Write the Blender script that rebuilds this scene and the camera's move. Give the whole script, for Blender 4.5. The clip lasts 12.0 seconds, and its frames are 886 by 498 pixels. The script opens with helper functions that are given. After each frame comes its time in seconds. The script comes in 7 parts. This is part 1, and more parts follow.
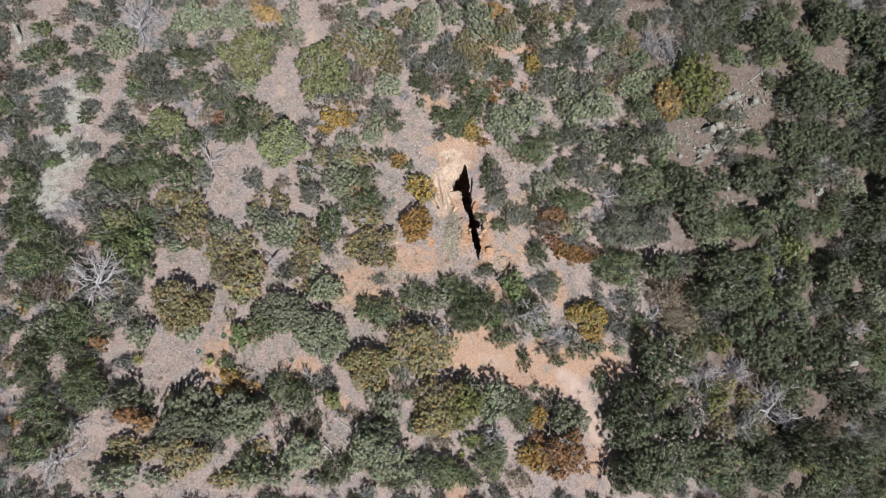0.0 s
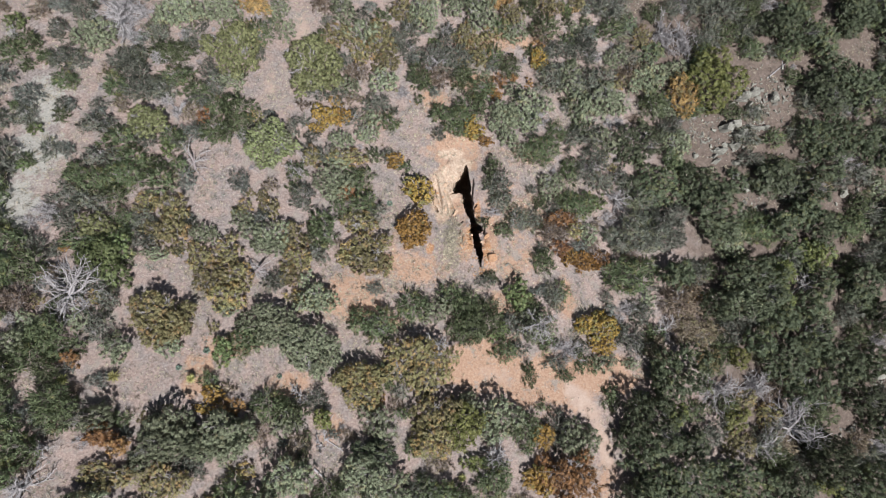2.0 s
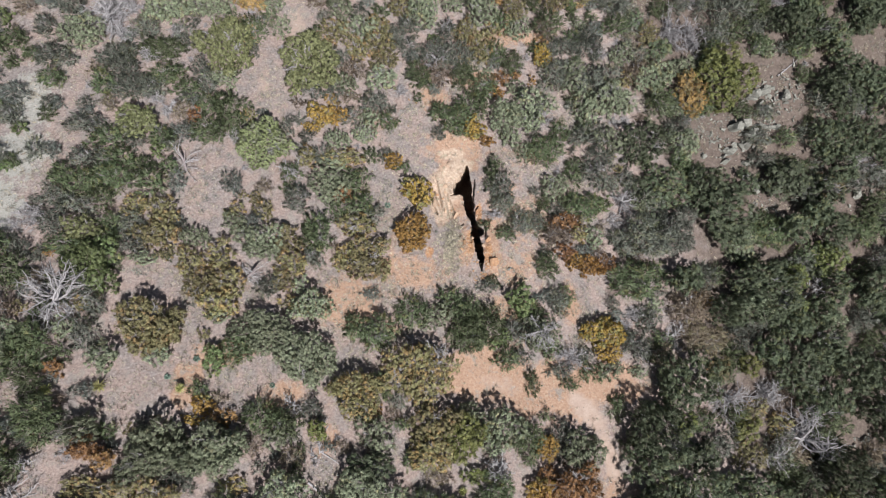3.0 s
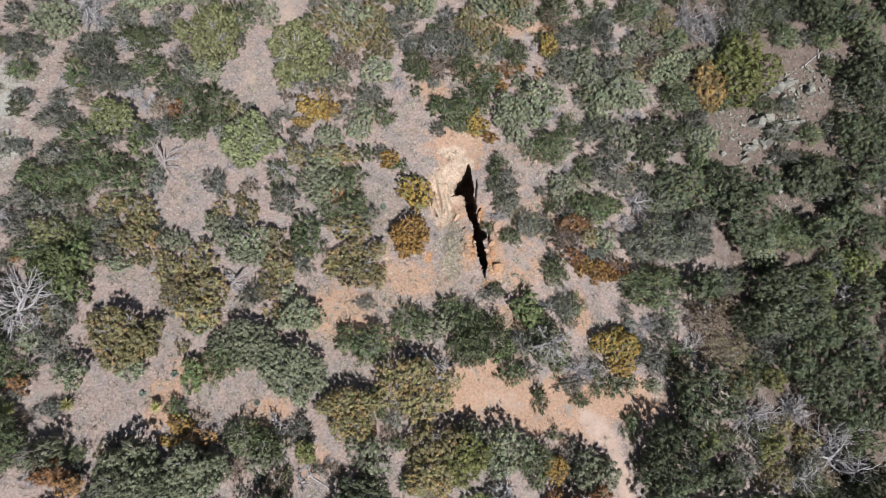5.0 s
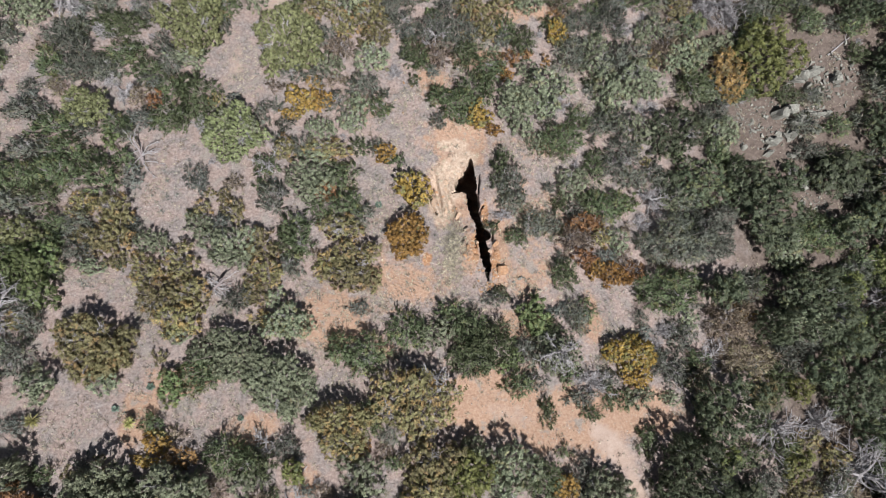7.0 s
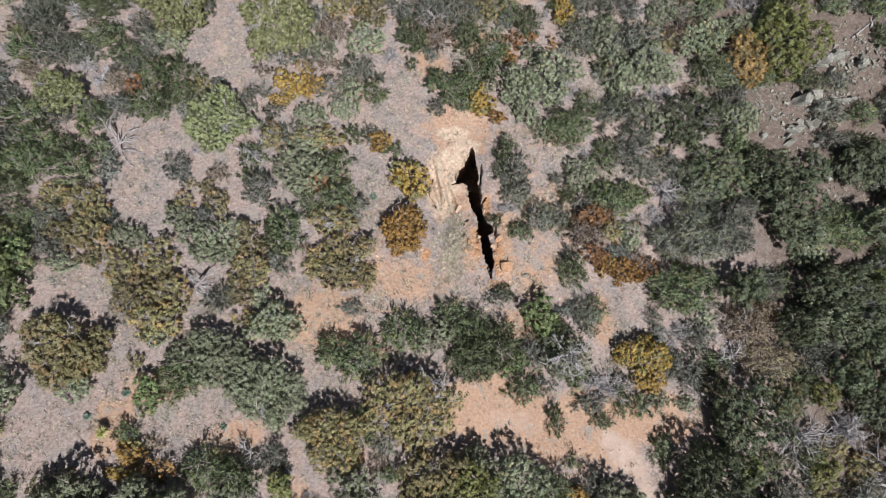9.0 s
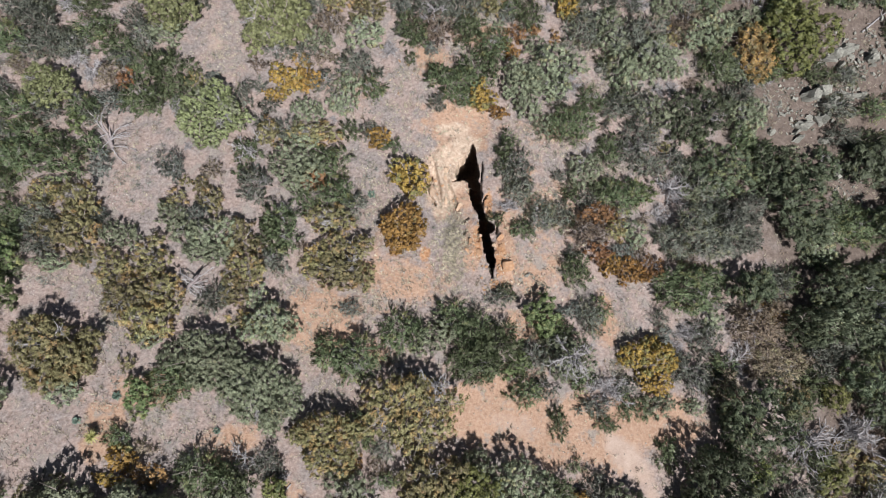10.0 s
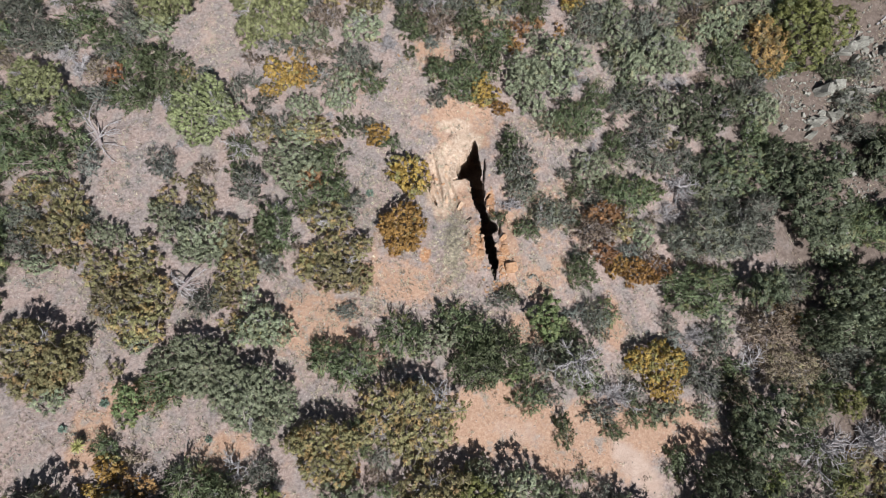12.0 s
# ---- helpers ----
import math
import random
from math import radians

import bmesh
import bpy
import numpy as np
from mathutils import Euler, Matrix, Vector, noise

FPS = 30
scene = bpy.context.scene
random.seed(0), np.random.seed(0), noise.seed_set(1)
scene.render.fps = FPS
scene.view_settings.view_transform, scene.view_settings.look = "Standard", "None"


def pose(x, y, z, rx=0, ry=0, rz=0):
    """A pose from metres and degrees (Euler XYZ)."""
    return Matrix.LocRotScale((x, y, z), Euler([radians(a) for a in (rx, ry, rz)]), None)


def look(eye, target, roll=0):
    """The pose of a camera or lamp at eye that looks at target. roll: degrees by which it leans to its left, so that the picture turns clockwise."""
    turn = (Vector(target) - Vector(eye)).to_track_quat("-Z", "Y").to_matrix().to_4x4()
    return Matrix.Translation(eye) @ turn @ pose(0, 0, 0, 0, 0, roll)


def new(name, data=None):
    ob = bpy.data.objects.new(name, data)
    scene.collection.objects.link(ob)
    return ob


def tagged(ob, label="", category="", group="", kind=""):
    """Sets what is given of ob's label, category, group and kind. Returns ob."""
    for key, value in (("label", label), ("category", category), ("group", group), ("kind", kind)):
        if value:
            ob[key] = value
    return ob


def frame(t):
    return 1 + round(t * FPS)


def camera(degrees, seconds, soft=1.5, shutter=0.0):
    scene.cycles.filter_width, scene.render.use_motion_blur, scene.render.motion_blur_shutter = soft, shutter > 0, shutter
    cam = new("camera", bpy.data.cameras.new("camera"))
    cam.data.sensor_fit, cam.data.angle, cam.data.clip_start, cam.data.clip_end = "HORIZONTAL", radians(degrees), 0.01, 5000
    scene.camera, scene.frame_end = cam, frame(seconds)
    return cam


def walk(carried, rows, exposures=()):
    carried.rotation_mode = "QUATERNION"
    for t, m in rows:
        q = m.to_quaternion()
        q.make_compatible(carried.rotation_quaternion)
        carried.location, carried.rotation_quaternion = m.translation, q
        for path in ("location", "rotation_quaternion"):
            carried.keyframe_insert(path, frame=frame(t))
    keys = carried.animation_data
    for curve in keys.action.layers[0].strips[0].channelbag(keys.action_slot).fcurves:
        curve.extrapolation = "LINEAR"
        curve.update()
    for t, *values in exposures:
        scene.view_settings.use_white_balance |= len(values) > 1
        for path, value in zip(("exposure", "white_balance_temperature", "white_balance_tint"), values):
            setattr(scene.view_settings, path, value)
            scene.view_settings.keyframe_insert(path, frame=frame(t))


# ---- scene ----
cam = camera(72, 12.0, soft=1.0)
PATH = [
    (0, pose(-0.459, -0.809, 44.332, 0.167, -0.548, 0.001)),
    (0.5, pose(-0.381, -0.679, 43.614, 0.183, -0.480, 0.007)),
    (1, pose(-0.311, -0.569, 42.898, 0.161, -0.393, 0.028)),
    (1.5, pose(-0.253, -0.439, 42.167, 0.155, -0.330, 0.004)),
    (2, pose(-0.222, -0.302, 41.430, 0.097, -0.296, -0.015)),
    (2.5, pose(-0.194, -0.176, 40.689, 0.112, -0.264, -0.009)),
    (3, pose(-0.172, -0.067, 39.946, 0.107, -0.246, -0.013)),
    (5, pose(-0.012, 0.216, 37.048, 0.138, -0.037, -0.033)),
    (5.5, pose(0.014, 0.261, 36.334, 0.152, -0.001, -0.046)),
    (6, pose(0.042, 0.283, 35.649, 0.142, 0.060, -0.053)),
    (6.5, pose(0.062, 0.309, 34.972, 0.113, 0.088, -0.065)),
    (7, pose(0.092, 0.331, 34.312, 0.053, 0.154, -0.087)),
    (9, pose(0.213, 0.154, 31.990, -0.088, 0.317, -0.121)),
    (9.5, pose(0.219, 0.128, 31.536, -0.119, 0.330, -0.096)),
    (10, pose(0.206, 0.142, 31.165, -0.169, 0.330, -0.111)),
    (10.5, pose(0.205, 0.159, 30.850, -0.220, 0.353, -0.154)),
    (11, pose(0.217, 0.168, 30.564, -0.252, 0.368, -0.183)),
    (11.5, pose(0.231, 0.190, 30.313, -0.256, 0.417, -0.211)),
    (12, pose(0.229, 0.229, 30.084, -0.272, 0.463, -0.196)),
]
walk(cam, PATH, [(0, 0.60), (12, 0.60)])

# ---- light ----
SUN_AZ = Vector((0.62, -0.785, 0.0)).normalized()
SUN_EL = radians(65.5)
world = bpy.data.worlds.new("sky")
scene.world = world
world.use_nodes = True
wn = world.node_tree
sky = wn.nodes.new("ShaderNodeTexSky")
sky.sky_type = "NISHITA"
sky.sun_disc = False
sky.sun_elevation = SUN_EL
sky.sun_rotation = math.atan2(SUN_AZ.x, SUN_AZ.y)
wn.links.new(sky.outputs[0], wn.nodes["Background"].inputs[0])
wn.nodes["Background"].inputs[1].default_value = 0.026
sun = new("sun", bpy.data.lights.new("sun", "SUN"))
sun.data.energy = 5.0
sun.data.angle = radians(0.53)
sun.data.color = (0.985, 0.965, 0.945)
sun.matrix_world = look(SUN_AZ * math.cos(SUN_EL) * 60 + Vector((0, 0, math.sin(SUN_EL) * 60)), (0, 0, 0))


# ---- materials ----
class Nodes:
    """A small helper round one node material."""

    def __init__(self, name):
        self.mat = bpy.data.materials.new(name)
        self.mat.use_nodes = True
        self.tree = self.mat.node_tree
        self.bsdf = self.tree.nodes["Principled BSDF"]
        self.out = self.tree.nodes["Material Output"]

    def add(self, kind, **inputs):
        n = self.tree.nodes.new(kind)
        for key, value in inputs.items():
            self.put(value, n.inputs[key.replace("_", " ")])
        return n

    def put(self, value, socket):
        if isinstance(value, bpy.types.NodeSocket):
            self.tree.links.new(value, socket)
        else:
            socket.default_value = value

    def noise(self, scale, detail=4.0, rough=0.6, coord=None):
        n = self.add("ShaderNodeTexNoise", Scale=scale, Detail=detail, Roughness=rough)
        if coord is not None:
            self.put(coord, n.inputs["Vector"])
        return n.outputs["Fac"]

    def ramp(self, fac, *stops):
        n = self.add("ShaderNodeValToRGB", Fac=fac)
        el = n.color_ramp.elements
        while len(el) < len(stops):
            el.new(0.5)
        for e, (pos, col) in zip(el, stops):
            e.position, e.color = pos, (*col, 1)
        return n.outputs["Color"]

    def mix(self, fac, a, b, blend="MIX"):
        n = self.tree.nodes.new("ShaderNodeMix")
        n.data_type, n.blend_type = "RGBA", blend
        for value, socket in ((fac, n.inputs[0]), (a, n.inputs[6]), (b, n.inputs[7])):
            self.put((*value, 1) if isinstance(value, tuple) and len(value) == 3 else value, socket)
        return n.outputs[2]

    def math(self, op, a, b=0.0, c=0.0):
        n = self.tree.nodes.new("ShaderNodeMath")
        n.operation = op
        for value, socket in zip((a, b, c), n.inputs):
            self.put(value, socket)
        return n.outputs[0]

    def bump(self, height, strength, distance):
        n = self.add("ShaderNodeBump", Strength=strength, Distance=distance, Height=height)
        self.put(n.outputs[0], self.bsdf.inputs["Normal"])


def leaf_material(name, dark, mid, light, patch=None, amount=0.0, shine=0.5, through_light=0.24):
    """Leaves: a colour for each leaf, a shift for each plant, patches of turned foliage, and painted tuft shading."""
    n = Nodes(name)
    one = n.add("ShaderNodeNewGeometry").outputs["Random Per Island"]
    col = n.ramp(one, (0.0, tuple(0.5 * (a + b) for a, b in zip(dark, mid))), (0.5, mid), (1.0, tuple(0.45 * a + 0.55 * b for a, b in zip(light, mid))))
    where = n.add("ShaderNodeTexCoord").outputs["Object"]
    plant = n.add("ShaderNodeObjectInfo").outputs["Random"]
    if patch:
        spot = n.noise(1.7, 2.0, 0.6, where)
        spot = n.math("ADD", spot, n.math("MULTIPLY", n.math("SUBTRACT", plant, 0.5), 0.16))
        spot = n.math("ADD", spot, n.math("MULTIPLY", n.math("SUBTRACT", one, 0.5), 0.07))
        gate = n.math("MULTIPLY", n.math("SUBTRACT", spot, 0.62 - amount * 0.3), 8.0)
        gate.node.use_clamp = True
        col = n.mix(gate, col, patch)
    # noise paints shaded gaps and sunlit tufts into the leaf colour
    tuft_shade = n.noise(6.5, 3.0, 0.7, where)
    col = n.mix(n.ramp(tuft_shade, (0.35, (0.75, 0.75, 0.75)), (0.55, (0, 0, 0))), col, n.mix(1.0, col, (0.42, 0.42, 0.45), "MULTIPLY"))
    col = n.mix(n.ramp(tuft_shade, (0.58, (0, 0, 0)), (0.72, (0.6, 0.6, 0.6))), col, n.mix(1.0, col, (0.05, 0.05, 0.035), "ADD"))
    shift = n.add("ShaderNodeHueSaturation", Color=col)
    # wider noise paints the light and dark of whole clumps
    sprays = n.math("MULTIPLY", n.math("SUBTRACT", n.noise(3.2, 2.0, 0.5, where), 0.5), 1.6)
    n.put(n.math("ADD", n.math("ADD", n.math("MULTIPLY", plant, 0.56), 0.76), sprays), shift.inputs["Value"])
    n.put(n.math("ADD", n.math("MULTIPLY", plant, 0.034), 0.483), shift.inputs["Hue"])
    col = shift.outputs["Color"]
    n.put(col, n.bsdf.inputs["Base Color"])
    n.bsdf.inputs["Roughness"].default_value = shine
    n.bsdf.inputs["Specular IOR Level"].default_value = 0.22
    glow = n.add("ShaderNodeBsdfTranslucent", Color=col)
    both = n.add("ShaderNodeMixShader", Fac=through_light)
    n.tree.links.new(n.bsdf.outputs[0], both.inputs[1])
    n.tree.links.new(glow.outputs[0], both.inputs[2])
    n.tree.links.new(both.outputs[0], n.out.inputs["Surface"])
    return n.mat


def wood_material(name, a, b, scale=18.0):
    n = Nodes(name)
    where = n.add("ShaderNodeTexCoord").outputs["Object"]
    col = n.ramp(n.noise(scale, 5.0, 0.65, where), (0.3, a), (0.7, b))
    shift = n.add("ShaderNodeHueSaturation", Color=col)
    n.put(n.math("ADD", n.math("MULTIPLY", n.add("ShaderNodeNewGeometry").outputs["Random Per Island"], 0.5), 0.75), shift.inputs["Value"])
    n.put(shift.outputs["Color"], n.bsdf.inputs["Base Color"])
    n.bsdf.inputs["Roughness"].default_value = 0.85
    n.bump(n.noise(scale * 2.5, 4.0, 0.7, where), 0.5, 0.01)
    return n.mat


def rock_material(name, a, b, stain):
    n = Nodes(name)
    where = n.add("ShaderNodeTexCoord").outputs["Object"]
    col = n.ramp(n.noise(2.4, 7.0, 0.7, where), (0.3, a), (0.7, b))
    col = n.mix(n.ramp(n.noise(5.0, 5.0, 0.6, where), (0.5, (0, 0, 0)), (0.68, (1, 1, 1))), col, stain)
    shift = n.add("ShaderNodeHueSaturation", Color=col)
    n.put(n.math("ADD", n.math("MULTIPLY", n.add("ShaderNodeObjectInfo").outputs["Random"], 0.5), 0.72), shift.inputs["Value"])
    n.put(shift.outputs["Color"], n.bsdf.inputs["Base Color"])
    n.bsdf.inputs["Roughness"].default_value = 0.9
    n.bump(n.noise(9.0, 8.0, 0.7, where), 0.8, 0.05)
    return n.mat


def soil_material():
    n = Nodes("hillside_soil")
    where = n.add("ShaderNodeTexCoord").outputs["Object"]
    mask = n.add("ShaderNodeAttribute")
    mask.attribute_name = "soil"
    sep = n.add("ShaderNodeSeparateColor", Color=mask.outputs["Color"])
    orange, pale, path = sep.outputs[0], sep.outputs[1], sep.outputs[2]
    big = n.noise(0.8, 6.0, 0.68, where)
    fine = n.noise(7.0, 8.0, 0.72, where)
    grit = n.noise(26.0, 5.0, 0.75, where)
    litter = n.ramp(fine, (0.36, (0.122, 0.105, 0.101)), (0.5, (0.213, 0.184, 0.177)), (0.65, (0.310, 0.273, 0.266)))
    pink = n.ramp(fine, (0.37, (0.183, 0.140, 0.126)), (0.52, (0.281, 0.219, 0.198)), (0.66, (0.355, 0.291, 0.274)))
    col = n.mix(n.ramp(big, (0.42, (0, 0, 0)), (0.56, (1, 1, 1))), litter, pink)
    bare = n.ramp(fine, (0.34, (0.256, 0.157, 0.113)), (0.55, (0.354, 0.238, 0.173)), (0.68, (0.411, 0.308, 0.237)))
    edge = n.math("ADD", orange, n.math("MULTIPLY", n.math("SUBTRACT", n.noise(1.1, 6.0, 0.7, where), 0.42), 1.7))
    col = n.mix(n.ramp(edge, (0.38, (0, 0, 0)), (0.66, (1, 1, 1))), col, bare)
    thatch = n.ramp(n.noise(16.0, 6.0, 0.75, where), (0.3, (0.131, 0.115, 0.108)), (0.5, (0.241, 0.216, 0.196)), (0.7, (0.363, 0.326, 0.294)))
    col = n.mix(n.ramp(n.noise(1.3, 6.0, 0.7, n.add("ShaderNodeVectorMath", Vector=where).outputs[0]), (0.54, (0, 0, 0)), (0.64, (0.85, 0.85, 0.85))), col, thatch)
    chalk = n.ramp(fine, (0.3, (0.206, 0.200, 0.186)), (0.55, (0.316, 0.310, 0.289)), (0.8, (0.399, 0.385, 0.365)))
    edge = n.math("ADD", pale, n.math("MULTIPLY", n.math("SUBTRACT", n.noise(1.6, 7.0, 0.72, where), 0.56), 2.4))
    col = n.mix(n.ramp(edge, (0.40, (0, 0, 0)), (0.62, (1, 1, 1))), col, chalk)
    worn = n.ramp(n.noise(3.0, 6.0, 0.6, where), (0.3, (0.321, 0.238, 0.199)), (0.7, (0.407, 0.320, 0.272)))
    edge = n.math("ADD", path, n.math("MULTIPLY", n.math("SUBTRACT", n.noise(1.4, 5.0, 0.65, where), 0.5), 0.7))
    col = n.mix(n.ramp(edge, (0.42, (0, 0, 0)), (0.70, (1, 1, 1))), col, worn)
    # dark brown stony soil, also used as painted shade under the eastern oaks
    stone = n.ramp(n.noise(5.0, 8.0, 0.75, where), (0.3, (0.068, 0.053, 0.045)), (0.52, (0.127, 0.100, 0.087)), (0.72, (0.208, 0.175, 0.159)))
    edge = n.math("ADD", mask.outputs["Alpha"], n.math("MULTIPLY", n.math("SUBTRACT", n.noise(0.8, 5.0, 0.65, where), 0.5), 0.7))
    col = n.mix(n.ramp(edge, (0.35, (0, 0, 0)), (0.62, (1, 1, 1))), col, stone)
    bank = n.add("ShaderNodeAttribute")
    bank.attribute_name = "bank"
    both = n.add("ShaderNodeSeparateColor", Color=bank.outputs["Color"])
    cream = n.ramp(fine, (0.34, (0.298, 0.216, 0.163)), (0.52, (0.432, 0.333, 0.260)), (0.68, (0.549, 0.456, 0.377)))
    edge = n.math("ADD", both.outputs[0], n.math("MULTIPLY", n.math("SUBTRACT", n.noise(2.0, 6.0, 0.7, where), 0.5), 1.0))
    col = n.mix(n.ramp(edge, (0.38, (0, 0, 0)), (0.66, (1, 1, 1))), col, cream)
    rusty = n.ramp(fine, (0.34, (0.210, 0.105, 0.055)), (0.52, (0.350, 0.195, 0.110)), (0.68, (0.480, 0.320, 0.210)))
    edge = n.math("ADD", both.outputs[1], n.math("MULTIPLY", n.math("SUBTRACT", n.noise(4.0, 6.0, 0.7, where), 0.5), 1.1))
    col = n.mix(n.ramp(edge, (0.42, (0, 0, 0)), (0.66, (1, 1, 1))), col, rusty)
    col = n.mix(n.ramp(grit, (0.60, (0, 0, 0)), (0.68, (0.28, 0.28, 0.28))), col, (0.42, 0.37, 0.34))
    col = n.mix(n.ramp(grit, (0.34, (0.36, 0.36, 0.36)), (0.42, (0, 0, 0))), col, (0.11, 0.088, 0.076))
    n.put(col, n.bsdf.inputs["Base Color"])
    n.bsdf.inputs["Roughness"].default_value = 0.95
    n.bsdf.inputs["Specular IOR Level"].default_value = 0.15
    n.bump(n.math("ADD", fine, n.math("MULTIPLY", grit, 0.35)), 0.7, 0.08)
    return n.mat


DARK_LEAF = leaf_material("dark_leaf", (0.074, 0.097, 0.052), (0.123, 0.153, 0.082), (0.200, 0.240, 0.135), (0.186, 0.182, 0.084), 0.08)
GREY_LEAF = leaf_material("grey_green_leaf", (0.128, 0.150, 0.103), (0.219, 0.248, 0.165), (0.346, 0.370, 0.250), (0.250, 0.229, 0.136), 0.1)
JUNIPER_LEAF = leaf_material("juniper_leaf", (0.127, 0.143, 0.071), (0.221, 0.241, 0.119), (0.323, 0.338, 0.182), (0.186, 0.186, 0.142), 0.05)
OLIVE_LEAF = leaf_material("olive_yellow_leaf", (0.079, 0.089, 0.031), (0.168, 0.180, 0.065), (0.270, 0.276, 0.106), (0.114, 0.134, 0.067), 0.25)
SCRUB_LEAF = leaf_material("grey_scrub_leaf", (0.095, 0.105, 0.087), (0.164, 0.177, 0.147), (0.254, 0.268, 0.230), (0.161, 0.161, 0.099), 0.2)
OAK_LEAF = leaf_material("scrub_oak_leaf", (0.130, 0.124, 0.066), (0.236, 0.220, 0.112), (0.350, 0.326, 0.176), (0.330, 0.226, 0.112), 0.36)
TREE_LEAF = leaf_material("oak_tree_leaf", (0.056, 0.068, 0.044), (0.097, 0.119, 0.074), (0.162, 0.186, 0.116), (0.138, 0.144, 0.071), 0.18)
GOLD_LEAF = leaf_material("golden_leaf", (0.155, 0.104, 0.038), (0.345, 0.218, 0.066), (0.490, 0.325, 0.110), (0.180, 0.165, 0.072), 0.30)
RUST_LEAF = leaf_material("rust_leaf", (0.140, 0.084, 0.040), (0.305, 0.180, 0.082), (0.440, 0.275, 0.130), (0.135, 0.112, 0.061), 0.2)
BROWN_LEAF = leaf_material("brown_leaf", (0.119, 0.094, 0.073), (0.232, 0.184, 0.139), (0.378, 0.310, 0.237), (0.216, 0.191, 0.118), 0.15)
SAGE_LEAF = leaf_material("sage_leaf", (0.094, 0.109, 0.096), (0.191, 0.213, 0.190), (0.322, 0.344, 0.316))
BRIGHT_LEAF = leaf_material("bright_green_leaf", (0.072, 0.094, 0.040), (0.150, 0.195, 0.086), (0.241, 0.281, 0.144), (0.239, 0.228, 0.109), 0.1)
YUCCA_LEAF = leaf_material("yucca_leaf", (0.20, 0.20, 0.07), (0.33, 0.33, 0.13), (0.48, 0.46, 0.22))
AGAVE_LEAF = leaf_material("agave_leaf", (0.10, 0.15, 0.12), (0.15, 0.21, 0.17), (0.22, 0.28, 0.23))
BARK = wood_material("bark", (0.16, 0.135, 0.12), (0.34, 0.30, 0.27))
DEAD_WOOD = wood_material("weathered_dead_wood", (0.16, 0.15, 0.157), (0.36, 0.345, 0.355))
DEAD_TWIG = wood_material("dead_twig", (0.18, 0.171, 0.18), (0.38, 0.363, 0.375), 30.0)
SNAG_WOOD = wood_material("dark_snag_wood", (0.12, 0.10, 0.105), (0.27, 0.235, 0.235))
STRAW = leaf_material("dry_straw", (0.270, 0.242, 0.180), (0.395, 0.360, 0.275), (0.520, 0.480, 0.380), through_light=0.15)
GREY_ROCK = rock_material("lichen_grey_rock", (0.12, 0.117, 0.102), (0.35, 0.350, 0.315), (0.075, 0.068, 0.058))
PALE_STONE = rock_material("pale_stone", (0.290, 0.255, 0.232), (0.480, 0.440, 0.410), (0.335, 0.275, 0.235))
RUST_ROCK = rock_material("rust_stained_rock", (0.23, 0.125, 0.070), (0.44, 0.29, 0.185), (0.34, 0.165, 0.080))
TAN_ROCK = rock_material("tan_rock", (0.34, 0.24, 0.17), (0.56, 0.43, 0.33), (0.42, 0.23, 0.12))
SOIL = soil_material()


# ---- the hillside ----
def slope(x, y):
    """Height of the hillside without its small relief."""
    return -0.15 * x - 0.253 * y - 0.0004 * x * x + 0.0057 * x * y + 0.0015 * y * y


# edges of the open fissure: y, west x, east x
FISSURE = [
    (5.72, 1.59, 1.64), (5.45, 1.52, 1.75), (5.08, 1.28, 1.81), (4.78, 0.91, 1.83), (4.47, 0.76, 1.89), (4.17, 0.67, 1.91),
    (3.88, 0.73, 1.91), (3.76, 0.84, 1.90), (3.67, 1.38, 1.90), (3.28, 1.40, 1.95), (2.84, 1.45, 2.01), (2.40, 1.59, 2.06),
    (1.97, 1.82, 2.16), (1.68, 1.93, 2.28), (1.45, 1.98, 2.44), (1.25, 1.95, 2.67), (1.05, 1.83, 2.72), (0.87, 1.94, 2.46),
    (0.67, 2.06, 2.43), (0.39, 2.11, 2.54), (0.11, 2.13, 2.59), (-0.18, 2.21, 2.61), (-0.46, 2.29, 2.69), (-0.74, 2.37, 2.66),
    (-1.02, 2.42, 2.59), (-1.30, 2.50, 2.59), (-1.46, 2.53, 2.55),
]
FIS = np.array(FISSURE[::-1])


waves = {}


def relief(x, y, scale, seed):
    """Cheap smooth noise for arrays."""
    if seed not in waves:
        waves[seed] = np.random.default_rng(seed).uniform((0, 0, 0.6), (6.283, 6.283, 1.7), (9, 3))
    total = np.zeros_like(x)
    for a, p, k in waves[seed]:
        k = k * scale
        total += np.sin((x * math.cos(a) + y * math.sin(a)) * k + p + 1.3 * np.sin((y * math.cos(a) - x * math.sin(a)) * k * 0.7 + p))
    return total / 9


# narrow side cracks: points along each
CRACKS = [
    ((2.15, 4.69), (2.12, 4.18), (2.04, 3.29), (2.09, 2.85)),
    ((2.36, 2.85), (2.18, 2.64), (2.05, 2.17)),
    ((0.54, 3.63), (0.80, 3.72), (1.03, 3.75)),
    ((1.04, 1.39), (1.35, 1.68)),
    ((1.06, 0.76), (1.23, 1.04)),
    ((-0.70, 3.50), (-0.64, 3.03), (-0.55, 2.68), (-0.33, 2.30)),
    ((-0.56, 3.91), (-0.47, 3.50)),
    ((2.88, 1.39), (2.83, 0.82)),
    ((1.86, 0.90), (1.88, 0.45)),
]


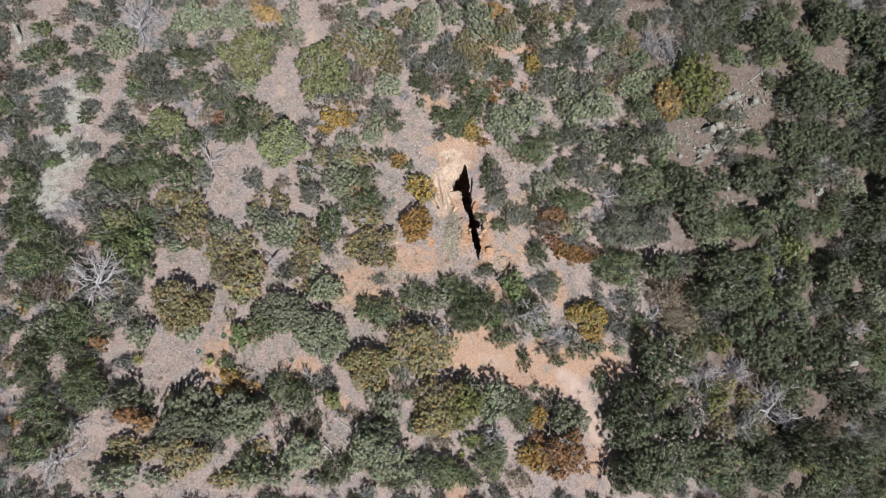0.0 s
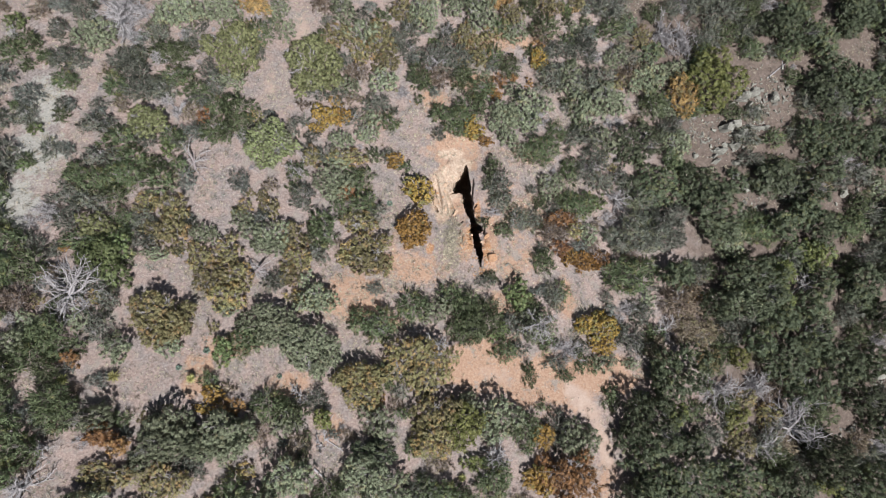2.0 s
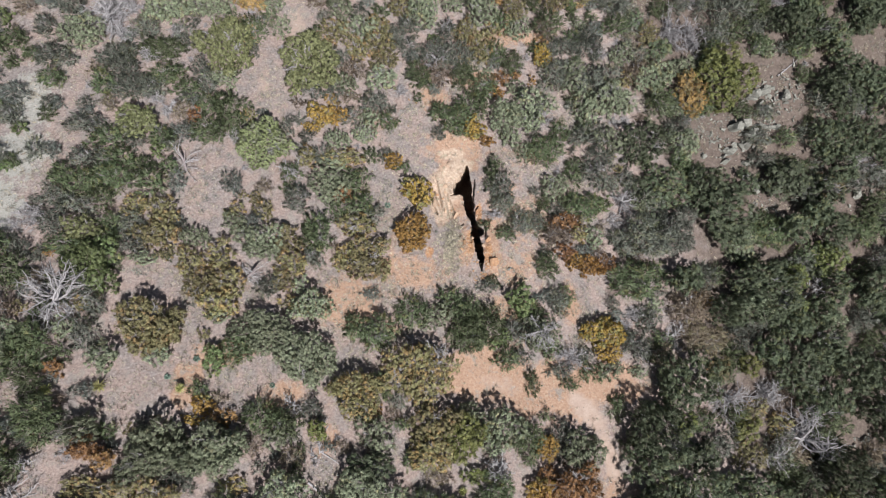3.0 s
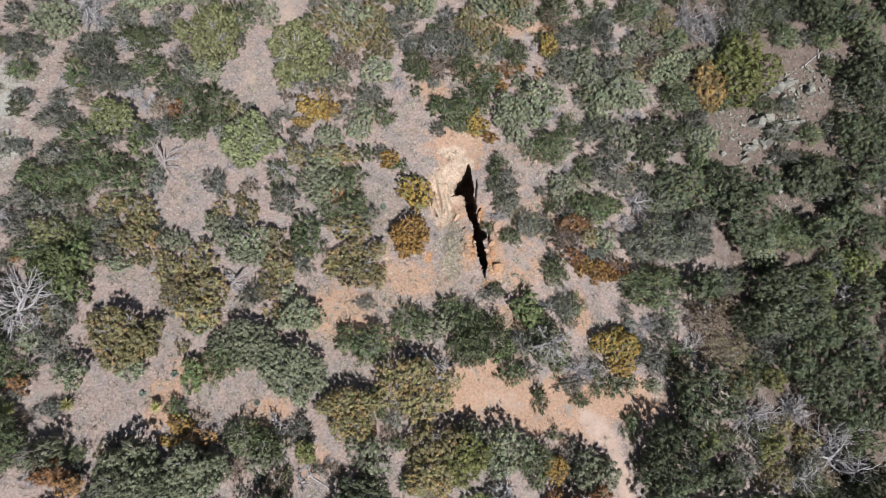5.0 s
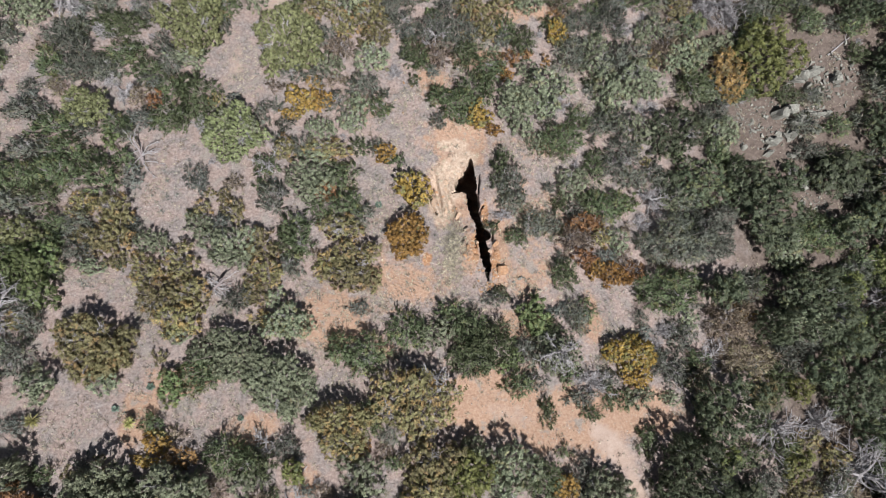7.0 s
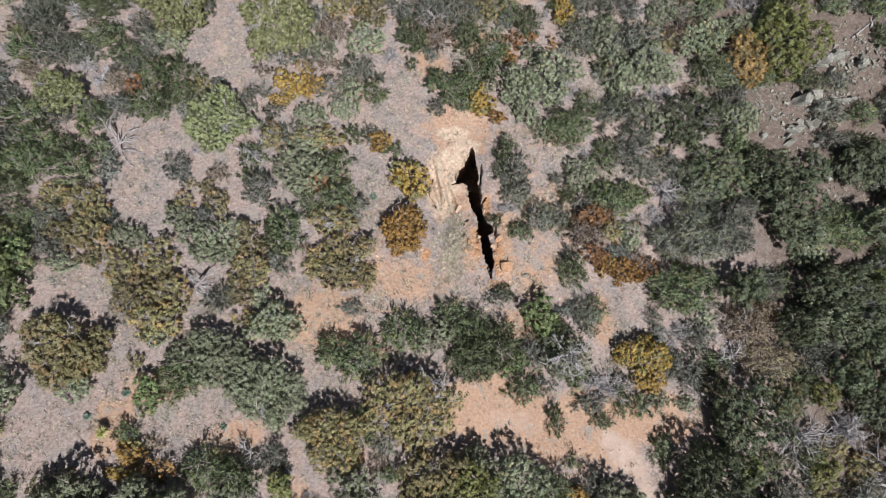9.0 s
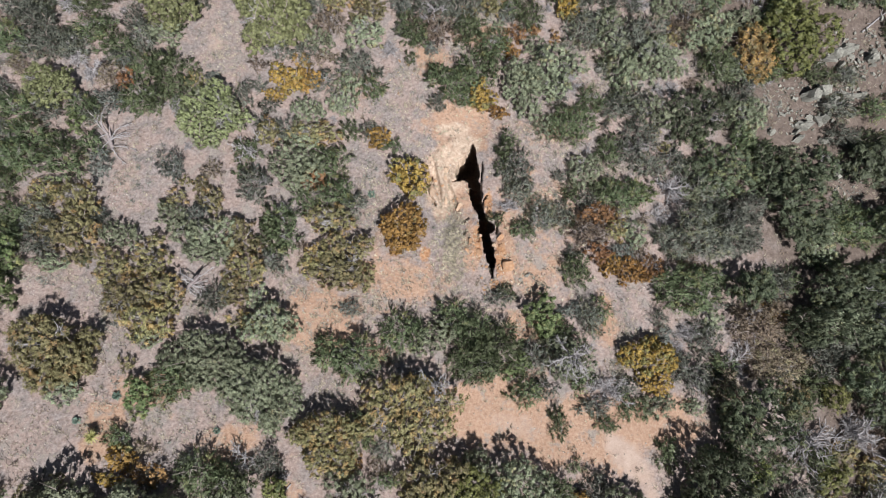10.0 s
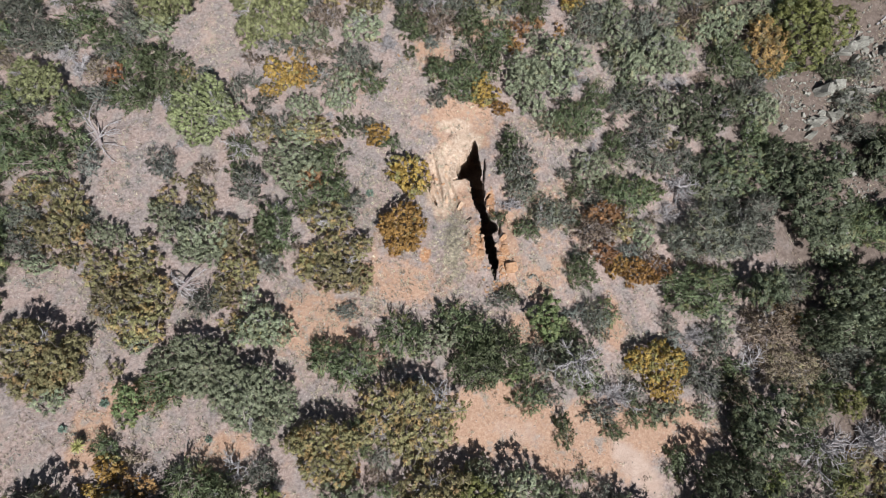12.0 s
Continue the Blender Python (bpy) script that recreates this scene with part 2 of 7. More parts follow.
def near_cracks(x, y):
    """1 on the line of a side crack, 0 away from it."""
    hit, jag = np.zeros_like(x), relief(x, y, 12.0, 17)
    for line in CRACKS:
        for (ax, ay), (bx, by) in zip(line, line[1:]):
            t = np.clip(((x - ax) * (bx - ax) + (y - ay) * (by - ay)) / ((bx - ax) ** 2 + (by - ay) ** 2), 0, 1)
            d = np.hypot(x - ax - t * (bx - ax), y - ay - t * (by - ay))
            hit = np.maximum(hit, np.clip(1.35 - (d + 0.05 * jag) / 0.042, 0, 1))
    return hit


def inside_fissure(x, y):
    """Metres inside the fissure's edge (negative outside), for arrays."""
    jag = 0.07 * relief(x, y, 9.0, 4) + 0.09 * relief(x, y, 21.0, 5)
    west, east = np.interp(y, FIS[:, 0], FIS[:, 1]), np.interp(y, FIS[:, 0], FIS[:, 2])
    d = np.minimum(x - west, east - x) + jag * np.clip((east - west) * 2, 0, 1)
    return np.where((y > FIS[0, 0]) & (y < FIS[-1, 0]), d, -1.0)


def bowl(x, y, cx, cy, rx, ry, turn=0.0):
    c, s = math.cos(radians(turn)), math.sin(radians(turn))
    u, v = ((x - cx) * c + (y - cy) * s) / rx, ((y - cy) * c - (x - cx) * s) / ry
    return np.exp(-(u * u + v * v))


def ground_height(x, y):
    """The hillside with hummocks, banks beside the fissure and ledges on the rocky slope."""
    x, y = np.asarray(x, float), np.asarray(y, float)
    near = np.exp(-((x / 60) ** 2 + (y / 45) ** 2) ** 2)
    z = slope(np.clip(x, -60, 60), np.clip(y, -45, 45))
    z = z + near * (0.16 * relief(x, y, 0.7, 1) + 0.06 * relief(x, y, 2.6, 2) + 0.025 * relief(x, y, 7.0, 3))
    # hollow west of the fissure and the spoil along its rims
    z = z - 0.35 * bowl(x, y, 0.3, 3.4, 1.5, 2.2) - 0.25 * bowl(x, y, 1.6, 6.6, 1.6, 1.0)
    z = z + 0.28 * bowl(x, y, 3.3, -0.3, 0.55, 1.3, 12) + 0.18 * bowl(x, y, 1.5, 0.3, 0.5, 1.2, 12)
    z = z + 0.10 * bowl(x, y, 0.2, 3.4, 3.0, 3.5) * relief(x, y, 5.0, 6)
    ledge = relief(x * 1.0 + 0.35 * y, y * 0.25, 6.0, 12)
    z = z + 0.26 * bowl(x, y, 0.0, 3.2, 1.0, 1.7) * np.tanh(5 * ledge)
    z = z + bowl(x, y, 2.3, 0.6, 1.1, 2.4) * (0.10 * relief(x, y, 8.0, 14) + 0.06 * relief(x, y, 19.0, 15))
    z = z + bowl(x, y, 0.4, 3.6, 1.3, 2.4) * 0.07 * relief(x, y, 14.0, 16)
    rough = bowl(x, y, 24.0, 10.0, 5.5, 5.0)
    z = z + rough * (0.30 * np.abs(relief(x, y, 1.8, 7)) + 0.12 * relief(x, y, 6.0, 8))
    depth = np.clip((inside_fissure(x, y) + 0.02) / 0.06, 0, 1)
    z = z - 0.6 * near_cracks(x, y)
    return z - 6.5 * depth * depth * (3 - 2 * depth)


def ground_at(x, y):
    return float(ground_height(np.array([x]), np.array([y]))[0])


def spaced(stops):
    """Grid lines: (from, to, step) stretches, then ever wider steps to the horizon."""
    line = [stops[0][0]]
    for a, b, step in stops:
        n = max(1, round((b - a) / step))
        line += [a + (b - a) * (i + 1) / n for i in range(n)]
    far = [2.0 * 1.45 ** i for i in range(18)]
    out = np.cumsum(far)
    return np.array([line[0] - d for d in out[::-1]] + line + [line[-1] + d for d in out])


def mesh_from(name, verts, faces, material, smooth=False):
    me = bpy.data.meshes.new(name)
    me.from_pydata([tuple(v) for v in np.asarray(verts, float)], [], [tuple(int(i) for i in f) for f in faces])
    me.materials.append(material)
    if smooth:
        me.polygons.foreach_set("use_smooth", [True] * len(me.polygons))
    me.update()
    return me


def build_ground():
    xs = spaced([(-38, -2, 0.30), (-2, -1.0, 0.13), (-1.0, 0.6, 0.06), (0.6, 3.6, 0.045), (3.6, 6, 0.13), (6, 40, 0.30)])
    ys = spaced([(-24, -3, 0.30), (-3, -1.7, 0.10), (-1.7, 5.8, 0.06), (5.8, 8, 0.12), (8, 24, 0.30)])
    gx, gy = np.meshgrid(xs, ys)
    z = ground_height(gx, gy)
    # the fissure widens below its east rim
    west, east = np.interp(gy, FIS[:, 0], FIS[:, 1]), np.interp(gy, FIS[:, 0], FIS[:, 2])
    deep = np.where(inside_fissure(gx, gy) > -0.02, np.clip(slope(gx, gy) - z - 0.6, 0, 6), 0)
    gx0, gx = gx, gx + 0.4 * deep * np.clip((gx - west) / np.maximum(east - west, 0.05), 0, 1)
    nx, ny = len(xs), len(ys)
    idx = np.arange(nx * ny).reshape(ny, nx)
    faces = np.stack([idx[:-1, :-1], idx[:-1, 1:], idx[1:, 1:], idx[1:, :-1]], -1).reshape(-1, 4)
    me = mesh_from("ground", np.stack([gx, gy, z], -1).reshape(-1, 3), faces, SOIL, smooth=True)
    x, y = gx0.ravel(), gy.ravel()
    orange = np.zeros_like(x)
    bare_west = (
        (-5.9, -3.4, 1.8, 1.6, 1.0), (0.9, 6.8, 1.9, 1.5, 1.0), (0.4, 3.9, 1.3, 2.4, 1.0), (-0.6, 10.6, 1.1, 0.9, 0.9), (-4.3, 8.8, 1.2, 1.0, 0.5),
        (-13.2, -6.3, 1.5, 0.7, 0.9), (-14.7, -7.6, 0.9, 1.2, 0.9), (-9.4, -8.7, 1.3, 0.8, 1.0), (-12.0, -5.9, 1.2, 0.7, 0.8), (1.6, 0.4, 0.7, 1.4, 0.9),
        (-1.8, -1.6, 2.2, 1.3, 0.75), (-2.6, 1.2, 1.2, 1.6, 0.5), (-3.4, -1.2, 1.4, 1.2, 0.7), (-6.8, -11.2, 0.8, 0.8, 0.7), (0.8, -17.0, 0.8, 1.6, 0.8), (-3.6, -5.0, 1.6, 0.9, 0.5),
    )
    bare_east = (
        (4.2, 15.2, 3.6, 0.8, 0.7), (2.3, 12.0, 1.8, 0.8, 0.8), (3.3, -0.3, 0.6, 1.6, 1.0), (5.5, 2.0, 3.0, 3.0, 0.42), (4.8, -1.6, 2.0, 1.5, 0.55), (4.4, -3.9, 1.8, 0.8, 0.9), (3.4, 1.6, 0.8, 2.0, 0.7),
        (8.4, -3.8, 0.8, 1.6, 0.7), (2.6, -7.8, 3.0, 1.8, 1.0), (7.0, -9.0, 3.6, 1.8, 1.0), (10.5, -9.0, 3.0, 1.4, 0.9), (5.6, 6.5, 2.0, 0.9, 0.5),
        (15.8, 18.3, 2.0, 1.0, 0.8), (10.8, -15.0, 1.0, 2.0, 0.6), (5.0, 2.5, 2.2, 1.4, 0.4),
    )
    for cx, cy, rx, ry, a in bare_west + bare_east:
        orange = np.maximum(orange, a * bowl(x, y, cx, cy, rx, ry))
    pale = np.zeros_like(x)
    for cx, cy, rx, ry, a in (
        (-27.0, 9.8, 2.2, 2.6, 1.15), (-26.8, 6.0, 2.6, 2.4, 1.05), (-27.2, 2.4, 2.2, 2.6, 1.05), (-25.4, 12.4, 1.0, 1.8, 0.5), (-31.0, 14.0, 1.2, 3.0, 0.6),
        (-24.5, 4.0, 2.0, 1.4, 0.5), (6.6, -2.2, 1.2, 1.2, 0.45),
    ):
        pale = np.maximum(pale, a * bowl(x, y, cx, cy, rx, ry))
    path = np.zeros_like(x)
    for cx, cy, rx, ry, turn, a in (
        (9.2, -10.4, 0.9, 2.4, 40, 0.9), (10.6, -13.2, 0.7, 2.6, 15, 0.9), (3.6, -8.6, 2.6, 1.2, -15, 0.55),
        (-10.4, 15.8, 1.4, 2.6, -15, 0.6), (-12.2, 11.4, 1.2, 2.2, 20, 0.6), (-15.6, 3.8, 2.0, 2.4, 0, 0.45), (0.5, 4.6, 1.0, 1.4, 0, 0.5), (0.8, 6.3, 1.4, 1.0, 0, 0.6),
    ):
        path = np.maximum(path, a * bowl(x, y, cx, cy, rx, ry, turn))
    # eastward ramp puts the oaks' shade into the soil colour, over real stony ground
    stony_shaded = 0.75 * np.clip((x - 13 + 0.25 * y) / 7, 0, 1)
    for cx, cy, rx, ry, a in (
        (24.0, 10.5, 4.5, 5.0, 0.95), (31.0, 4.0, 6.0, 5.0, 0.9), (23.0, 2.8, 2.5, 2.5, 0.8), (30.0, 14.0, 6.0, 4.0, 0.8), (32.0, -8.0, 7.0, 6.0, 1.0),
        (25.0, -11.0, 5.0, 4.0, 0.9), (20.0, -5.5, 3.5, 3.0, 0.8), (16.0, 4.0, 5.0, 4.0, 0.5), (15.0, 12.0, 5.0, 3.0, 0.5), (36.0, 18.0, 8.0, 6.0, 0.8),
    ):
        stony_shaded = np.maximum(stony_shaded, a * bowl(x, y, cx, cy, rx, ry))
    layer = me.color_attributes.new("soil", "FLOAT_COLOR", "POINT")
    layer.data.foreach_set("color", np.stack([orange, pale, path, stony_shaded], -1).astype(np.float32).ravel())
    cream, rusty = np.zeros_like(x), np.zeros_like(x)
    for cx, cy, rx, ry in ((0.4, 4.4, 1.4, 1.6), (1.2, 5.7, 1.0, 0.7), (0.0, 3.0, 1.0, 1.4), (0.6, 6.5, 1.0, 0.5)):
        cream = np.maximum(cream, bowl(x, y, cx, cy, rx, ry))
    for cx, cy, rx, ry in ((3.0, -0.4, 0.4, 1.2), (1.8, 0.5, 0.3, 1.2), (2.4, 2.4, 0.3, 0.9), (-0.9, -0.2, 0.4, 0.5)):
        rusty = np.maximum(rusty, 0.9 * bowl(x, y, cx, cy, rx, ry))
    layer = me.color_attributes.new("bank", "FLOAT_COLOR", "POINT")
    layer.data.foreach_set("color", np.stack([cream, rusty, cream * 0, cream * 0 + 1], -1).astype(np.float32).ravel())
    return tagged(new("ground", me), "dry pinkish tan hillside soil with an open fissure", "ground", kind="structure")


ground = build_ground()


# ---- plants ----
def part(name, data, parent, label="", kind=""):
    ob = new(name, data)
    ob.parent = parent
    return tagged(ob, label, kind=kind)


def tube(verts, faces, pts, r0, r1, sides=5):
    """Append a bent, tapered round rod along pts."""
    pts = [Vector(p) for p in pts]
    base = len(verts)
    for i, p in enumerate(pts):
        way = (pts[min(i + 1, len(pts) - 1)] - pts[max(i - 1, 0)]).normalized()
        side = way.orthogonal().normalized()
        up = way.cross(side)
        r = r0 + (r1 - r0) * i / (len(pts) - 1)
        for k in range(sides):
            a = 6.2832 * k / sides
            verts.append(p + side * (r * math.cos(a)) + up * (r * math.sin(a)))
    for i in range(len(pts) - 1):
        for k in range(sides):
            a, b = base + i * sides + k, base + i * sides + (k + 1) % sides
            faces.append((a, b, b + sides, a + sides))
    end = base + (len(pts) - 1) * sides
    faces.append(tuple(range(end, end + sides)))


def sliver(rng, v, f, p, way, length, width):
    """A fine twig: one long thin face."""
    way = Vector(way).normalized()
    side = way.cross(Vector(rng.normal(0, 1, 3))).normalized() * (width * 0.5)
    b = len(v)
    v += [Vector(p) - side, Vector(p) + side, Vector(p) + way * length]
    f.append((b, b + 1, b + 2))


def crooked(rng, start, way, length, steps, wobble):
    """Points of a branch that wanders off its way."""
    p, way = Vector(start), Vector(way).normalized()
    pts = [p.copy()]
    for _ in range(steps):
        way = (way + Vector(rng.normal(0, wobble, 3))).normalized()
        p = p + way * (length / steps)
        pts.append(p.copy())
    return pts, way


def crown_shape(rng, lobes):
    """Lobes of a crown of radius 1 and height 1: rows of x, y, z, radius."""
    rows = [(rng.normal(0, 0.10), rng.normal(0, 0.10), 0.40, 0.44)]
    skew, bulge = rng.uniform(0, 6.2832), rng.uniform(0.0, 0.22)
    for i in range(lobes):
        a = 6.2832 * (i + rng.uniform(-0.45, 0.45)) / lobes
        d, r = rng.uniform(0.42, 0.86), rng.uniform(0.13, 0.36) * (0.8 if lobes > 12 else 1.0)
        d *= 1 + bulge * math.cos(2 * (a - skew))
        rows.append((d * math.cos(a), d * math.sin(a), rng.uniform(0.30, 0.64), r))
    for _ in range(lobes):
        a, d = rng.uniform(0, 6.2832), rng.uniform(0.1, 0.60)
        rows.append((d * math.cos(a), d * math.sin(a), rng.uniform(0.50, 0.76), rng.uniform(0.15, 0.29) * (0.75 if lobes > 12 else 1.0)))
    rows = np.array(rows)
    for k in (0, 1):  # the crown fills its width both ways
        low, high = (rows[:, k] - rows[:, 3] * 0.9).min(), (rows[:, k] + rows[:, 3] * 0.9).max()
        rows[:, k] = (rows[:, k] - (low + high) / 2) * 1.84 / (high - low)
    return rows


def unit(a):
    return a / (np.linalg.norm(a, axis=1)[:, None] + 1e-6)


def leaf_cloud(rng, radius, height, aspect, lobes, clump, leaf, narrow, cover, spread, gaps):
    """Leaves of one crown on sprigs that stand out of its boughs: verts, faces, normals and lobes."""
    feathery = narrow < 0.45
    shape = crown_shape(rng, lobes)
    size = np.array([radius * aspect ** 0.5, radius / aspect ** 0.5, height])
    count = int(60 + 260 * (radius / (clump * 5)) ** 2) * 5
    pick = rng.integers(0, len(shape), count)
    d = rng.normal(0, 1, (count, 3))
    d[:, 2] = np.abs(d[:, 2]) * 1.25 - 0.22
    d = unit(d)
    deep = np.where(rng.uniform(0, 1, count) < 0.3, rng.uniform(0.4, 0.8, count), rng.uniform(0.86, 1.18, count))
    pos = shape[pick, :3] + d * (shape[pick, 3] * deep)[:, None]
    gap = np.linalg.norm(pos[:, None, :] - shape[None, :, :3], axis=2) / shape[None, :, 3]
    hidden = (gap < 0.78).sum(1) - (gap[np.arange(len(pos)), pick] < 0.78)
    keep = np.where((hidden == 0) & (pos[:, 2] > 0.04) & (rng.uniform(0, 1, len(pos)) > gaps))[0]
    pos, d = pos[keep] * size, d[keep]
    chosen = np.zeros(len(pos), bool)
    taken = np.empty((0, 3))
    for i in range(len(pos)):  # boughs keep apart
        if len(taken) == 0 or ((taken - pos[i]) ** 2).sum(1).min() > (clump * (1.15 if feathery else 1.38)) ** 2:
            taken = np.vstack([taken, pos[i]])
            chosen[i] = True
    pos, d = pos[chosen], d[chosen]
    grown = rng.uniform(0.55, 1.45, len(pos))
    way = unit(d + np.array([0, 0, 0.35]) + rng.normal(0, 0.30, (len(pos), 3)))
    # sprigs on each bough
    m = 6
    bough = np.repeat(np.arange(len(pos)), m)
    lean = unit(rng.normal(0, 1, (len(bough), 3)) + way[bough] * 0.7)
    reach = clump * grown[bough] * rng.uniform(0.25, 0.78, len(bough))
    sprig = pos[bough] + lean * reach[:, None]
    stem = unit(lean * 0.8 + way[bough] * (1.1 if feathery else 0.5))
    # leaves along each sprig
    per = max(2, int(cover * 6.28 * clump ** 2 / (0.5 * leaf * leaf * narrow) / m + 0.5))
    who = np.repeat(np.arange(len(sprig)), per)
    n = len(who)
    along_sprig = rng.uniform(-0.5, 1.0, n) * (1.15 if feathery else 0.55)
    c = sprig[who] + stem[who] * (clump * along_sprig)[:, None] + rng.normal(0, clump * (0.17 if feathery else 0.20), (n, 3))
    c[:, 2] = np.maximum(c[:, 2], 0.03)
    out = unit(c - pos[bough[who]])
    facing = unit(out * 0.8 + d[bough[who]] * 0.35 + np.array([0, 0, 0.4]) + rng.normal(0, spread * 1.3, (n, 3)))
    along = unit(np.cross(facing, rng.normal(0, 1, (n, 3))))
    along = unit(along * (0.45 if feathery else 1.0) + stem[who] * (0.9 if feathery else 0.15))
    across = unit(np.cross(facing, along))
    length = (leaf * rng.uniform(0.65, 1.35, n))[:, None]
    tip, wide = along * length * 0.5, across * length * 0.5 * narrow
    verts = np.stack([c - tip * 0.8 - wide, c - tip * 0.8 + wide, c + tip * 1.2], 1).reshape(-1, 3)
    # leaves shade with their sprig, with a little scatter of their own
    soft = unit(out * 0.75 + d[bough[who]] * 0.45 + np.array([0, 0, 0.25]) + rng.normal(0, 0.32, (n, 3)))
    turned = (facing * soft).sum(1) > 0
    faces = np.arange(n * 3).reshape(n, 3)
    faces[turned] = faces[turned][:, ::-1]
    return verts, faces, np.repeat(soft, 3, 0), shape * np.array([*size, radius])


KINDS = {  # leaf material, lobes, bough, leaf length, narrowness, cover, scatter, gaps
    "dark_shrub": (DARK_LEAF, 9, 0.20, 0.13, 0.30, 0.66, 0.35, 0.15),
    "grey_green_shrub": (GREY_LEAF, 11, 0.17, 0.080, 0.62, 0.85, 0.32, 0.15),
    "grey_scrub": (SCRUB_LEAF, 8, 0.19, 0.12, 0.32, 0.62, 0.4, 0.2),
    "juniper": (JUNIPER_LEAF, 16, 0.145, 0.070, 0.62, 1.0, 0.30, 0.2),
    "scrub_oak": (OAK_LEAF, 12, 0.17, 0.078, 0.65, 0.78, 0.40, 0.25),
    "yellow_oak": (OLIVE_LEAF, 12, 0.22, 0.095, 0.65, 0.90, 0.35, 0.2),
    "oak_tree": (TREE_LEAF, 16, 0.22, 0.092, 0.62, 0.76, 0.40, 0.2),
    "golden_shrub": (GOLD_LEAF, 12, 0.15, 0.085, 0.65, 1.0, 0.35, 0.10),
    "rust_shrub": (RUST_LEAF, 8, 0.20, 0.10, 0.6, 0.80, 0.35, 0.22),
    "brown_shrub": (BROWN_LEAF, 7, 0.18, 0.11, 0.35, 0.50, 0.5, 0.35),
    "sage_bush": (SAGE_LEAF, 7, 0.15, 0.11, 0.3, 0.7, 0.4, 0.2),
    "bright_shrub": (BRIGHT_LEAF, 8, 0.18, 0.10, 0.5, 1.1, 0.3, 0.1),
}
LABELS = {
    "dark_shrub": "dark green evergreen shrub with narrow leaves",
    "grey_green_shrub": "grey-green evergreen shrub with clumped foliage",
    "grey_scrub": "dull grey-green scrub bush with fine leaves",
    "juniper": "rounded yellow-green juniper with dense clumped foliage",
    "scrub_oak": "olive and bronze scrub oak with turning leaves",
    "oak_tree": "dark green oak tree with an uneven broad crown",
    "yellow_oak": "olive-yellow oak with a rounded turning crown",
    "golden_shrub": "golden orange autumn shrub with olive leaves",
    "rust_shrub": "rust orange autumn shrub with dry leaves",
    "brown_shrub": "dry pinkish brown shrub with withered leaves",
    "sage_bush": "low pale grey-green sage bush",
    "bright_shrub": "fresh green leafy shrub",
    "dead_shrub": "leafless silvery grey dead shrub with fine twigs",
}
SIZES = (0.35, 0.6, 0.95, 1.4, 2.0, 2.8)
made_crowns, turn_count = {}, [0]


def crown_meshes(kind, radius, height, stretch):
    """Trunk and crown meshes near this size and shape: a few of each, used again at other turns."""
    aspect = min((0.66, 1.0, 1.5), key=lambda a: abs(math.log(a / stretch)))
    step = min(range(len(SIZES)), key=lambda i: abs(math.log(SIZES[i] / radius)))
    turn_count[0] += 1
    variant = turn_count[0] % (3 if aspect == 1.0 else 2)
    key = (kind, step, variant, aspect)
    if key not in made_crowns:
        rng = np.random.default_rng(sum(map(ord, kind)) * 31 + step * 7 + variant + int(aspect * 100) * 13)
        r, flat = SIZES[step], height / radius
        mat, lobes, clump, leaf, narrow, cover, spread, gaps = KINDS[kind]
        small = min(1.0, 0.55 + 0.45 * r)
        verts, faces, normals, shape = leaf_cloud(rng, r, r * flat, aspect, lobes, clump * small, leaf * small, narrow, cover, spread, gaps)
        crown = mesh_from(kind + "_crown", verts, faces, mat, smooth=True)
        crown.normals_split_custom_set_from_vertices([tuple(v) for v in normals])
        tv, tf, bv, bf = [], [], [], []
        for x, y, z, _ in shape[: 9 if r > 0.5 else 5]:
            pts, _ = crooked(rng, (rng.normal(0, 0.05), rng.normal(0, 0.05), -0.25), (x * 0.5, y * 0.5, z + 0.3), (Vector((x, y, z + 0.25))).length * 1.1, 3, 0.14)
            tube(tv, tf, pts, 0.02 + 0.03 * r, 0.012, 4)
            for _ in range(2 if r > 0.5 else 1):
                sub, _ = crooked(rng, pts[rng.integers(1, 4)], rng.normal(0, 0.8, 3) + np.array([x, y, z + 0.6 * r]) / r, 0.42 * r, 2, 0.2)
                tube(bv, bf, sub, 0.012 + 0.006 * r, 0.006, 3)
        made_crowns[key] = (mesh_from(kind + "_trunk", tv, tf, BARK), mesh_from(kind + "_limb", bv, bf, BARK), crown, r * aspect ** 0.5, r / aspect ** 0.5, r * flat)
    return made_crowns[key]


def size_word(r):
    return "small " if r < 0.6 else "large " if r > 1.7 else ""


made_sprays = {}


def spray_mesh(variant):
    """Bare grey twigs that stand out of a crown of radius 1 and height 1."""
    if variant not in made_sprays:
        rng = np.random.default_rng(700 + variant)
        v, f = [], []
        side = rng.uniform(0, 6.2832)
        for _ in range(9):
            a, lift = side + rng.normal(0, 1.0), rng.uniform(0.5, 2.2)
            pts, way = crooked(rng, (0.15 * math.cos(a), 0.15 * math.sin(a), 0.35), (math.cos(a), math.sin(a), lift), rng.uniform(0.5, 0.68), 3, 0.16)
            tube(v, f, pts, 0.013, 0.007, 3)
            for _ in range(26):
                p = pts[2].lerp(pts[3], rng.uniform(-0.9, 1.0))
                sliver(rng, v, f, p, Vector(rng.normal(0, 0.6, 3)) + way, rng.uniform(0.10, 0.24), 0.016)
        made_sprays[variant] = mesh_from("bare_spray", v, f, DEAD_TWIG)
    return made_sprays[variant]


TWIGGY = {"juniper": 1, "dark_shrub": 3, "grey_scrub": 2, "grey_green_shrub": 2, "scrub_oak": 1, "brown_shrub": 1, "sage_bush": 3, "oak_tree": 3, "rust_shrub": 2}


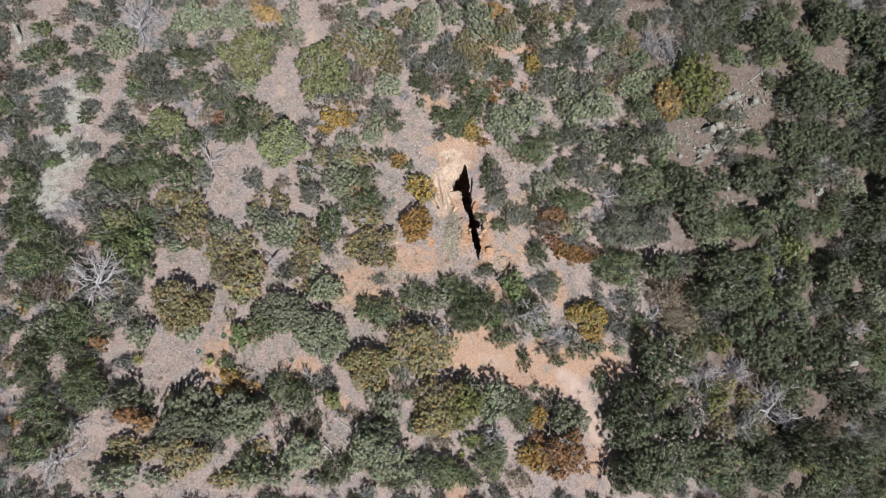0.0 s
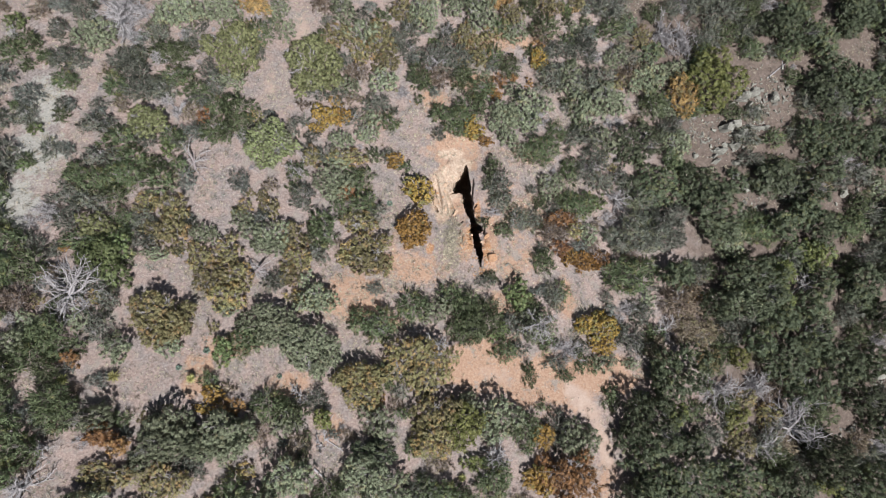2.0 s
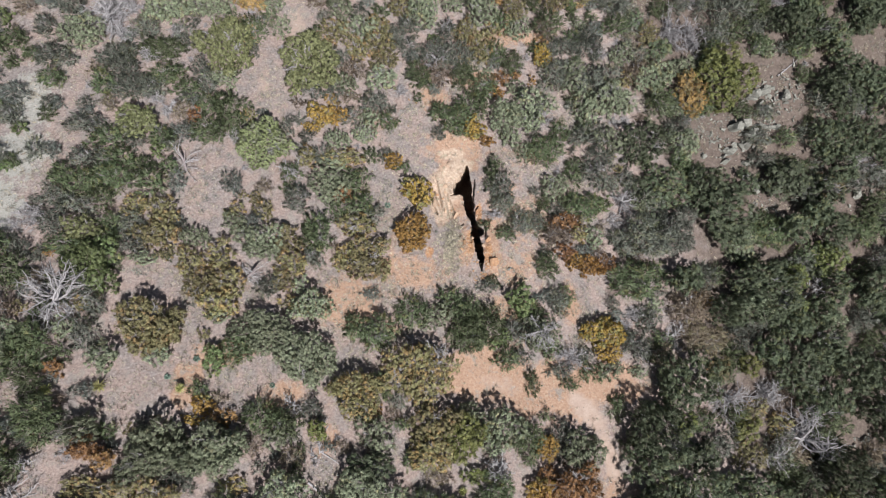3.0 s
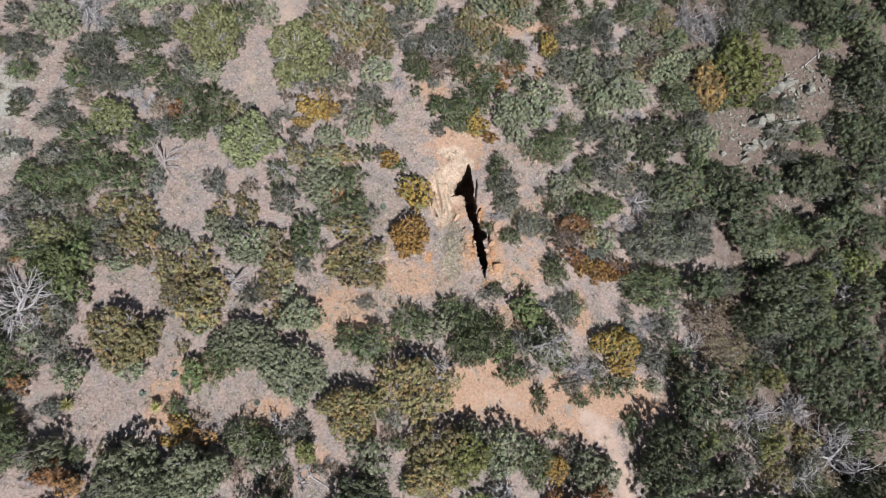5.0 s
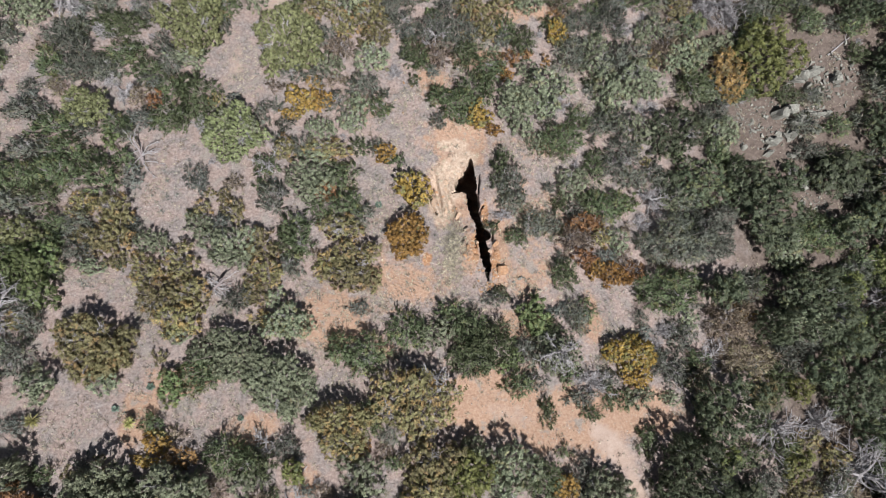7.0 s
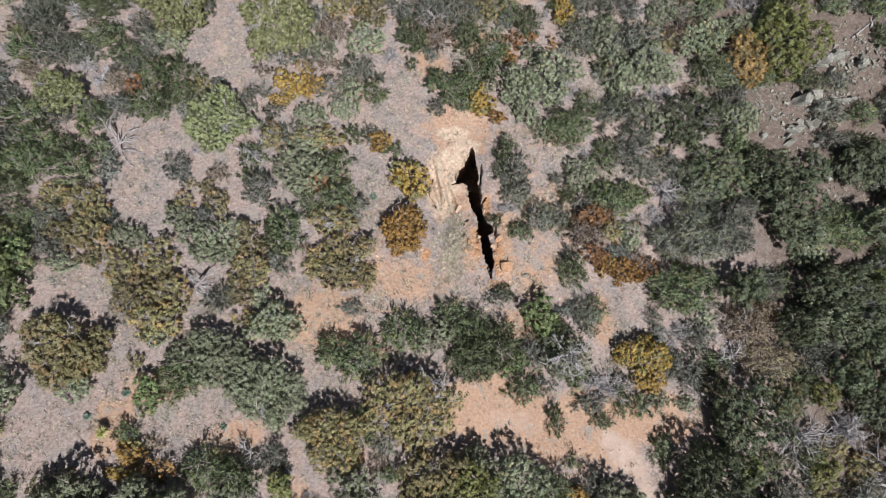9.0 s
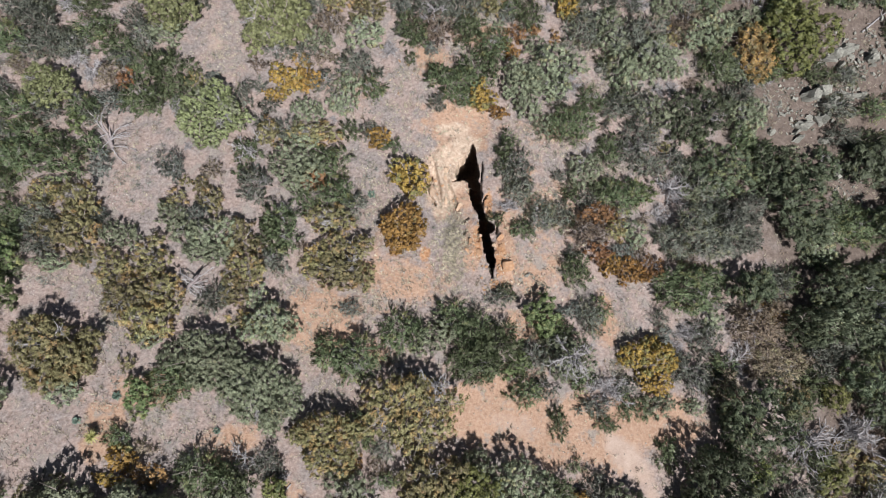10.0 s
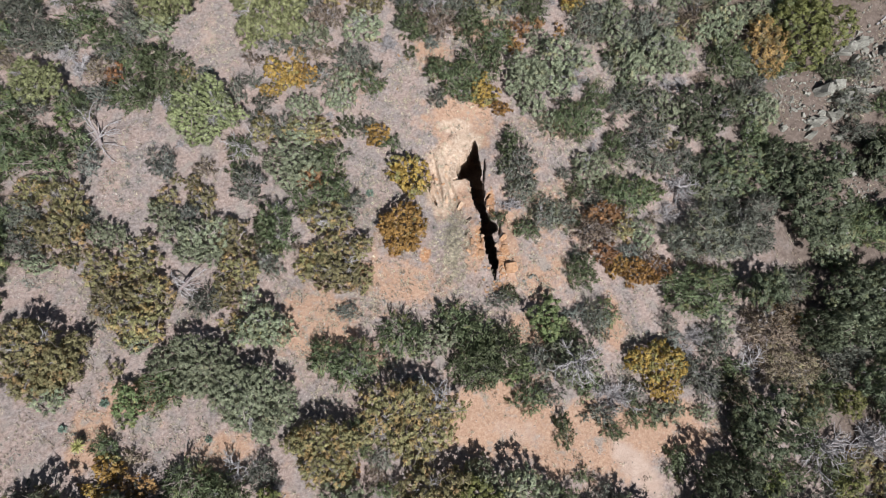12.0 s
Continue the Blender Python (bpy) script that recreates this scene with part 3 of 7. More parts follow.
def plant(kind, x, y, rx, ry, h):
    """One plant standing on the hillside, crown rx by ry across and h high."""
    r = math.sqrt(rx * ry)
    trunk, limb, crown, x0, y0, h0 = crown_meshes(kind, r, h, rx / ry)
    base = new(kind)
    spin = (turn_count[0] * 137.5) % 360 if 0.84 < rx / ry < 1.2 else random.uniform(-12, 12) + 180 * (turn_count[0] % 2)
    base.matrix_world = pose(x, y, ground_at(x, y) - 0.02, 0, 0, spin)
    base.scale = (rx / x0, ry / y0, h / h0)
    stem = part("trunk", trunk, base, "rough grey-brown bark", "stuff")
    part("limb", limb, stem, kind="stuff")
    part("crown", crown, base)
    if r > 0.55 and kind in TWIGGY and turn_count[0] % TWIGGY[kind] == 0:
        bare = part("bare_branch", spray_mesh(turn_count[0] % 6), base, "leafless grey twigs", "stuff")
        bare.scale = (x0, y0, h0)
    return tagged(base, size_word(r) + LABELS[kind], "tree" if kind in ("oak_tree", "juniper", "yellow_oak") else "shrub", kind.replace("_", " ") + " on the hillside")


def dark_shrub(*a):
    return plant("dark_shrub", *a)


def grey_green_shrub(*a):
    return plant("grey_green_shrub", *a)


def grey_scrub(*a):
    return plant("grey_scrub", *a)


def juniper(*a):
    return plant("juniper", *a)


def scrub_oak(*a):
    return plant("scrub_oak", *a)


def oak_tree(*a):
    return plant("oak_tree", *a)


def yellow_oak(*a):
    return plant("yellow_oak", *a)


def golden_shrub(*a):
    return plant("golden_shrub", *a)


def rust_shrub(*a):
    return plant("rust_shrub", *a)


def brown_shrub(*a):
    return plant("brown_shrub", *a)


def sage_bush(*a):
    return plant("sage_bush", *a)


def bright_shrub(*a):
    return plant("bright_shrub", *a)


made_dead = {}


def dead_meshes(variant):
    """Stems and fine twigs of a leafless shrub of radius 1 and height 0.8."""
    if variant not in made_dead:
        rng = np.random.default_rng(900 + variant)
        sv, sf, tv, tf = [], [], [], []
        for i in range(26):
            a, lift = rng.uniform(0, 6.2832), rng.uniform(0.3, 1.7)
            pts, way = crooked(rng, (rng.normal(0, 0.12), rng.normal(0, 0.12), -0.1), (math.cos(a), math.sin(a), lift), rng.uniform(0.6, 0.95), 4, 0.16)
            tube(sv, sf, pts, 0.022, 0.009, 4)
            for _ in range(7):
                sub, way2 = crooked(rng, pts[rng.integers(1, 5)], Vector(rng.normal(0, 0.7, 3)) + way * 0.9 + Vector((0, 0, 0.2)), rng.uniform(0.2, 0.42), 2, 0.25)
                tube(tv, tf, sub, 0.010, 0.006, 3)
                for _ in range(8):
                    p = sub[1].lerp(sub[2], rng.uniform(-0.8, 1.0))
                    sliver(rng, tv, tf, p, Vector(rng.normal(0, 0.75, 3)) + way2, rng.uniform(0.12, 0.30), 0.025)
        made_dead[variant] = (mesh_from("dead_stems", sv, sf, DEAD_WOOD), mesh_from("dead_twigs", tv, tf, DEAD_TWIG))
    return made_dead[variant]


def dead_shrub(x, y, rx, ry, h):
    turn_count[0] += 1
    stems, twigs = dead_meshes(turn_count[0] % 5)
    base = new("dead_shrub")
    base.matrix_world = pose(x, y, ground_at(x, y) - 0.02, 0, 0, random.uniform(-15, 15) + 180 * (turn_count[0] % 2))
    base.scale = (rx, ry, max(h / 0.85, 0.4 * rx))
    part("trunk", stems, base, kind="stuff")
    part("crown", twigs, base, kind="stuff")
    return tagged(base, size_word(math.sqrt(rx * ry)) + LABELS["dead_shrub"], "shrub", "dead shrubs on the hillside")


grey_scrub(-32.59, 16.90, 0.65, 0.65, 0.45)
bright_shrub(-30.22, 15.93, 0.90, 0.56, 0.62)
brown_shrub(-28.82, 16.81, 0.61, 0.78, 0.47)
grey_scrub(-27.20, 15.29, 0.67, 0.93, 0.55)
grey_green_shrub(-24.44, 14.77, 1.67, 1.19, 1.27)
dead_shrub(-22.39, 15.09, 1.49, 1.05, 0.94)
grey_scrub(-20.40, 15.18, 1.12, 0.82, 0.67)
dead_shrub(-20.03, 13.31, 0.66, 0.59, 0.47)
grey_scrub(-22.04, 13.12, 1.47, 0.92, 0.81)
dark_shrub(-19.06, 13.56, 1.67, 0.81, 0.87)
grey_scrub(-21.34, 11.97, 1.27, 0.91, 0.75)
dark_shrub(-18.47, 11.77, 1.46, 0.66, 0.73)
grey_scrub(-17.99, 15.07, 0.68, 0.75, 0.50)
dark_shrub(-22.48, 11.00, 0.79, 1.08, 0.69)
grey_scrub(-20.60, 10.83, 1.62, 0.90, 0.85)
grey_scrub(-19.16, 10.70, 1.08, 0.72, 0.62)
dark_shrub(-17.17, 10.75, 1.09, 0.65, 0.63)
grey_scrub(-15.90, 11.16, 0.91, 0.80, 0.60)
juniper(-14.81, 13.60, 2.24, 2.05, 1.94)
grey_green_shrub(-15.08, 11.62, 1.28, 0.51, 0.73)
dark_shrub(-13.44, 15.09, 1.32, 0.94, 0.84)
grey_scrub(-12.73, 15.92, 0.76, 0.61, 0.48)
grey_green_shrub(-11.30, 15.38, 0.68, 0.83, 0.68)
juniper(-9.13, 12.33, 2.35, 2.31, 2.05)
brown_shrub(-9.72, 9.90, 0.55, 0.37, 0.35)
grey_scrub(-26.62, 13.06, 0.91, 0.80, 0.60)
grey_scrub(-25.29, 12.91, 0.66, 0.73, 0.48)
dark_shrub(-25.76, 11.33, 1.00, 0.65, 0.60)
juniper(-19.96, 8.24, 1.48, 1.27, 1.50)
dead_shrub(-19.08, 9.98, 0.72, 0.54, 0.47)
dead_shrub(-18.20, 9.07, 0.36, 0.78, 0.40)
brown_shrub(-17.30, 9.09, 0.64, 0.64, 0.45)
rust_shrub(-16.44, 8.84, 0.57, 0.50, 0.48)
dark_shrub(-15.54, 9.66, 0.90, 0.65, 0.57)
dark_shrub(-13.94, 9.28, 1.37, 1.15, 0.94)
dark_shrub(-15.26, 7.81, 1.24, 0.89, 0.79)
sage_bush(-17.10, 7.63, 1.06, 0.53, 0.41)
dark_shrub(-18.11, 7.24, 0.88, 0.70, 0.59)
grey_scrub(-16.97, 10.11, 0.65, 0.43, 0.37)
dark_shrub(-25.59, 8.74, 0.63, 0.52, 0.43)
grey_scrub(-25.69, 9.67, 0.63, 0.35, 0.35)
grey_scrub(-23.45, 9.71, 0.71, 0.35, 0.35)
sage_bush(-23.29, 8.97, 0.53, 0.35, 0.35)
grey_scrub(-22.81, 8.03, 1.57, 0.70, 0.73)
dark_shrub(-21.67, 7.15, 1.39, 0.76, 0.77)
grey_scrub(-22.30, 5.75, 1.54, 0.75, 0.75)
dark_shrub(-20.62, 5.78, 1.37, 0.75, 0.76)
bright_shrub(-18.33, 6.43, 0.49, 0.56, 0.47)
dark_shrub(-19.08, 5.47, 1.03, 0.52, 0.55)
sage_bush(-24.82, 6.19, 0.68, 0.54, 0.35)
juniper(-11.37, 6.83, 1.99, 1.78, 1.94)
sage_bush(-12.02, 9.03, 0.43, 0.36, 0.35)
dead_shrub(-13.71, 7.34, 0.50, 0.71, 0.45)
scrub_oak(-8.92, 6.08, 0.64, 0.85, 0.63)
scrub_oak(-7.52, 15.22, 1.14, 0.95, 0.89)
grey_green_shrub(-5.73, 15.44, 1.15, 1.07, 1.00)
scrub_oak(-4.67, 15.71, 1.08, 0.77, 0.77)
grey_scrub(-2.32, 15.80, 0.96, 0.77, 0.60)
grey_scrub(-7.45, 13.10, 0.94, 0.83, 0.62)
scrub_oak(-6.05, 13.89, 0.95, 0.83, 0.76)
scrub_oak(-4.45, 14.30, 1.14, 0.95, 0.89)
brown_shrub(-6.18, 12.35, 0.94, 0.75, 0.59)
scrub_oak(-4.07, 13.16, 1.14, 0.68, 0.75)
grey_green_shrub(-4.20, 11.77, 1.13, 0.94, 0.92)
grey_green_shrub(-6.82, 11.34, 1.04, 0.74, 0.79)
grey_scrub(-8.74, 10.96, 0.66, 0.74, 0.49)
grey_scrub(-7.51, 10.62, 0.74, 0.55, 0.45)
brown_shrub(-6.30, 10.46, 0.74, 0.44, 0.40)
grey_scrub(-3.40, 14.98, 0.77, 0.96, 0.60)
grey_scrub(-2.48, 14.22, 0.69, 0.76, 0.51)
grey_scrub(0.25, 15.48, 0.77, 0.70, 0.51)
scrub_oak(1.72, 15.47, 0.70, 1.16, 0.76)
bright_shrub(-0.67, 14.90, 0.46, 0.27, 0.35)
grey_scrub(-0.48, 13.61, 1.45, 1.07, 0.87)
brown_shrub(-0.66, 12.28, 1.14, 0.95, 0.73)
dark_shrub(-1.74, 12.26, 0.76, 0.95, 0.63)
grey_scrub(1.15, 13.49, 0.96, 1.15, 0.73)
dark_shrub(1.69, 12.38, 0.69, 0.57, 0.47)
scrub_oak(2.62, 14.09, 0.96, 1.08, 0.87)
scrub_oak(3.20, 15.53, 0.97, 0.58, 0.64)
dark_shrub(3.54, 13.96, 0.96, 0.77, 0.65)
dark_shrub(4.82, 13.20, 0.96, 0.85, 0.68)
dark_shrub(4.14, 16.15, 0.97, 0.78, 0.65)
grey_green_shrub(5.24, 15.75, 0.97, 0.78, 0.78)
dark_shrub(7.31, 16.20, 1.37, 0.86, 0.82)
golden_shrub(7.06, 13.72, 0.78, 0.74, 0.72)
rust_shrub(7.01, 14.81, 0.47, 0.39, 0.38)
dark_shrub(6.47, 14.40, 0.54, 0.47, 0.38)
grey_scrub(8.78, 14.42, 1.09, 0.70, 0.61)
dark_shrub(9.39, 15.25, 0.78, 0.59, 0.51)
grey_scrub(8.12, 12.40, 1.16, 1.35, 0.88)
grey_green_shrub(9.39, 12.03, 0.97, 1.35, 1.03)
rust_shrub(4.07, 12.05, 0.61, 0.46, 0.48)
rust_shrub(5.19, 12.29, 0.35, 0.27, 0.35)
rust_shrub(6.29, 11.94, 0.35, 0.31, 0.35)
golden_shrub(3.79, 10.97, 0.46, 0.53, 0.47)
sage_bush(-0.66, 11.06, 0.34, 0.38, 0.35)
dark_shrub(-1.73, 10.50, 0.30, 0.34, 0.35)
dark_shrub(2.76, 11.21, 0.95, 0.95, 0.71)
dark_shrub(2.02, 9.85, 1.32, 0.94, 0.83)
dark_shrub(0.59, 9.06, 1.49, 0.93, 0.88)
dark_shrub(0.94, 8.18, 0.93, 0.45, 0.48)
grey_green_shrub(5.14, 11.29, 0.69, 0.69, 0.62)
grey_green_shrub(5.95, 9.68, 1.52, 1.71, 1.45)
grey_green_shrub(4.30, 8.70, 1.05, 1.69, 1.50)
golden_shrub(2.18, 8.36, 0.75, 0.93, 0.79)
golden_shrub(3.00, 7.49, 0.67, 0.37, 0.47)
grey_scrub(-0.30, 7.98, 0.52, 0.44, 0.35)
golden_shrub(-8.25, 9.05, 1.02, 0.73, 0.82)
golden_shrub(-8.74, 8.19, 0.72, 0.36, 0.49)
golden_shrub(-7.17, 9.09, 0.73, 0.73, 0.69)
grey_scrub(-6.33, 8.95, 0.66, 0.73, 0.49)
grey_scrub(-4.69, 9.90, 1.11, 0.81, 0.67)
dark_shrub(-3.79, 8.63, 0.81, 0.66, 0.55)
grey_green_shrub(-5.01, 8.97, 0.73, 0.55, 0.57)
grey_green_shrub(-5.31, 7.84, 0.91, 0.73, 0.73)
grey_green_shrub(-6.98, 7.26, 0.90, 0.72, 0.73)
scrub_oak(-6.64, 6.00, 1.50, 0.64, 0.84)
grey_green_shrub(-7.23, 5.65, 0.89, 0.64, 0.68)
grey_scrub(-8.11, 6.18, 0.64, 0.71, 0.47)
dark_shrub(-4.80, 6.25, 0.54, 0.58, 0.42)
golden_shrub(-3.30, 5.91, 0.66, 0.62, 0.60)
dark_shrub(-2.71, 5.53, 0.54, 0.36, 0.35)
dark_shrub(6.98, 6.72, 1.35, 1.05, 0.89)
grey_green_shrub(5.56, 6.61, 0.56, 0.67, 0.55)
dark_shrub(8.17, 8.14, 0.68, 0.95, 0.60)
grey_scrub(9.27, 7.80, 0.76, 0.68, 0.50)
dark_shrub(3.58, 5.85, 0.52, 0.59, 0.41)
dark_shrub(9.19, 5.87, 0.83, 0.53, 0.49)
grey_scrub(9.09, 10.20, 0.46, 0.61, 0.37)
dark_shrub(12.25, 16.15, 1.38, 0.71, 0.74)
grey_scrub(10.47, 14.70, 1.18, 1.18, 0.82)
dead_shrub(11.24, 14.00, 0.78, 0.55, 0.49)
scrub_oak(14.92, 15.63, 0.79, 0.99, 0.75)
grey_scrub(13.52, 16.15, 0.71, 0.71, 0.50)
dead_shrub(16.46, 15.78, 1.03, 1.75, 1.20)
dead_shrub(18.11, 15.35, 1.12, 1.75, 1.20)
grey_green_shrub(12.72, 13.99, 0.98, 0.79, 0.79)
grey_scrub(14.12, 14.07, 0.79, 0.71, 0.52)
dark_shrub(15.06, 13.26, 0.63, 0.47, 0.41)
grey_scrub(19.42, 15.39, 0.80, 1.00, 0.63)
grey_scrub(20.42, 16.07, 1.00, 1.00, 0.70)
dark_shrub(21.62, 16.22, 1.00, 0.88, 0.71)
grey_scrub(22.95, 16.41, 0.73, 0.81, 0.53)
grey_green_shrub(23.99, 14.93, 0.56, 0.81, 0.61)
yellow_oak(20.18, 12.32, 2.07, 2.62, 1.89)
rust_shrub(17.70, 11.11, 1.18, 1.81, 1.50)
dark_shrub(18.95, 13.62, 0.79, 0.71, 0.57)
grey_green_shrub(15.05, 12.23, 1.57, 1.18, 1.22)
dark_shrub(15.61, 10.57, 1.17, 1.09, 0.85)
grey_green_shrub(16.37, 9.85, 0.98, 0.59, 0.68)
dark_shrub(17.86, 9.80, 0.78, 0.47, 0.46)
grey_scrub(10.88, 11.95, 1.75, 1.36, 1.08)
grey_green_shrub(11.89, 10.58, 1.94, 1.35, 1.46)
grey_green_shrub(10.05, 9.84, 1.15, 0.96, 0.95)
scrub_oak(12.86, 12.08, 0.78, 0.58, 0.57)
grey_scrub(10.18, 7.99, 1.14, 0.95, 0.73)
grey_green_shrub(11.81, 7.63, 1.15, 0.96, 0.94)
oak_tree(14.34, 7.44, 2.12, 1.46, 1.50)
grey_green_shrub(17.11, 7.36, 1.16, 1.16, 1.05)
grey_scrub(10.86, 6.33, 1.14, 0.76, 0.65)
dead_shrub(10.67, 5.75, 0.75, 0.45, 0.44)
dark_shrub(16.96, 5.97, 0.77, 0.54, 0.48)
dark_shrub(21.73, 10.11, 0.99, 0.63, 0.59)
oak_tree(27.13, 16.28, 2.03, 1.42, 2.00)
oak_tree(29.06, 15.36, 1.22, 1.63, 2.10)
oak_tree(25.17, 16.80, 1.62, 1.01, 2.00)
dark_shrub(26.58, 14.91, 1.13, 0.81, 0.72)
brown_shrub(28.76, 14.93, 0.61, 0.41, 0.35)
dark_shrub(26.74, 12.86, 0.81, 0.73, 0.57)
oak_tree(28.71, 11.69, 1.46, 2.03, 2.10)
oak_tree(28.00, 7.88, 1.69, 1.69, 1.89)
dark_shrub(24.84, 8.14, 1.03, 0.68, 0.63)
grey_scrub(22.79, 8.09, 1.11, 0.79, 0.66)
grey_scrub(22.89, 6.38, 1.18, 0.71, 0.64)
dark_shrub(25.07, 6.14, 1.78, 0.63, 0.80)
grey_scrub(27.25, 6.09, 0.80, 0.56, 0.47)
grey_scrub(23.55, 10.05, 0.88, 0.72, 0.55)
dark_shrub(-22.95, 4.21, 1.51, 1.01, 0.92)
dark_shrub(-20.92, 4.40, 1.35, 1.01, 0.88)
dark_shrub(-18.80, 4.33, 1.53, 0.85, 0.86)
grey_scrub(-22.40, 2.75, 1.32, 0.73, 0.69)
dark_shrub(-21.30, 3.26, 1.00, 0.67, 0.61)
grey_scrub(-23.90, 3.40, 0.83, 0.83, 0.58)
grey_scrub(-23.57, 1.63, 0.97, 0.97, 0.68)
juniper(-21.72, 1.26, 1.11, 0.94, 1.30)
dark_shrub(-20.43, 1.65, 0.82, 0.82, 0.62)
dark_shrub(-20.37, 0.64, 0.98, 0.65, 0.60)
scrub_oak(-19.17, 2.78, 0.94, 0.67, 0.67)
scrub_oak(-17.41, 2.46, 1.17, 0.94, 0.89)
grey_scrub(-19.11, 1.65, 0.99, 0.83, 0.63)
scrub_oak(-18.19, 0.86, 1.15, 0.82, 0.83)
scrub_oak(-17.15, 1.18, 1.09, 0.93, 0.86)
grey_scrub(-18.72, 0.24, 0.98, 0.65, 0.56)
grey_green_shrub(-18.15, -0.53, 0.91, 0.42, 0.56)
scrub_oak(-17.07, -0.23, 0.65, 0.46, 0.46)
sage_bush(-16.52, 1.67, 0.43, 0.53, 0.35)
dark_shrub(-22.37, 0.24, 1.45, 0.64, 0.72)
rust_shrub(-23.50, -0.18, 0.38, 0.22, 0.35)
bright_shrub(-21.29, -0.66, 1.44, 1.12, 1.30)
bright_shrub(-20.30, -0.22, 0.97, 0.97, 0.72)
bright_shrub(-20.23, -1.71, 1.27, 0.95, 0.82)
grey_scrub(-21.60, -1.99, 0.78, 0.94, 0.60)
grey_scrub(-20.47, -3.16, 0.93, 0.78, 0.60)
grey_green_shrub(-15.24, 0.71, 0.93, 0.73, 0.74)
scrub_oak(-15.44, -0.85, 0.91, 0.98, 0.80)
scrub_oak(-13.73, -0.39, 0.92, 1.16, 0.88)
scrub_oak(-14.53, -2.06, 1.04, 0.97, 0.85)
scrub_oak(-12.92, -2.08, 1.04, 1.14, 0.93)
scrub_oak(-13.49, -3.26, 1.28, 0.96, 0.95)
grey_green_shrub(-13.42, -3.96, 0.80, 0.45, 0.54)
scrub_oak(-13.24, 2.50, 0.75, 0.48, 0.51)
grey_green_shrub(-13.11, 1.68, 0.84, 0.74, 0.71)
grey_green_shrub(-12.42, 0.84, 0.84, 0.61, 0.64)
scrub_oak(-11.37, 2.52, 0.62, 0.69, 0.55)
grey_green_shrub(-11.13, 0.71, 1.18, 0.94, 0.95)
grey_green_shrub(-11.23, -0.12, 1.17, 0.60, 0.76)
scrub_oak(-9.77, 0.71, 0.95, 0.95, 0.81)
scrub_oak(-9.48, -0.88, 1.17, 0.84, 0.84)
scrub_oak(-9.86, -1.97, 0.83, 0.73, 0.66)
grey_scrub(-10.76, -2.27, 0.66, 0.72, 0.48)
grey_green_shrub(-8.79, -2.29, 0.66, 0.60, 0.57)
scrub_oak(-9.00, -3.35, 1.15, 0.46, 0.62)
grey_scrub(-9.36, 3.20, 0.76, 1.04, 0.62)
sage_bush(-13.55, 4.19, 0.69, 0.83, 0.42)
sage_bush(-16.92, 4.32, 0.62, 0.75, 0.37)
dark_shrub(-8.56, 0.72, 0.55, 0.89, 0.52)
scrub_oak(-16.95, -4.22, 2.00, 1.93, 1.72)
scrub_oak(-16.18, -4.92, 0.93, 1.09, 0.86)
grey_green_shrub(-16.48, -6.17, 0.86, 0.55, 0.62)
grey_green_shrub(-7.42, 4.05, 1.23, 1.41, 1.19)
dark_shrub(-5.68, 4.44, 1.07, 0.89, 0.73)
golden_shrub(-1.64, 3.77, 1.04, 1.11, 1.20)
golden_shrub(-1.94, 1.05, 1.19, 1.33, 1.30)
dark_shrub(-5.45, 2.73, 0.88, 0.98, 0.70)
dark_shrub(-6.92, 2.55, 0.70, 0.52, 0.45)
grey_scrub(-4.62, 2.23, 0.77, 0.63, 0.49)
scrub_oak(-5.64, 1.54, 1.32, 0.76, 0.85)
scrub_oak(-4.66, -0.10, 1.38, 1.03, 1.20)
scrub_oak(-5.11, -1.06, 1.53, 0.85, 0.97)
scrub_oak(-6.26, -0.58, 0.85, 0.85, 0.72)
scrub_oak(-4.02, -1.24, 0.68, 0.68, 0.58)
dark_shrub(-7.91, 1.04, 0.96, 1.30, 0.84)
grey_scrub(-8.15, -0.57, 0.84, 0.68, 0.53)
sage_bush(-4.52, -2.86, 0.61, 0.40, 0.35)
grey_green_shrub(-7.91, -3.33, 1.45, 1.05, 1.50)
dark_shrub(3.26, 4.76, 0.51, 0.92, 0.51)
grey_scrub(3.88, 4.22, 0.92, 1.10, 0.70)
grey_scrub(4.03, 2.99, 0.80, 0.73, 0.53)
dead_shrub(3.32, 2.28, 0.90, 0.43, 0.47)
dark_shrub(4.16, 1.08, 0.72, 0.50, 0.45)
grey_scrub(5.12, 1.77, 0.91, 0.80, 0.60)
dark_shrub(2.79, 1.69, 0.43, 0.32, 0.35)
grey_scrub(2.81, -2.35, 0.84, 0.42, 0.42)
dark_shrub(3.23, -2.12, 0.56, 0.42, 0.36)
dark_shrub(6.87, -1.15, 0.93, 0.79, 0.64)
bright_shrub(5.05, -3.23, 1.02, 1.05, 1.40)
sage_bush(6.18, -3.15, 0.35, 0.32, 0.35)
grey_scrub(7.65, -3.50, 0.64, 1.06, 0.58)
dark_shrub(8.10, -3.08, 0.50, 0.78, 0.47)
grey_scrub(6.21, 3.91, 0.37, 0.29, 0.35)
grey_green_shrub(7.61, 4.26, 1.04, 0.93, 0.88)
dark_shrub(8.77, 5.02, 0.75, 0.75, 0.56)
dark_shrub(6.71, 3.02, 0.55, 0.55, 0.41)
grey_scrub(7.59, 2.78, 0.66, 0.59, 0.44)
dark_shrub(8.75, 3.03, 0.81, 0.67, 0.55)
brown_shrub(7.60, 0.85, 1.10, 1.00, 0.80)
rust_shrub(7.85, 1.85, 1.00, 0.62, 0.95)
rust_shrub(8.15, -0.25, 0.62, 0.70, 0.62)
rust_shrub(8.84, 1.72, 0.55, 0.55, 0.50)
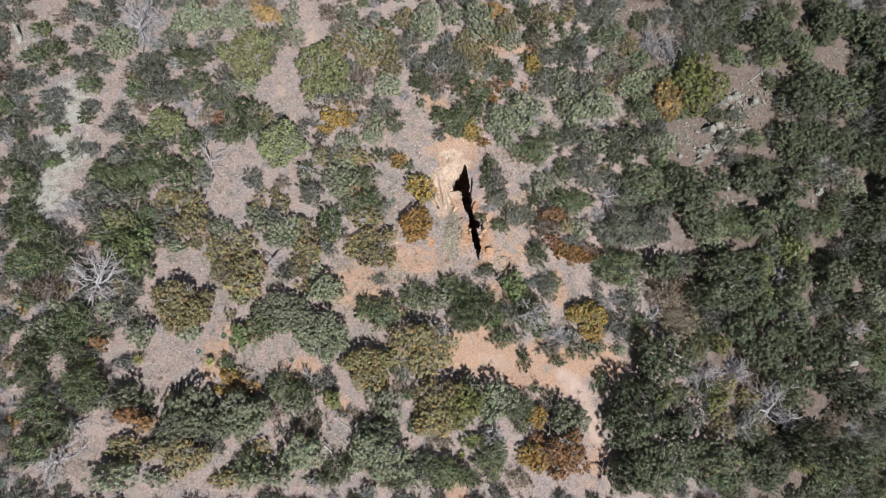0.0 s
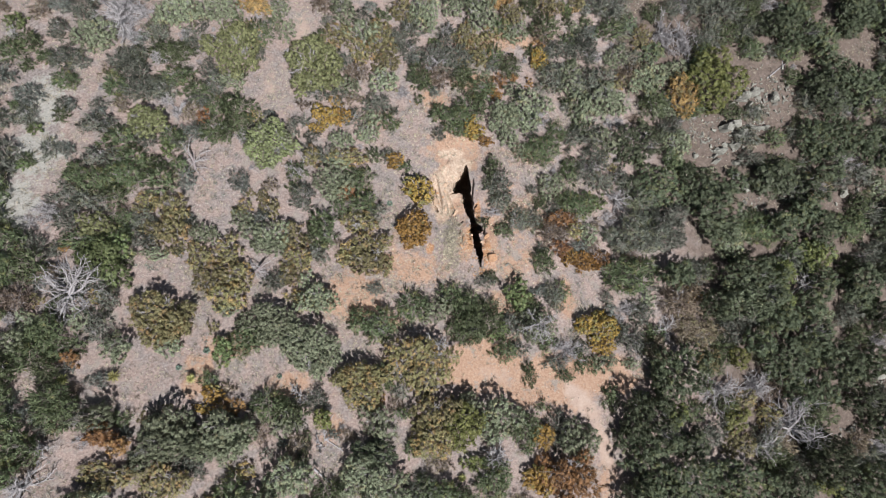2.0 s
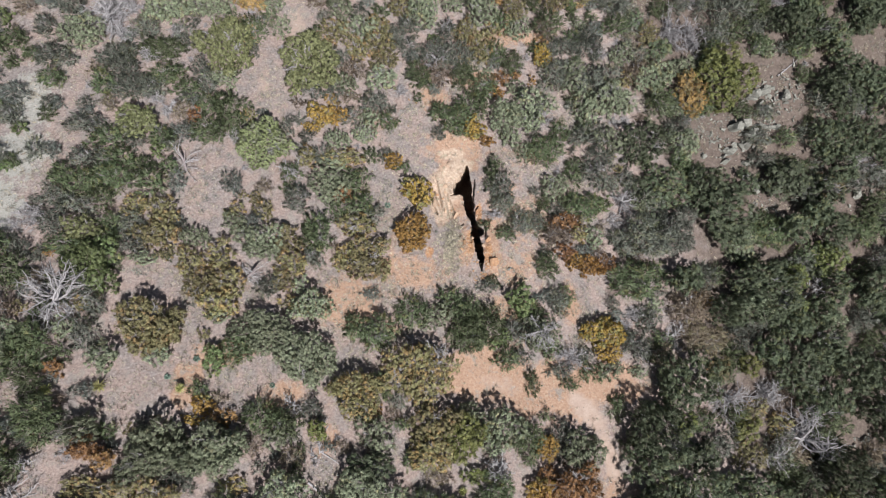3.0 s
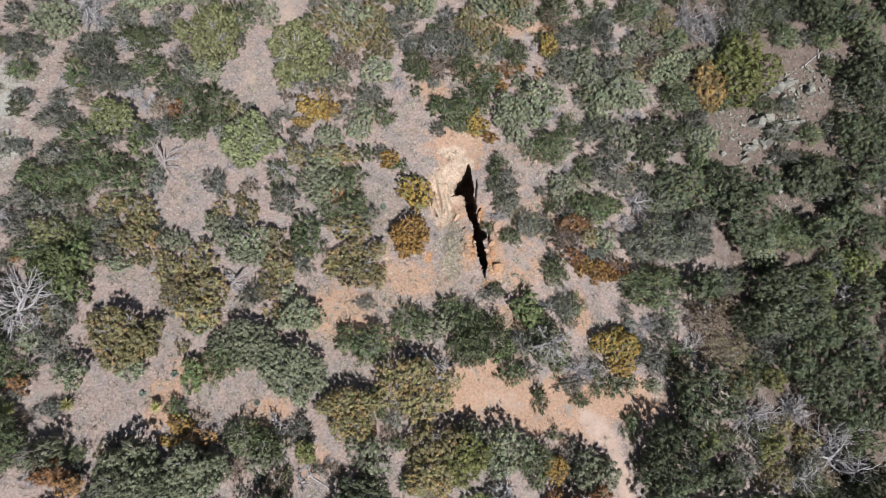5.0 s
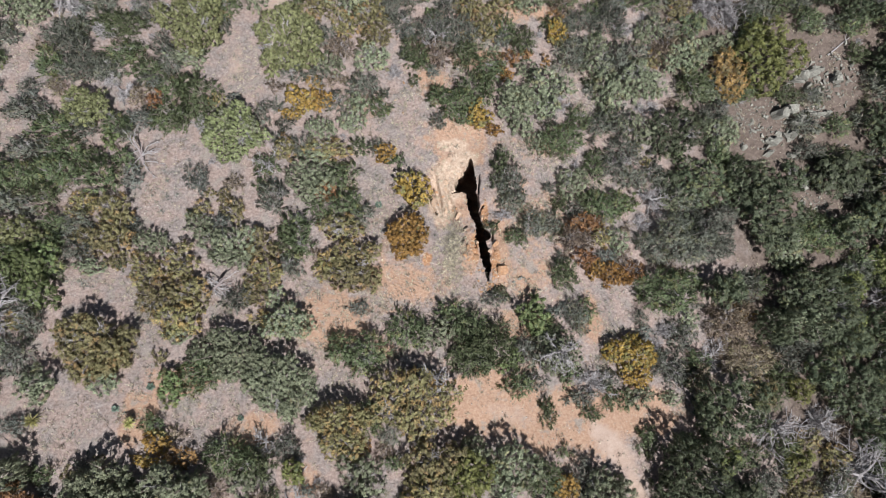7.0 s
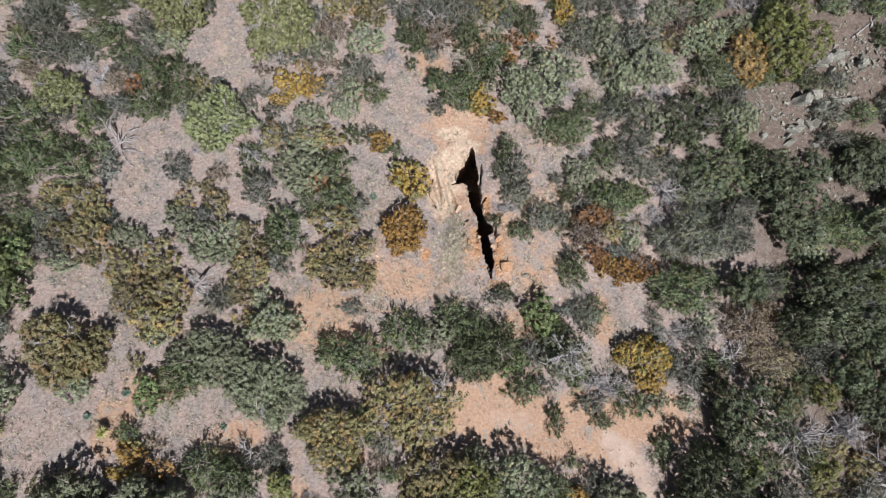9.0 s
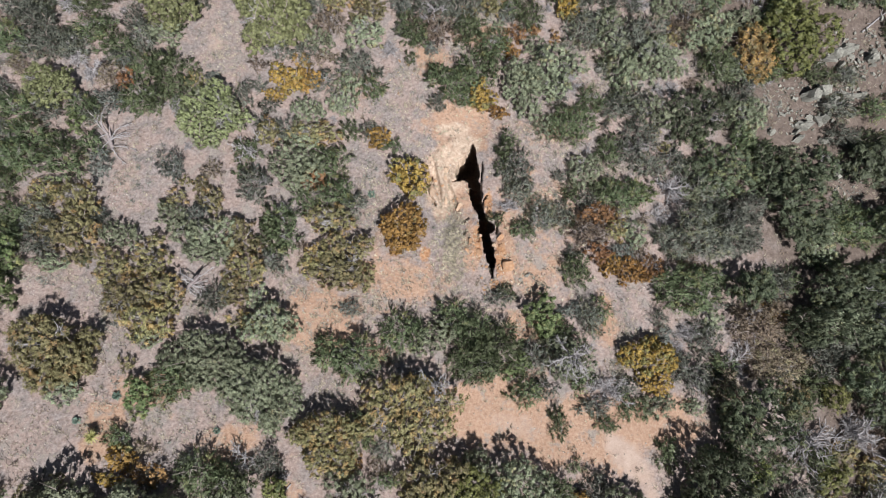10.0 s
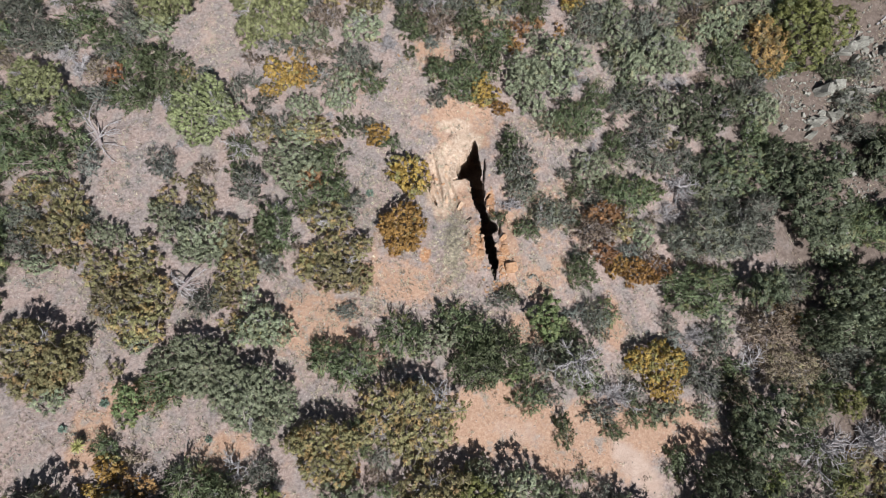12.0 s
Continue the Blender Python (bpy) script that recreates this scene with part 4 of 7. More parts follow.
grey_scrub(6.04, 1.71, 0.80, 0.73, 0.53)
golden_shrub(8.75, -0.75, 0.60, 0.66, 0.62)
dark_shrub(-4.33, -5.08, 1.65, 1.19, 1.05)
dark_shrub(-1.88, -3.94, 1.18, 0.95, 0.79)
grey_green_shrub(-0.44, -4.19, 1.02, 0.85, 0.84)
dark_shrub(0.53, -3.36, 1.03, 0.86, 0.71)
dark_shrub(1.51, -4.23, 1.20, 1.03, 0.83)
dark_shrub(2.80, -4.88, 1.37, 1.37, 1.03)
dark_shrub(1.49, -5.47, 1.29, 1.19, 0.93)
grey_scrub(4.64, -5.27, 0.86, 1.04, 0.66)
dark_shrub(3.93, -6.90, 0.95, 0.68, 0.60)
bright_shrub(3.97, -5.58, 0.48, 0.62, 0.49)
bright_shrub(3.30, -6.04, 0.34, 0.41, 0.35)
grey_scrub(4.84, -6.80, 0.86, 0.51, 0.46)
grey_green_shrub(6.24, -5.23, 1.32, 1.22, 1.40)
dark_shrub(5.81, -4.18, 0.98, 0.70, 0.62)
dark_shrub(6.88, -6.62, 0.69, 0.62, 0.49)
dead_shrub(8.12, -7.04, 1.32, 1.04, 0.90)
grey_scrub(7.43, -7.83, 1.03, 0.48, 0.49)
dark_shrub(8.09, -8.65, 0.62, 0.45, 0.40)
dark_shrub(5.61, -8.52, 0.44, 0.82, 0.45)
dark_shrub(6.40, -10.48, 0.44, 0.40, 0.35)
dark_shrub(11.18, -10.27, 0.56, 0.83, 0.51)
grey_scrub(10.25, 5.22, 0.94, 0.75, 0.59)
dark_shrub(9.72, 2.85, 1.30, 1.04, 0.87)
bright_shrub(10.95, 3.05, 0.67, 0.60, 0.57)
grey_scrub(11.33, 4.51, 0.94, 0.75, 0.59)
dead_shrub(12.58, 3.43, 0.68, 0.83, 0.56)
grey_scrub(13.21, 4.35, 0.76, 0.68, 0.50)
grey_green_shrub(13.84, 3.25, 1.13, 0.68, 0.79)
oak_tree(15.78, 4.14, 1.91, 1.60, 1.61)
oak_tree(18.27, 4.36, 1.54, 1.74, 1.67)
grey_scrub(13.57, 0.81, 2.31, 1.49, 1.40)
grey_scrub(16.04, 1.27, 1.89, 1.70, 1.40)
oak_tree(19.47, 2.52, 2.00, 2.62, 2.34)
scrub_oak(9.31, 1.09, 0.59, 0.81, 0.59)
grey_green_shrub(10.19, 0.81, 0.74, 0.74, 0.66)
golden_shrub(9.95, -1.17, 0.95, 0.73, 0.79)
dark_shrub(12.65, -2.10, 1.69, 1.39, 1.30)
oak_tree(16.27, -2.03, 1.34, 1.04, 2.34)
dead_shrub(14.21, -3.29, 0.44, 0.73, 0.43)
dead_shrub(12.63, -4.34, 0.91, 0.58, 0.54)
brown_shrub(16.82, -3.99, 1.67, 1.48, 1.20)
rust_shrub(17.84, -3.59, 0.75, 0.67, 0.64)
oak_tree(21.87, -3.04, 2.90, 2.37, 3.08)
yellow_oak(24.57, -2.51, 1.01, 1.55, 1.89)
oak_tree(19.09, -3.95, 1.31, 1.13, 2.49)
dark_shrub(23.82, 1.12, 1.56, 1.17, 1.01)
dark_shrub(21.87, 0.86, 1.00, 0.85, 0.69)
oak_tree(24.19, 4.80, 1.97, 1.38, 1.77)
oak_tree(27.37, 4.29, 1.67, 1.67, 1.89)
oak_tree(26.48, 2.40, 1.50, 1.11, 2.20)
oak_tree(27.92, 1.30, 1.27, 1.79, 2.49)
yellow_oak(27.56, -0.73, 1.34, 1.26, 1.56)
dead_shrub(27.01, -2.29, 0.78, 0.86, 0.62)
oak_tree(27.78, -2.89, 1.02, 1.49, 2.49)
grey_green_shrub(28.00, -5.10, 1.09, 0.62, 0.74)
grey_scrub(-20.65, -4.82, 1.07, 0.91, 0.69)
grey_green_shrub(-21.86, -4.38, 0.85, 0.67, 0.68)
grey_green_shrub(-19.09, -6.02, 0.97, 0.97, 1.30)
dark_shrub(-21.61, -5.88, 0.75, 0.66, 0.53)
rust_shrub(-21.68, -6.66, 0.53, 0.53, 0.48)
grey_green_shrub(-10.64, -4.97, 2.18, 1.34, 1.40)
dark_shrub(-12.20, -5.88, 1.10, 0.94, 0.76)
bright_shrub(-13.38, -6.46, 0.68, 0.93, 0.72)
grey_green_shrub(-8.02, -6.42, 2.04, 1.73, 1.72)
scrub_oak(-14.07, -5.02, 0.44, 0.44, 0.37)
sage_bush(-20.04, -7.90, 0.76, 0.47, 0.35)
dark_shrub(-13.91, -7.95, 0.61, 0.55, 0.43)
golden_shrub(-13.61, -8.81, 0.73, 0.60, 0.63)
rust_shrub(-12.58, -9.51, 0.90, 0.54, 0.63)
golden_shrub(-14.05, -9.64, 0.72, 0.30, 0.44)
brown_shrub(-12.77, -8.49, 0.49, 0.30, 0.35)
grey_green_shrub(-19.48, -9.65, 1.15, 0.75, 1.89)
rust_shrub(-18.93, -10.57, 1.00, 0.63, 1.60)
rust_shrub(-18.07, -11.17, 0.57, 0.57, 1.40)
grey_green_shrub(-15.63, -10.53, 1.69, 1.34, 1.81)
grey_green_shrub(-12.74, -10.71, 1.95, 1.36, 1.81)
grey_green_shrub(-14.19, -11.33, 1.45, 0.73, 1.89)
dark_shrub(-10.25, -9.62, 1.28, 0.92, 0.81)
dark_shrub(-9.12, -10.09, 1.07, 0.92, 0.74)
grey_green_shrub(-9.61, -10.90, 0.76, 0.61, 0.61)
grey_scrub(-10.97, -9.19, 0.55, 0.43, 0.35)
brown_shrub(-8.65, -12.01, 0.75, 0.66, 0.49)
yellow_oak(-7.27, -10.49, 0.62, 0.68, 0.90)
grey_scrub(-7.76, -9.40, 0.78, 0.75, 0.53)
grey_scrub(-20.96, -9.43, 0.63, 0.92, 0.53)
dead_shrub(-20.25, -10.96, 0.70, 0.51, 0.45)
scrub_oak(-1.49, -7.53, 2.49, 1.97, 1.77)
scrub_oak(-5.23, -8.62, 1.78, 1.59, 1.56)
dark_shrub(-3.74, -8.21, 0.65, 0.97, 0.59)
grey_green_shrub(-3.96, -10.82, 1.19, 1.10, 1.20)
brown_shrub(-5.71, -11.47, 0.62, 0.37, 0.35)
sage_bush(-6.57, -11.41, 0.43, 0.31, 0.35)
brown_shrub(-2.86, -9.86, 0.58, 0.45, 0.35)
dark_shrub(-2.55, -10.44, 0.64, 0.38, 0.37)
scrub_oak(-0.42, -10.61, 1.67, 1.35, 1.61)
yellow_oak(1.40, -11.28, 1.46, 1.36, 1.61)
scrub_oak(-0.56, -11.82, 1.43, 1.27, 1.61)
grey_green_shrub(1.58, -9.85, 0.72, 0.82, 1.50)
grey_green_shrub(3.25, -10.96, 1.58, 1.58, 1.77)
dark_shrub(5.20, -11.84, 0.99, 1.39, 0.88)
golden_shrub(6.33, -12.28, 0.83, 0.83, 0.79)
dark_shrub(-1.85, -12.54, 0.63, 0.56, 0.45)
oak_tree(-4.14, -12.35, 1.54, 0.68, 1.77)
grey_scrub(7.51, -12.03, 1.01, 1.17, 0.76)
grey_green_shrub(8.74, -12.56, 1.41, 1.41, 1.77)
golden_shrub(10.43, -5.48, 1.49, 1.00, 1.30)
golden_shrub(10.78, -6.83, 0.99, 0.71, 0.79)
dark_shrub(9.18, -7.86, 0.42, 0.77, 0.42)
dark_shrub(10.02, -8.03, 0.42, 0.49, 0.35)
grey_green_shrub(10.97, -7.97, 0.88, 0.63, 0.67)
grey_green_shrub(12.84, -8.06, 0.65, 0.42, 0.47)
grey_scrub(12.80, -6.42, 1.25, 0.90, 0.74)
dead_shrub(12.20, -5.16, 0.79, 0.65, 0.54)
grey_scrub(9.22, -7.03, 0.56, 0.70, 0.44)
brown_shrub(17.68, -6.08, 1.66, 0.88, 0.85)
dark_shrub(14.24, -6.97, 0.92, 0.63, 0.58)
oak_tree(16.14, -8.58, 2.46, 1.99, 2.77)
oak_tree(14.63, -8.94, 0.75, 0.75, 1.65)
yellow_oak(20.84, -7.84, 0.82, 0.74, 1.50)
dead_shrub(22.05, -9.83, 1.11, 1.11, 0.84)
oak_tree(13.63, -11.46, 2.31, 1.75, 3.08)
yellow_oak(15.73, -11.63, 0.71, 0.89, 1.56)
oak_tree(13.15, -13.16, 2.07, 1.24, 2.92)
oak_tree(16.39, -13.43, 1.41, 1.06, 2.06)
yellow_oak(20.30, -11.98, 1.02, 0.87, 1.20)
scrub_oak(23.06, -11.92, 0.93, 0.93, 0.79)
scrub_oak(20.40, -13.65, 1.26, 0.90, 0.91)
grey_scrub(18.19, -12.85, 1.22, 1.00, 0.77)
oak_tree(24.37, -8.37, 1.90, 1.71, 2.49)
oak_tree(26.50, -6.73, 1.74, 2.24, 2.71)
oak_tree(27.05, -10.22, 1.15, 1.38, 2.49)
dark_shrub(26.59, -12.45, 1.59, 1.74, 1.25)
brown_shrub(23.62, -14.36, 1.29, 0.81, 0.71)
dark_shrub(26.94, -14.66, 1.13, 0.98, 0.79)
scrub_oak(-18.34, -12.81, 1.87, 0.85, 0.85)
grey_green_shrub(-19.23, -13.81, 1.54, 0.80, 1.89)
scrub_oak(-15.43, -13.34, 1.45, 1.17, 0.98)
grey_green_shrub(-17.07, -14.33, 0.85, 0.47, 0.57)
dark_shrub(-12.13, -14.04, 1.26, 0.98, 0.83)
grey_green_shrub(-8.86, -13.27, 1.65, 1.29, 1.72)
grey_green_shrub(-10.72, -14.46, 1.61, 0.70, 1.56)
grey_green_shrub(-4.04, -13.78, 2.21, 1.55, 1.89)
grey_scrub(-1.52, -14.88, 1.11, 0.93, 0.71)
dark_shrub(-3.48, -15.49, 1.10, 0.51, 0.56)
dark_shrub(-0.36, -15.10, 1.49, 1.05, 0.94)
rust_shrub(7.97, -14.56, 2.37, 1.82, 1.70)
golden_shrub(6.09, -14.79, 1.01, 1.09, 1.00)
dark_shrub(3.08, -14.56, 1.15, 1.46, 0.97)
yellow_oak(1.82, -13.53, 0.77, 0.46, 0.59)
oak_tree(12.45, -15.93, 1.61, 1.37, 2.64)
oak_tree(15.04, -15.81, 2.95, 2.13, 3.08)
oak_tree(20.13, -16.09, 2.37, 1.94, 2.49)
oak_tree(23.96, -16.74, 1.73, 1.73, 2.49)
dead_shrub(-30.41, 15.01, 0.64, 0.51, 0.44)
dark_shrub(-30.34, 13.55, 1.05, 0.76, 0.71)
dark_shrub(-28.95, 14.27, 1.06, 0.76, 0.72)
grey_scrub(-25.82, 17.19, 1.09, 1.09, 0.76)
dead_shrub(-23.08, 16.87, 1.95, 1.52, 1.34)
dead_shrub(-21.51, 16.89, 1.09, 0.79, 0.72)
grey_green_shrub(-18.97, 16.92, 1.74, 1.30, 1.47)
dark_shrub(-27.54, 13.14, 0.76, 0.51, 0.49)
sage_bush(-30.32, 11.75, 1.25, 0.83, 0.54)
sage_bush(-28.03, 10.16, 0.90, 1.03, 0.51)
grey_scrub(-27.61, 8.52, 1.01, 0.73, 0.60)
grey_scrub(-29.91, 8.70, 0.65, 0.73, 0.48)
grey_green_shrub(-16.14, 17.15, 1.75, 1.09, 1.35)
rust_shrub(-13.36, 17.46, 1.06, 0.66, 0.65)
grey_green_shrub(-11.94, 17.35, 0.88, 0.88, 0.86)
brown_shrub(-8.83, 17.82, 0.80, 0.80, 0.54)
grey_green_shrub(-7.20, 17.14, 0.89, 1.15, 0.98)
scrub_oak(-2.92, 17.40, 0.89, 0.98, 0.91)
grey_green_shrub(-1.37, 17.11, 1.24, 1.51, 1.34)
grey_green_shrub(0.78, 17.74, 0.81, 0.90, 0.83)
grey_green_shrub(2.83, 17.44, 1.56, 1.34, 1.42)
rust_shrub(4.18, 18.35, 0.91, 0.63, 0.59)
scrub_oak(5.10, 17.12, 0.90, 1.12, 0.98)
dark_shrub(6.46, 17.93, 0.68, 0.91, 0.62)
scrub_oak(7.88, 17.98, 1.13, 0.91, 0.98)
bright_shrub(9.25, 17.81, 0.46, 0.55, 0.43)
grey_scrub(12.53, 17.79, 1.59, 1.14, 0.94)
scrub_oak(10.12, 18.23, 0.82, 0.68, 0.73)
dark_shrub(15.94, 17.58, 0.92, 0.69, 0.63)
grey_scrub(21.18, 18.00, 1.84, 1.38, 1.12)
dark_shrub(23.04, 18.21, 1.16, 1.48, 1.04)
oak_tree(26.61, 17.69, 1.20, 1.29, 1.76)
oak_tree(30.28, 12.64, 1.96, 1.70, 2.28)
oak_tree(32.65, 11.56, 1.96, 2.13, 2.48)
oak_tree(34.38, 17.31, 1.21, 1.73, 1.94)
bright_shrub(-27.01, 7.72, 0.48, 0.40, 0.38)
dark_shrub(-29.56, 7.37, 0.52, 0.60, 0.44)
grey_scrub(-28.45, 5.58, 1.41, 1.37, 0.97)
dark_shrub(-28.21, 3.55, 1.23, 1.07, 0.92)
bright_shrub(-27.23, 5.13, 0.47, 0.31, 0.35)
grey_scrub(-25.68, 6.28, 0.64, 0.72, 0.47)
dead_shrub(-24.78, 1.95, 1.22, 0.99, 0.86)
dead_shrub(-25.96, 1.47, 0.76, 0.53, 0.49)
dark_shrub(-27.85, 1.37, 0.83, 1.13, 0.77)
dark_shrub(-26.64, 0.28, 1.34, 0.93, 0.89)
grey_scrub(-25.27, 0.11, 0.98, 0.75, 0.60)
oak_tree(31.11, 8.08, 1.91, 1.53, 2.18)
dead_shrub(31.10, 6.33, 1.21, 0.93, 0.82)
oak_tree(33.53, 7.16, 1.54, 1.80, 2.14)
dark_shrub(30.76, 1.39, 1.56, 1.19, 1.09)
oak_tree(33.97, 1.39, 1.45, 1.54, 1.98)
dark_shrub(-26.87, -1.49, 1.17, 1.28, 0.97)
dark_shrub(-25.16, -1.32, 1.18, 1.11, 0.91)
brown_shrub(-25.50, -3.39, 1.30, 0.90, 0.73)
grey_green_shrub(-24.25, -4.57, 0.93, 0.79, 0.83)
dark_shrub(-23.04, -5.29, 1.06, 1.28, 1.21)
grey_green_shrub(-25.10, -5.66, 1.12, 0.77, 1.18)
dead_shrub(-25.48, -4.47, 0.64, 0.50, 0.44)
dark_shrub(-26.43, -3.89, 0.79, 0.64, 0.57)
rust_shrub(-26.60, -4.42, 0.43, 0.36, 0.35)
dark_shrub(-25.23, -7.08, 1.10, 0.90, 1.03)
dark_shrub(-24.06, -6.50, 0.91, 0.87, 0.92)
dark_shrub(-22.73, -7.17, 0.70, 0.87, 0.81)
dead_shrub(32.83, -7.06, 1.37, 1.01, 0.91)
oak_tree(30.94, -2.97, 1.66, 1.49, 2.65)
oak_tree(33.65, -1.69, 1.27, 1.43, 2.36)
oak_tree(32.82, -5.58, 1.50, 1.50, 2.56)
oak_tree(28.50, -8.36, 1.70, 1.46, 3.51)
oak_tree(31.60, -8.60, 1.48, 1.40, 2.48)
dark_shrub(-25.05, -8.36, 1.09, 0.85, 1.00)
dark_shrub(-21.87, -8.98, 1.43, 1.23, 1.38)
dark_shrub(-24.00, -10.04, 1.20, 1.00, 1.14)
dark_shrub(-22.90, -11.16, 1.13, 0.86, 1.03)
dead_shrub(-24.94, -9.99, 0.54, 0.54, 0.42)
dark_shrub(-23.72, -12.31, 1.04, 0.98, 1.05)
oak_tree(30.31, -11.06, 1.47, 1.22, 2.35)
oak_tree(26.80, -14.96, 1.80, 1.57, 3.70)
oak_tree(31.12, -16.67, 1.68, 1.60, 2.75)
oak_tree(32.13, -12.68, 1.63, 1.71, 2.78)
yellow_oak(27.01, -16.94, 1.03, 0.60, 1.51)
oak_tree(23.87, -5.34, 1.45, 1.07, 2.64)
oak_tree(22.22, -6.78, 1.28, 0.98, 2.38)
dark_shrub(19.07, -8.42, 0.95, 0.73, 0.63)
dark_shrub(19.36, -11.07, 1.24, 0.80, 0.75)
dark_shrub(17.23, -11.37, 1.00, 0.72, 0.64)
dark_shrub(18.84, -1.69, 0.90, 0.69, 0.59)
dark_shrub(21.43, -0.71, 1.15, 0.69, 0.67)
dark_shrub(25.76, -0.43, 1.25, 0.86, 0.78)
dark_shrub(23.95, -1.53, 1.00, 0.62, 0.59)
oak_tree(26.55, -4.13, 1.25, 1.01, 2.38)
dark_shrub(14.51, -1.45, 0.96, 0.59, 0.57)
oak_tree(24.77, 1.47, 1.18, 1.02, 2.38)
dark_shrub(23.00, 2.05, 0.93, 0.70, 0.61)
grey_scrub(26.18, 3.77, 1.19, 0.87, 0.71)
oak_tree(29.17, 6.02, 0.97, 1.37, 2.00)
oak_tree(25.06, -10.47, 1.13, 0.83, 2.38)
dark_shrub(0.53, -15.40, 1.56, 0.85, 0.86)
grey_green_shrub(-2.21, -15.52, 1.11, 0.49, 0.66)
dark_shrub(-6.62, -14.54, 1.02, 0.82, 0.68)
brown_shrub(-0.18, -13.48, 0.86, 0.43, 0.42)
grey_scrub(-5.11, -13.03, 0.56, 0.42, 0.34)
dark_shrub(-7.65, -15.08, 1.14, 0.47, 0.55)
scrub_oak(-13.31, -14.61, 1.11, 0.52, 0.65)
brown_shrub(5.12, -16.06, 0.94, 0.58, 0.52)
dark_shrub(1.61, -15.87, 1.06, 0.50, 0.55)
sage_bush(0.19, -11.52, 0.51, 0.29, 0.30)
brown_shrub(19.10, -6.25, 1.05, 0.63, 0.57)
sage_bush(18.16, -6.65, 0.76, 0.35, 0.30)
sage_bush(19.63, -5.67, 0.70, 0.32, 0.30)
brown_shrub(16.30, -5.56, 0.69, 0.48, 0.40)
yellow_oak(24.82, -3.96, 0.80, 0.73, 1.60)
grey_green_shrub(21.08, -3.83, 1.29, 1.00, 2.60)
grey_green_shrub(-15.97, -11.36, 1.79, 1.06, 1.80)
grey_green_shrub(-12.65, -11.42, 1.69, 1.15, 1.80)
grey_green_shrub(-11.74, -10.80, 1.02, 0.75, 1.60)
grey_scrub(-14.52, -12.50, 1.12, 0.60, 0.57)
scrub_oak(-11.66, -12.99, 0.87, 0.47, 0.54)
oak_tree(35.19, 16.83, 1.40, 2.10, 2.80)
oak_tree(35.36, 11.97, 1.31, 2.15, 3.00)
oak_tree(34.87, 7.54, 1.58, 1.68, 2.60)
# three oaks added just past the view's east edge to cast shade inward
oak_tree(37.42, 14.05, 1.88, 2.35, 3.40)
oak_tree(37.28, 8.54, 1.88, 2.35, 3.40)
oak_tree(37.36, 3.50, 1.87, 2.11, 3.20)
oak_tree(35.05, 2.12, 1.30, 1.67, 2.60)
oak_tree(31.51, 17.75, 1.58, 1.58, 2.20)
oak_tree(34.59, -1.53, 1.38, 1.57, 2.40)
# one more oak added beyond the view for its shadow
oak_tree(37.14, -2.44, 1.86, 2.10, 3.20)

# low scrub between them
dead_shrub(21.05, 14.96, 0.30, 0.40, 0.25)
brown_shrub(14.04, 9.25, 0.40, 0.41, 0.25)
grey_scrub(-9.56, 8.68, 0.42, 0.42, 0.25)
dark_shrub(-4.44, 16.87, 0.66, 0.68, 0.39)
grey_scrub(-8.46, 16.37, 0.41, 0.53, 0.29)
dead_shrub(-17.22, 13.00, 0.27, 0.28, 0.25)
dark_shrub(9.55, 13.60, 0.43, 0.34, 0.25)
dark_shrub(10.73, 16.83, 0.48, 0.54, 0.36)
dark_shrub(27.03, 9.71, 0.30, 0.30, 0.25)
brown_shrub(-23.34, 12.16, 0.46, 0.44, 0.27)
grey_scrub(-10.19, 8.72, 0.29, 0.28, 0.25)
grey_green_shrub(9.88, 16.13, 0.57, 0.53, 0.35)
dead_shrub(-16.48, 15.59, 0.27, 0.27, 0.25)
grey_scrub(-14.88, 10.43, 0.32, 0.25, 0.25)
dead_shrub(12.65, 15.00, 0.31, 0.41, 0.25)
grey_green_shrub(19.84, 5.48, 0.41, 0.41, 0.27)
grey_green_shrub(29.80, 17.89, 0.37, 0.29, 0.25)
grey_green_shrub(14.80, -2.36, 0.28, 0.34, 0.25)
grey_scrub(18.77, 17.20, 0.44, 0.42, 0.26)
dead_shrub(26.97, 13.82, 0.33, 0.32, 0.25)
dead_shrub(-11.22, 13.94, 0.32, 0.27, 0.25)
grey_scrub(14.98, -2.92, 0.34, 0.33, 0.25)
dead_shrub(13.04, 9.07, 0.62, 0.59, 0.38)
grey_scrub(13.36, 15.06, 0.48, 0.44, 0.27)
grey_scrub(-17.31, 15.98, 0.46, 0.44, 0.32)
dead_shrub(-5.75, 6.88, 0.28, 0.30, 0.25)
dead_shrub(-23.53, 10.91, 0.32, 0.38, 0.25)
dead_shrub(-17.08, 14.67, 0.57, 0.56, 0.32)
grey_green_shrub(3.10, 12.52, 0.35, 0.35, 0.25)
grey_scrub(-5.94, 17.02, 0.53, 0.57, 0.33)
dark_shrub(14.69, 9.24, 0.27, 0.34, 0.25)
dead_shrub(12.73, 6.21, 0.31, 0.31, 0.25)
grey_scrub(-3.43, 9.56, 0.27, 0.27, 0.25)
sage_bush(-5.35, 17.70, 0.42, 0.42, 0.25)
grey_scrub(25.10, 14.90, 0.67, 0.52, 0.36)
grey_green_shrub(-14.28, 10.93, 0.36, 0.29, 0.25)
dead_shrub(-12.93, 5.29, 0.32, 0.32, 0.25)
dead_shrub(5.96, 13.69, 0.32, 0.36, 0.25)
grey_scrub(9.01, 6.82, 0.25, 0.25, 0.25)
grey_scrub(12.66, 4.97, 0.68, 0.63, 0.54)
scrub_oak(11.69, 6.45, 0.43, 0.41, 0.40)
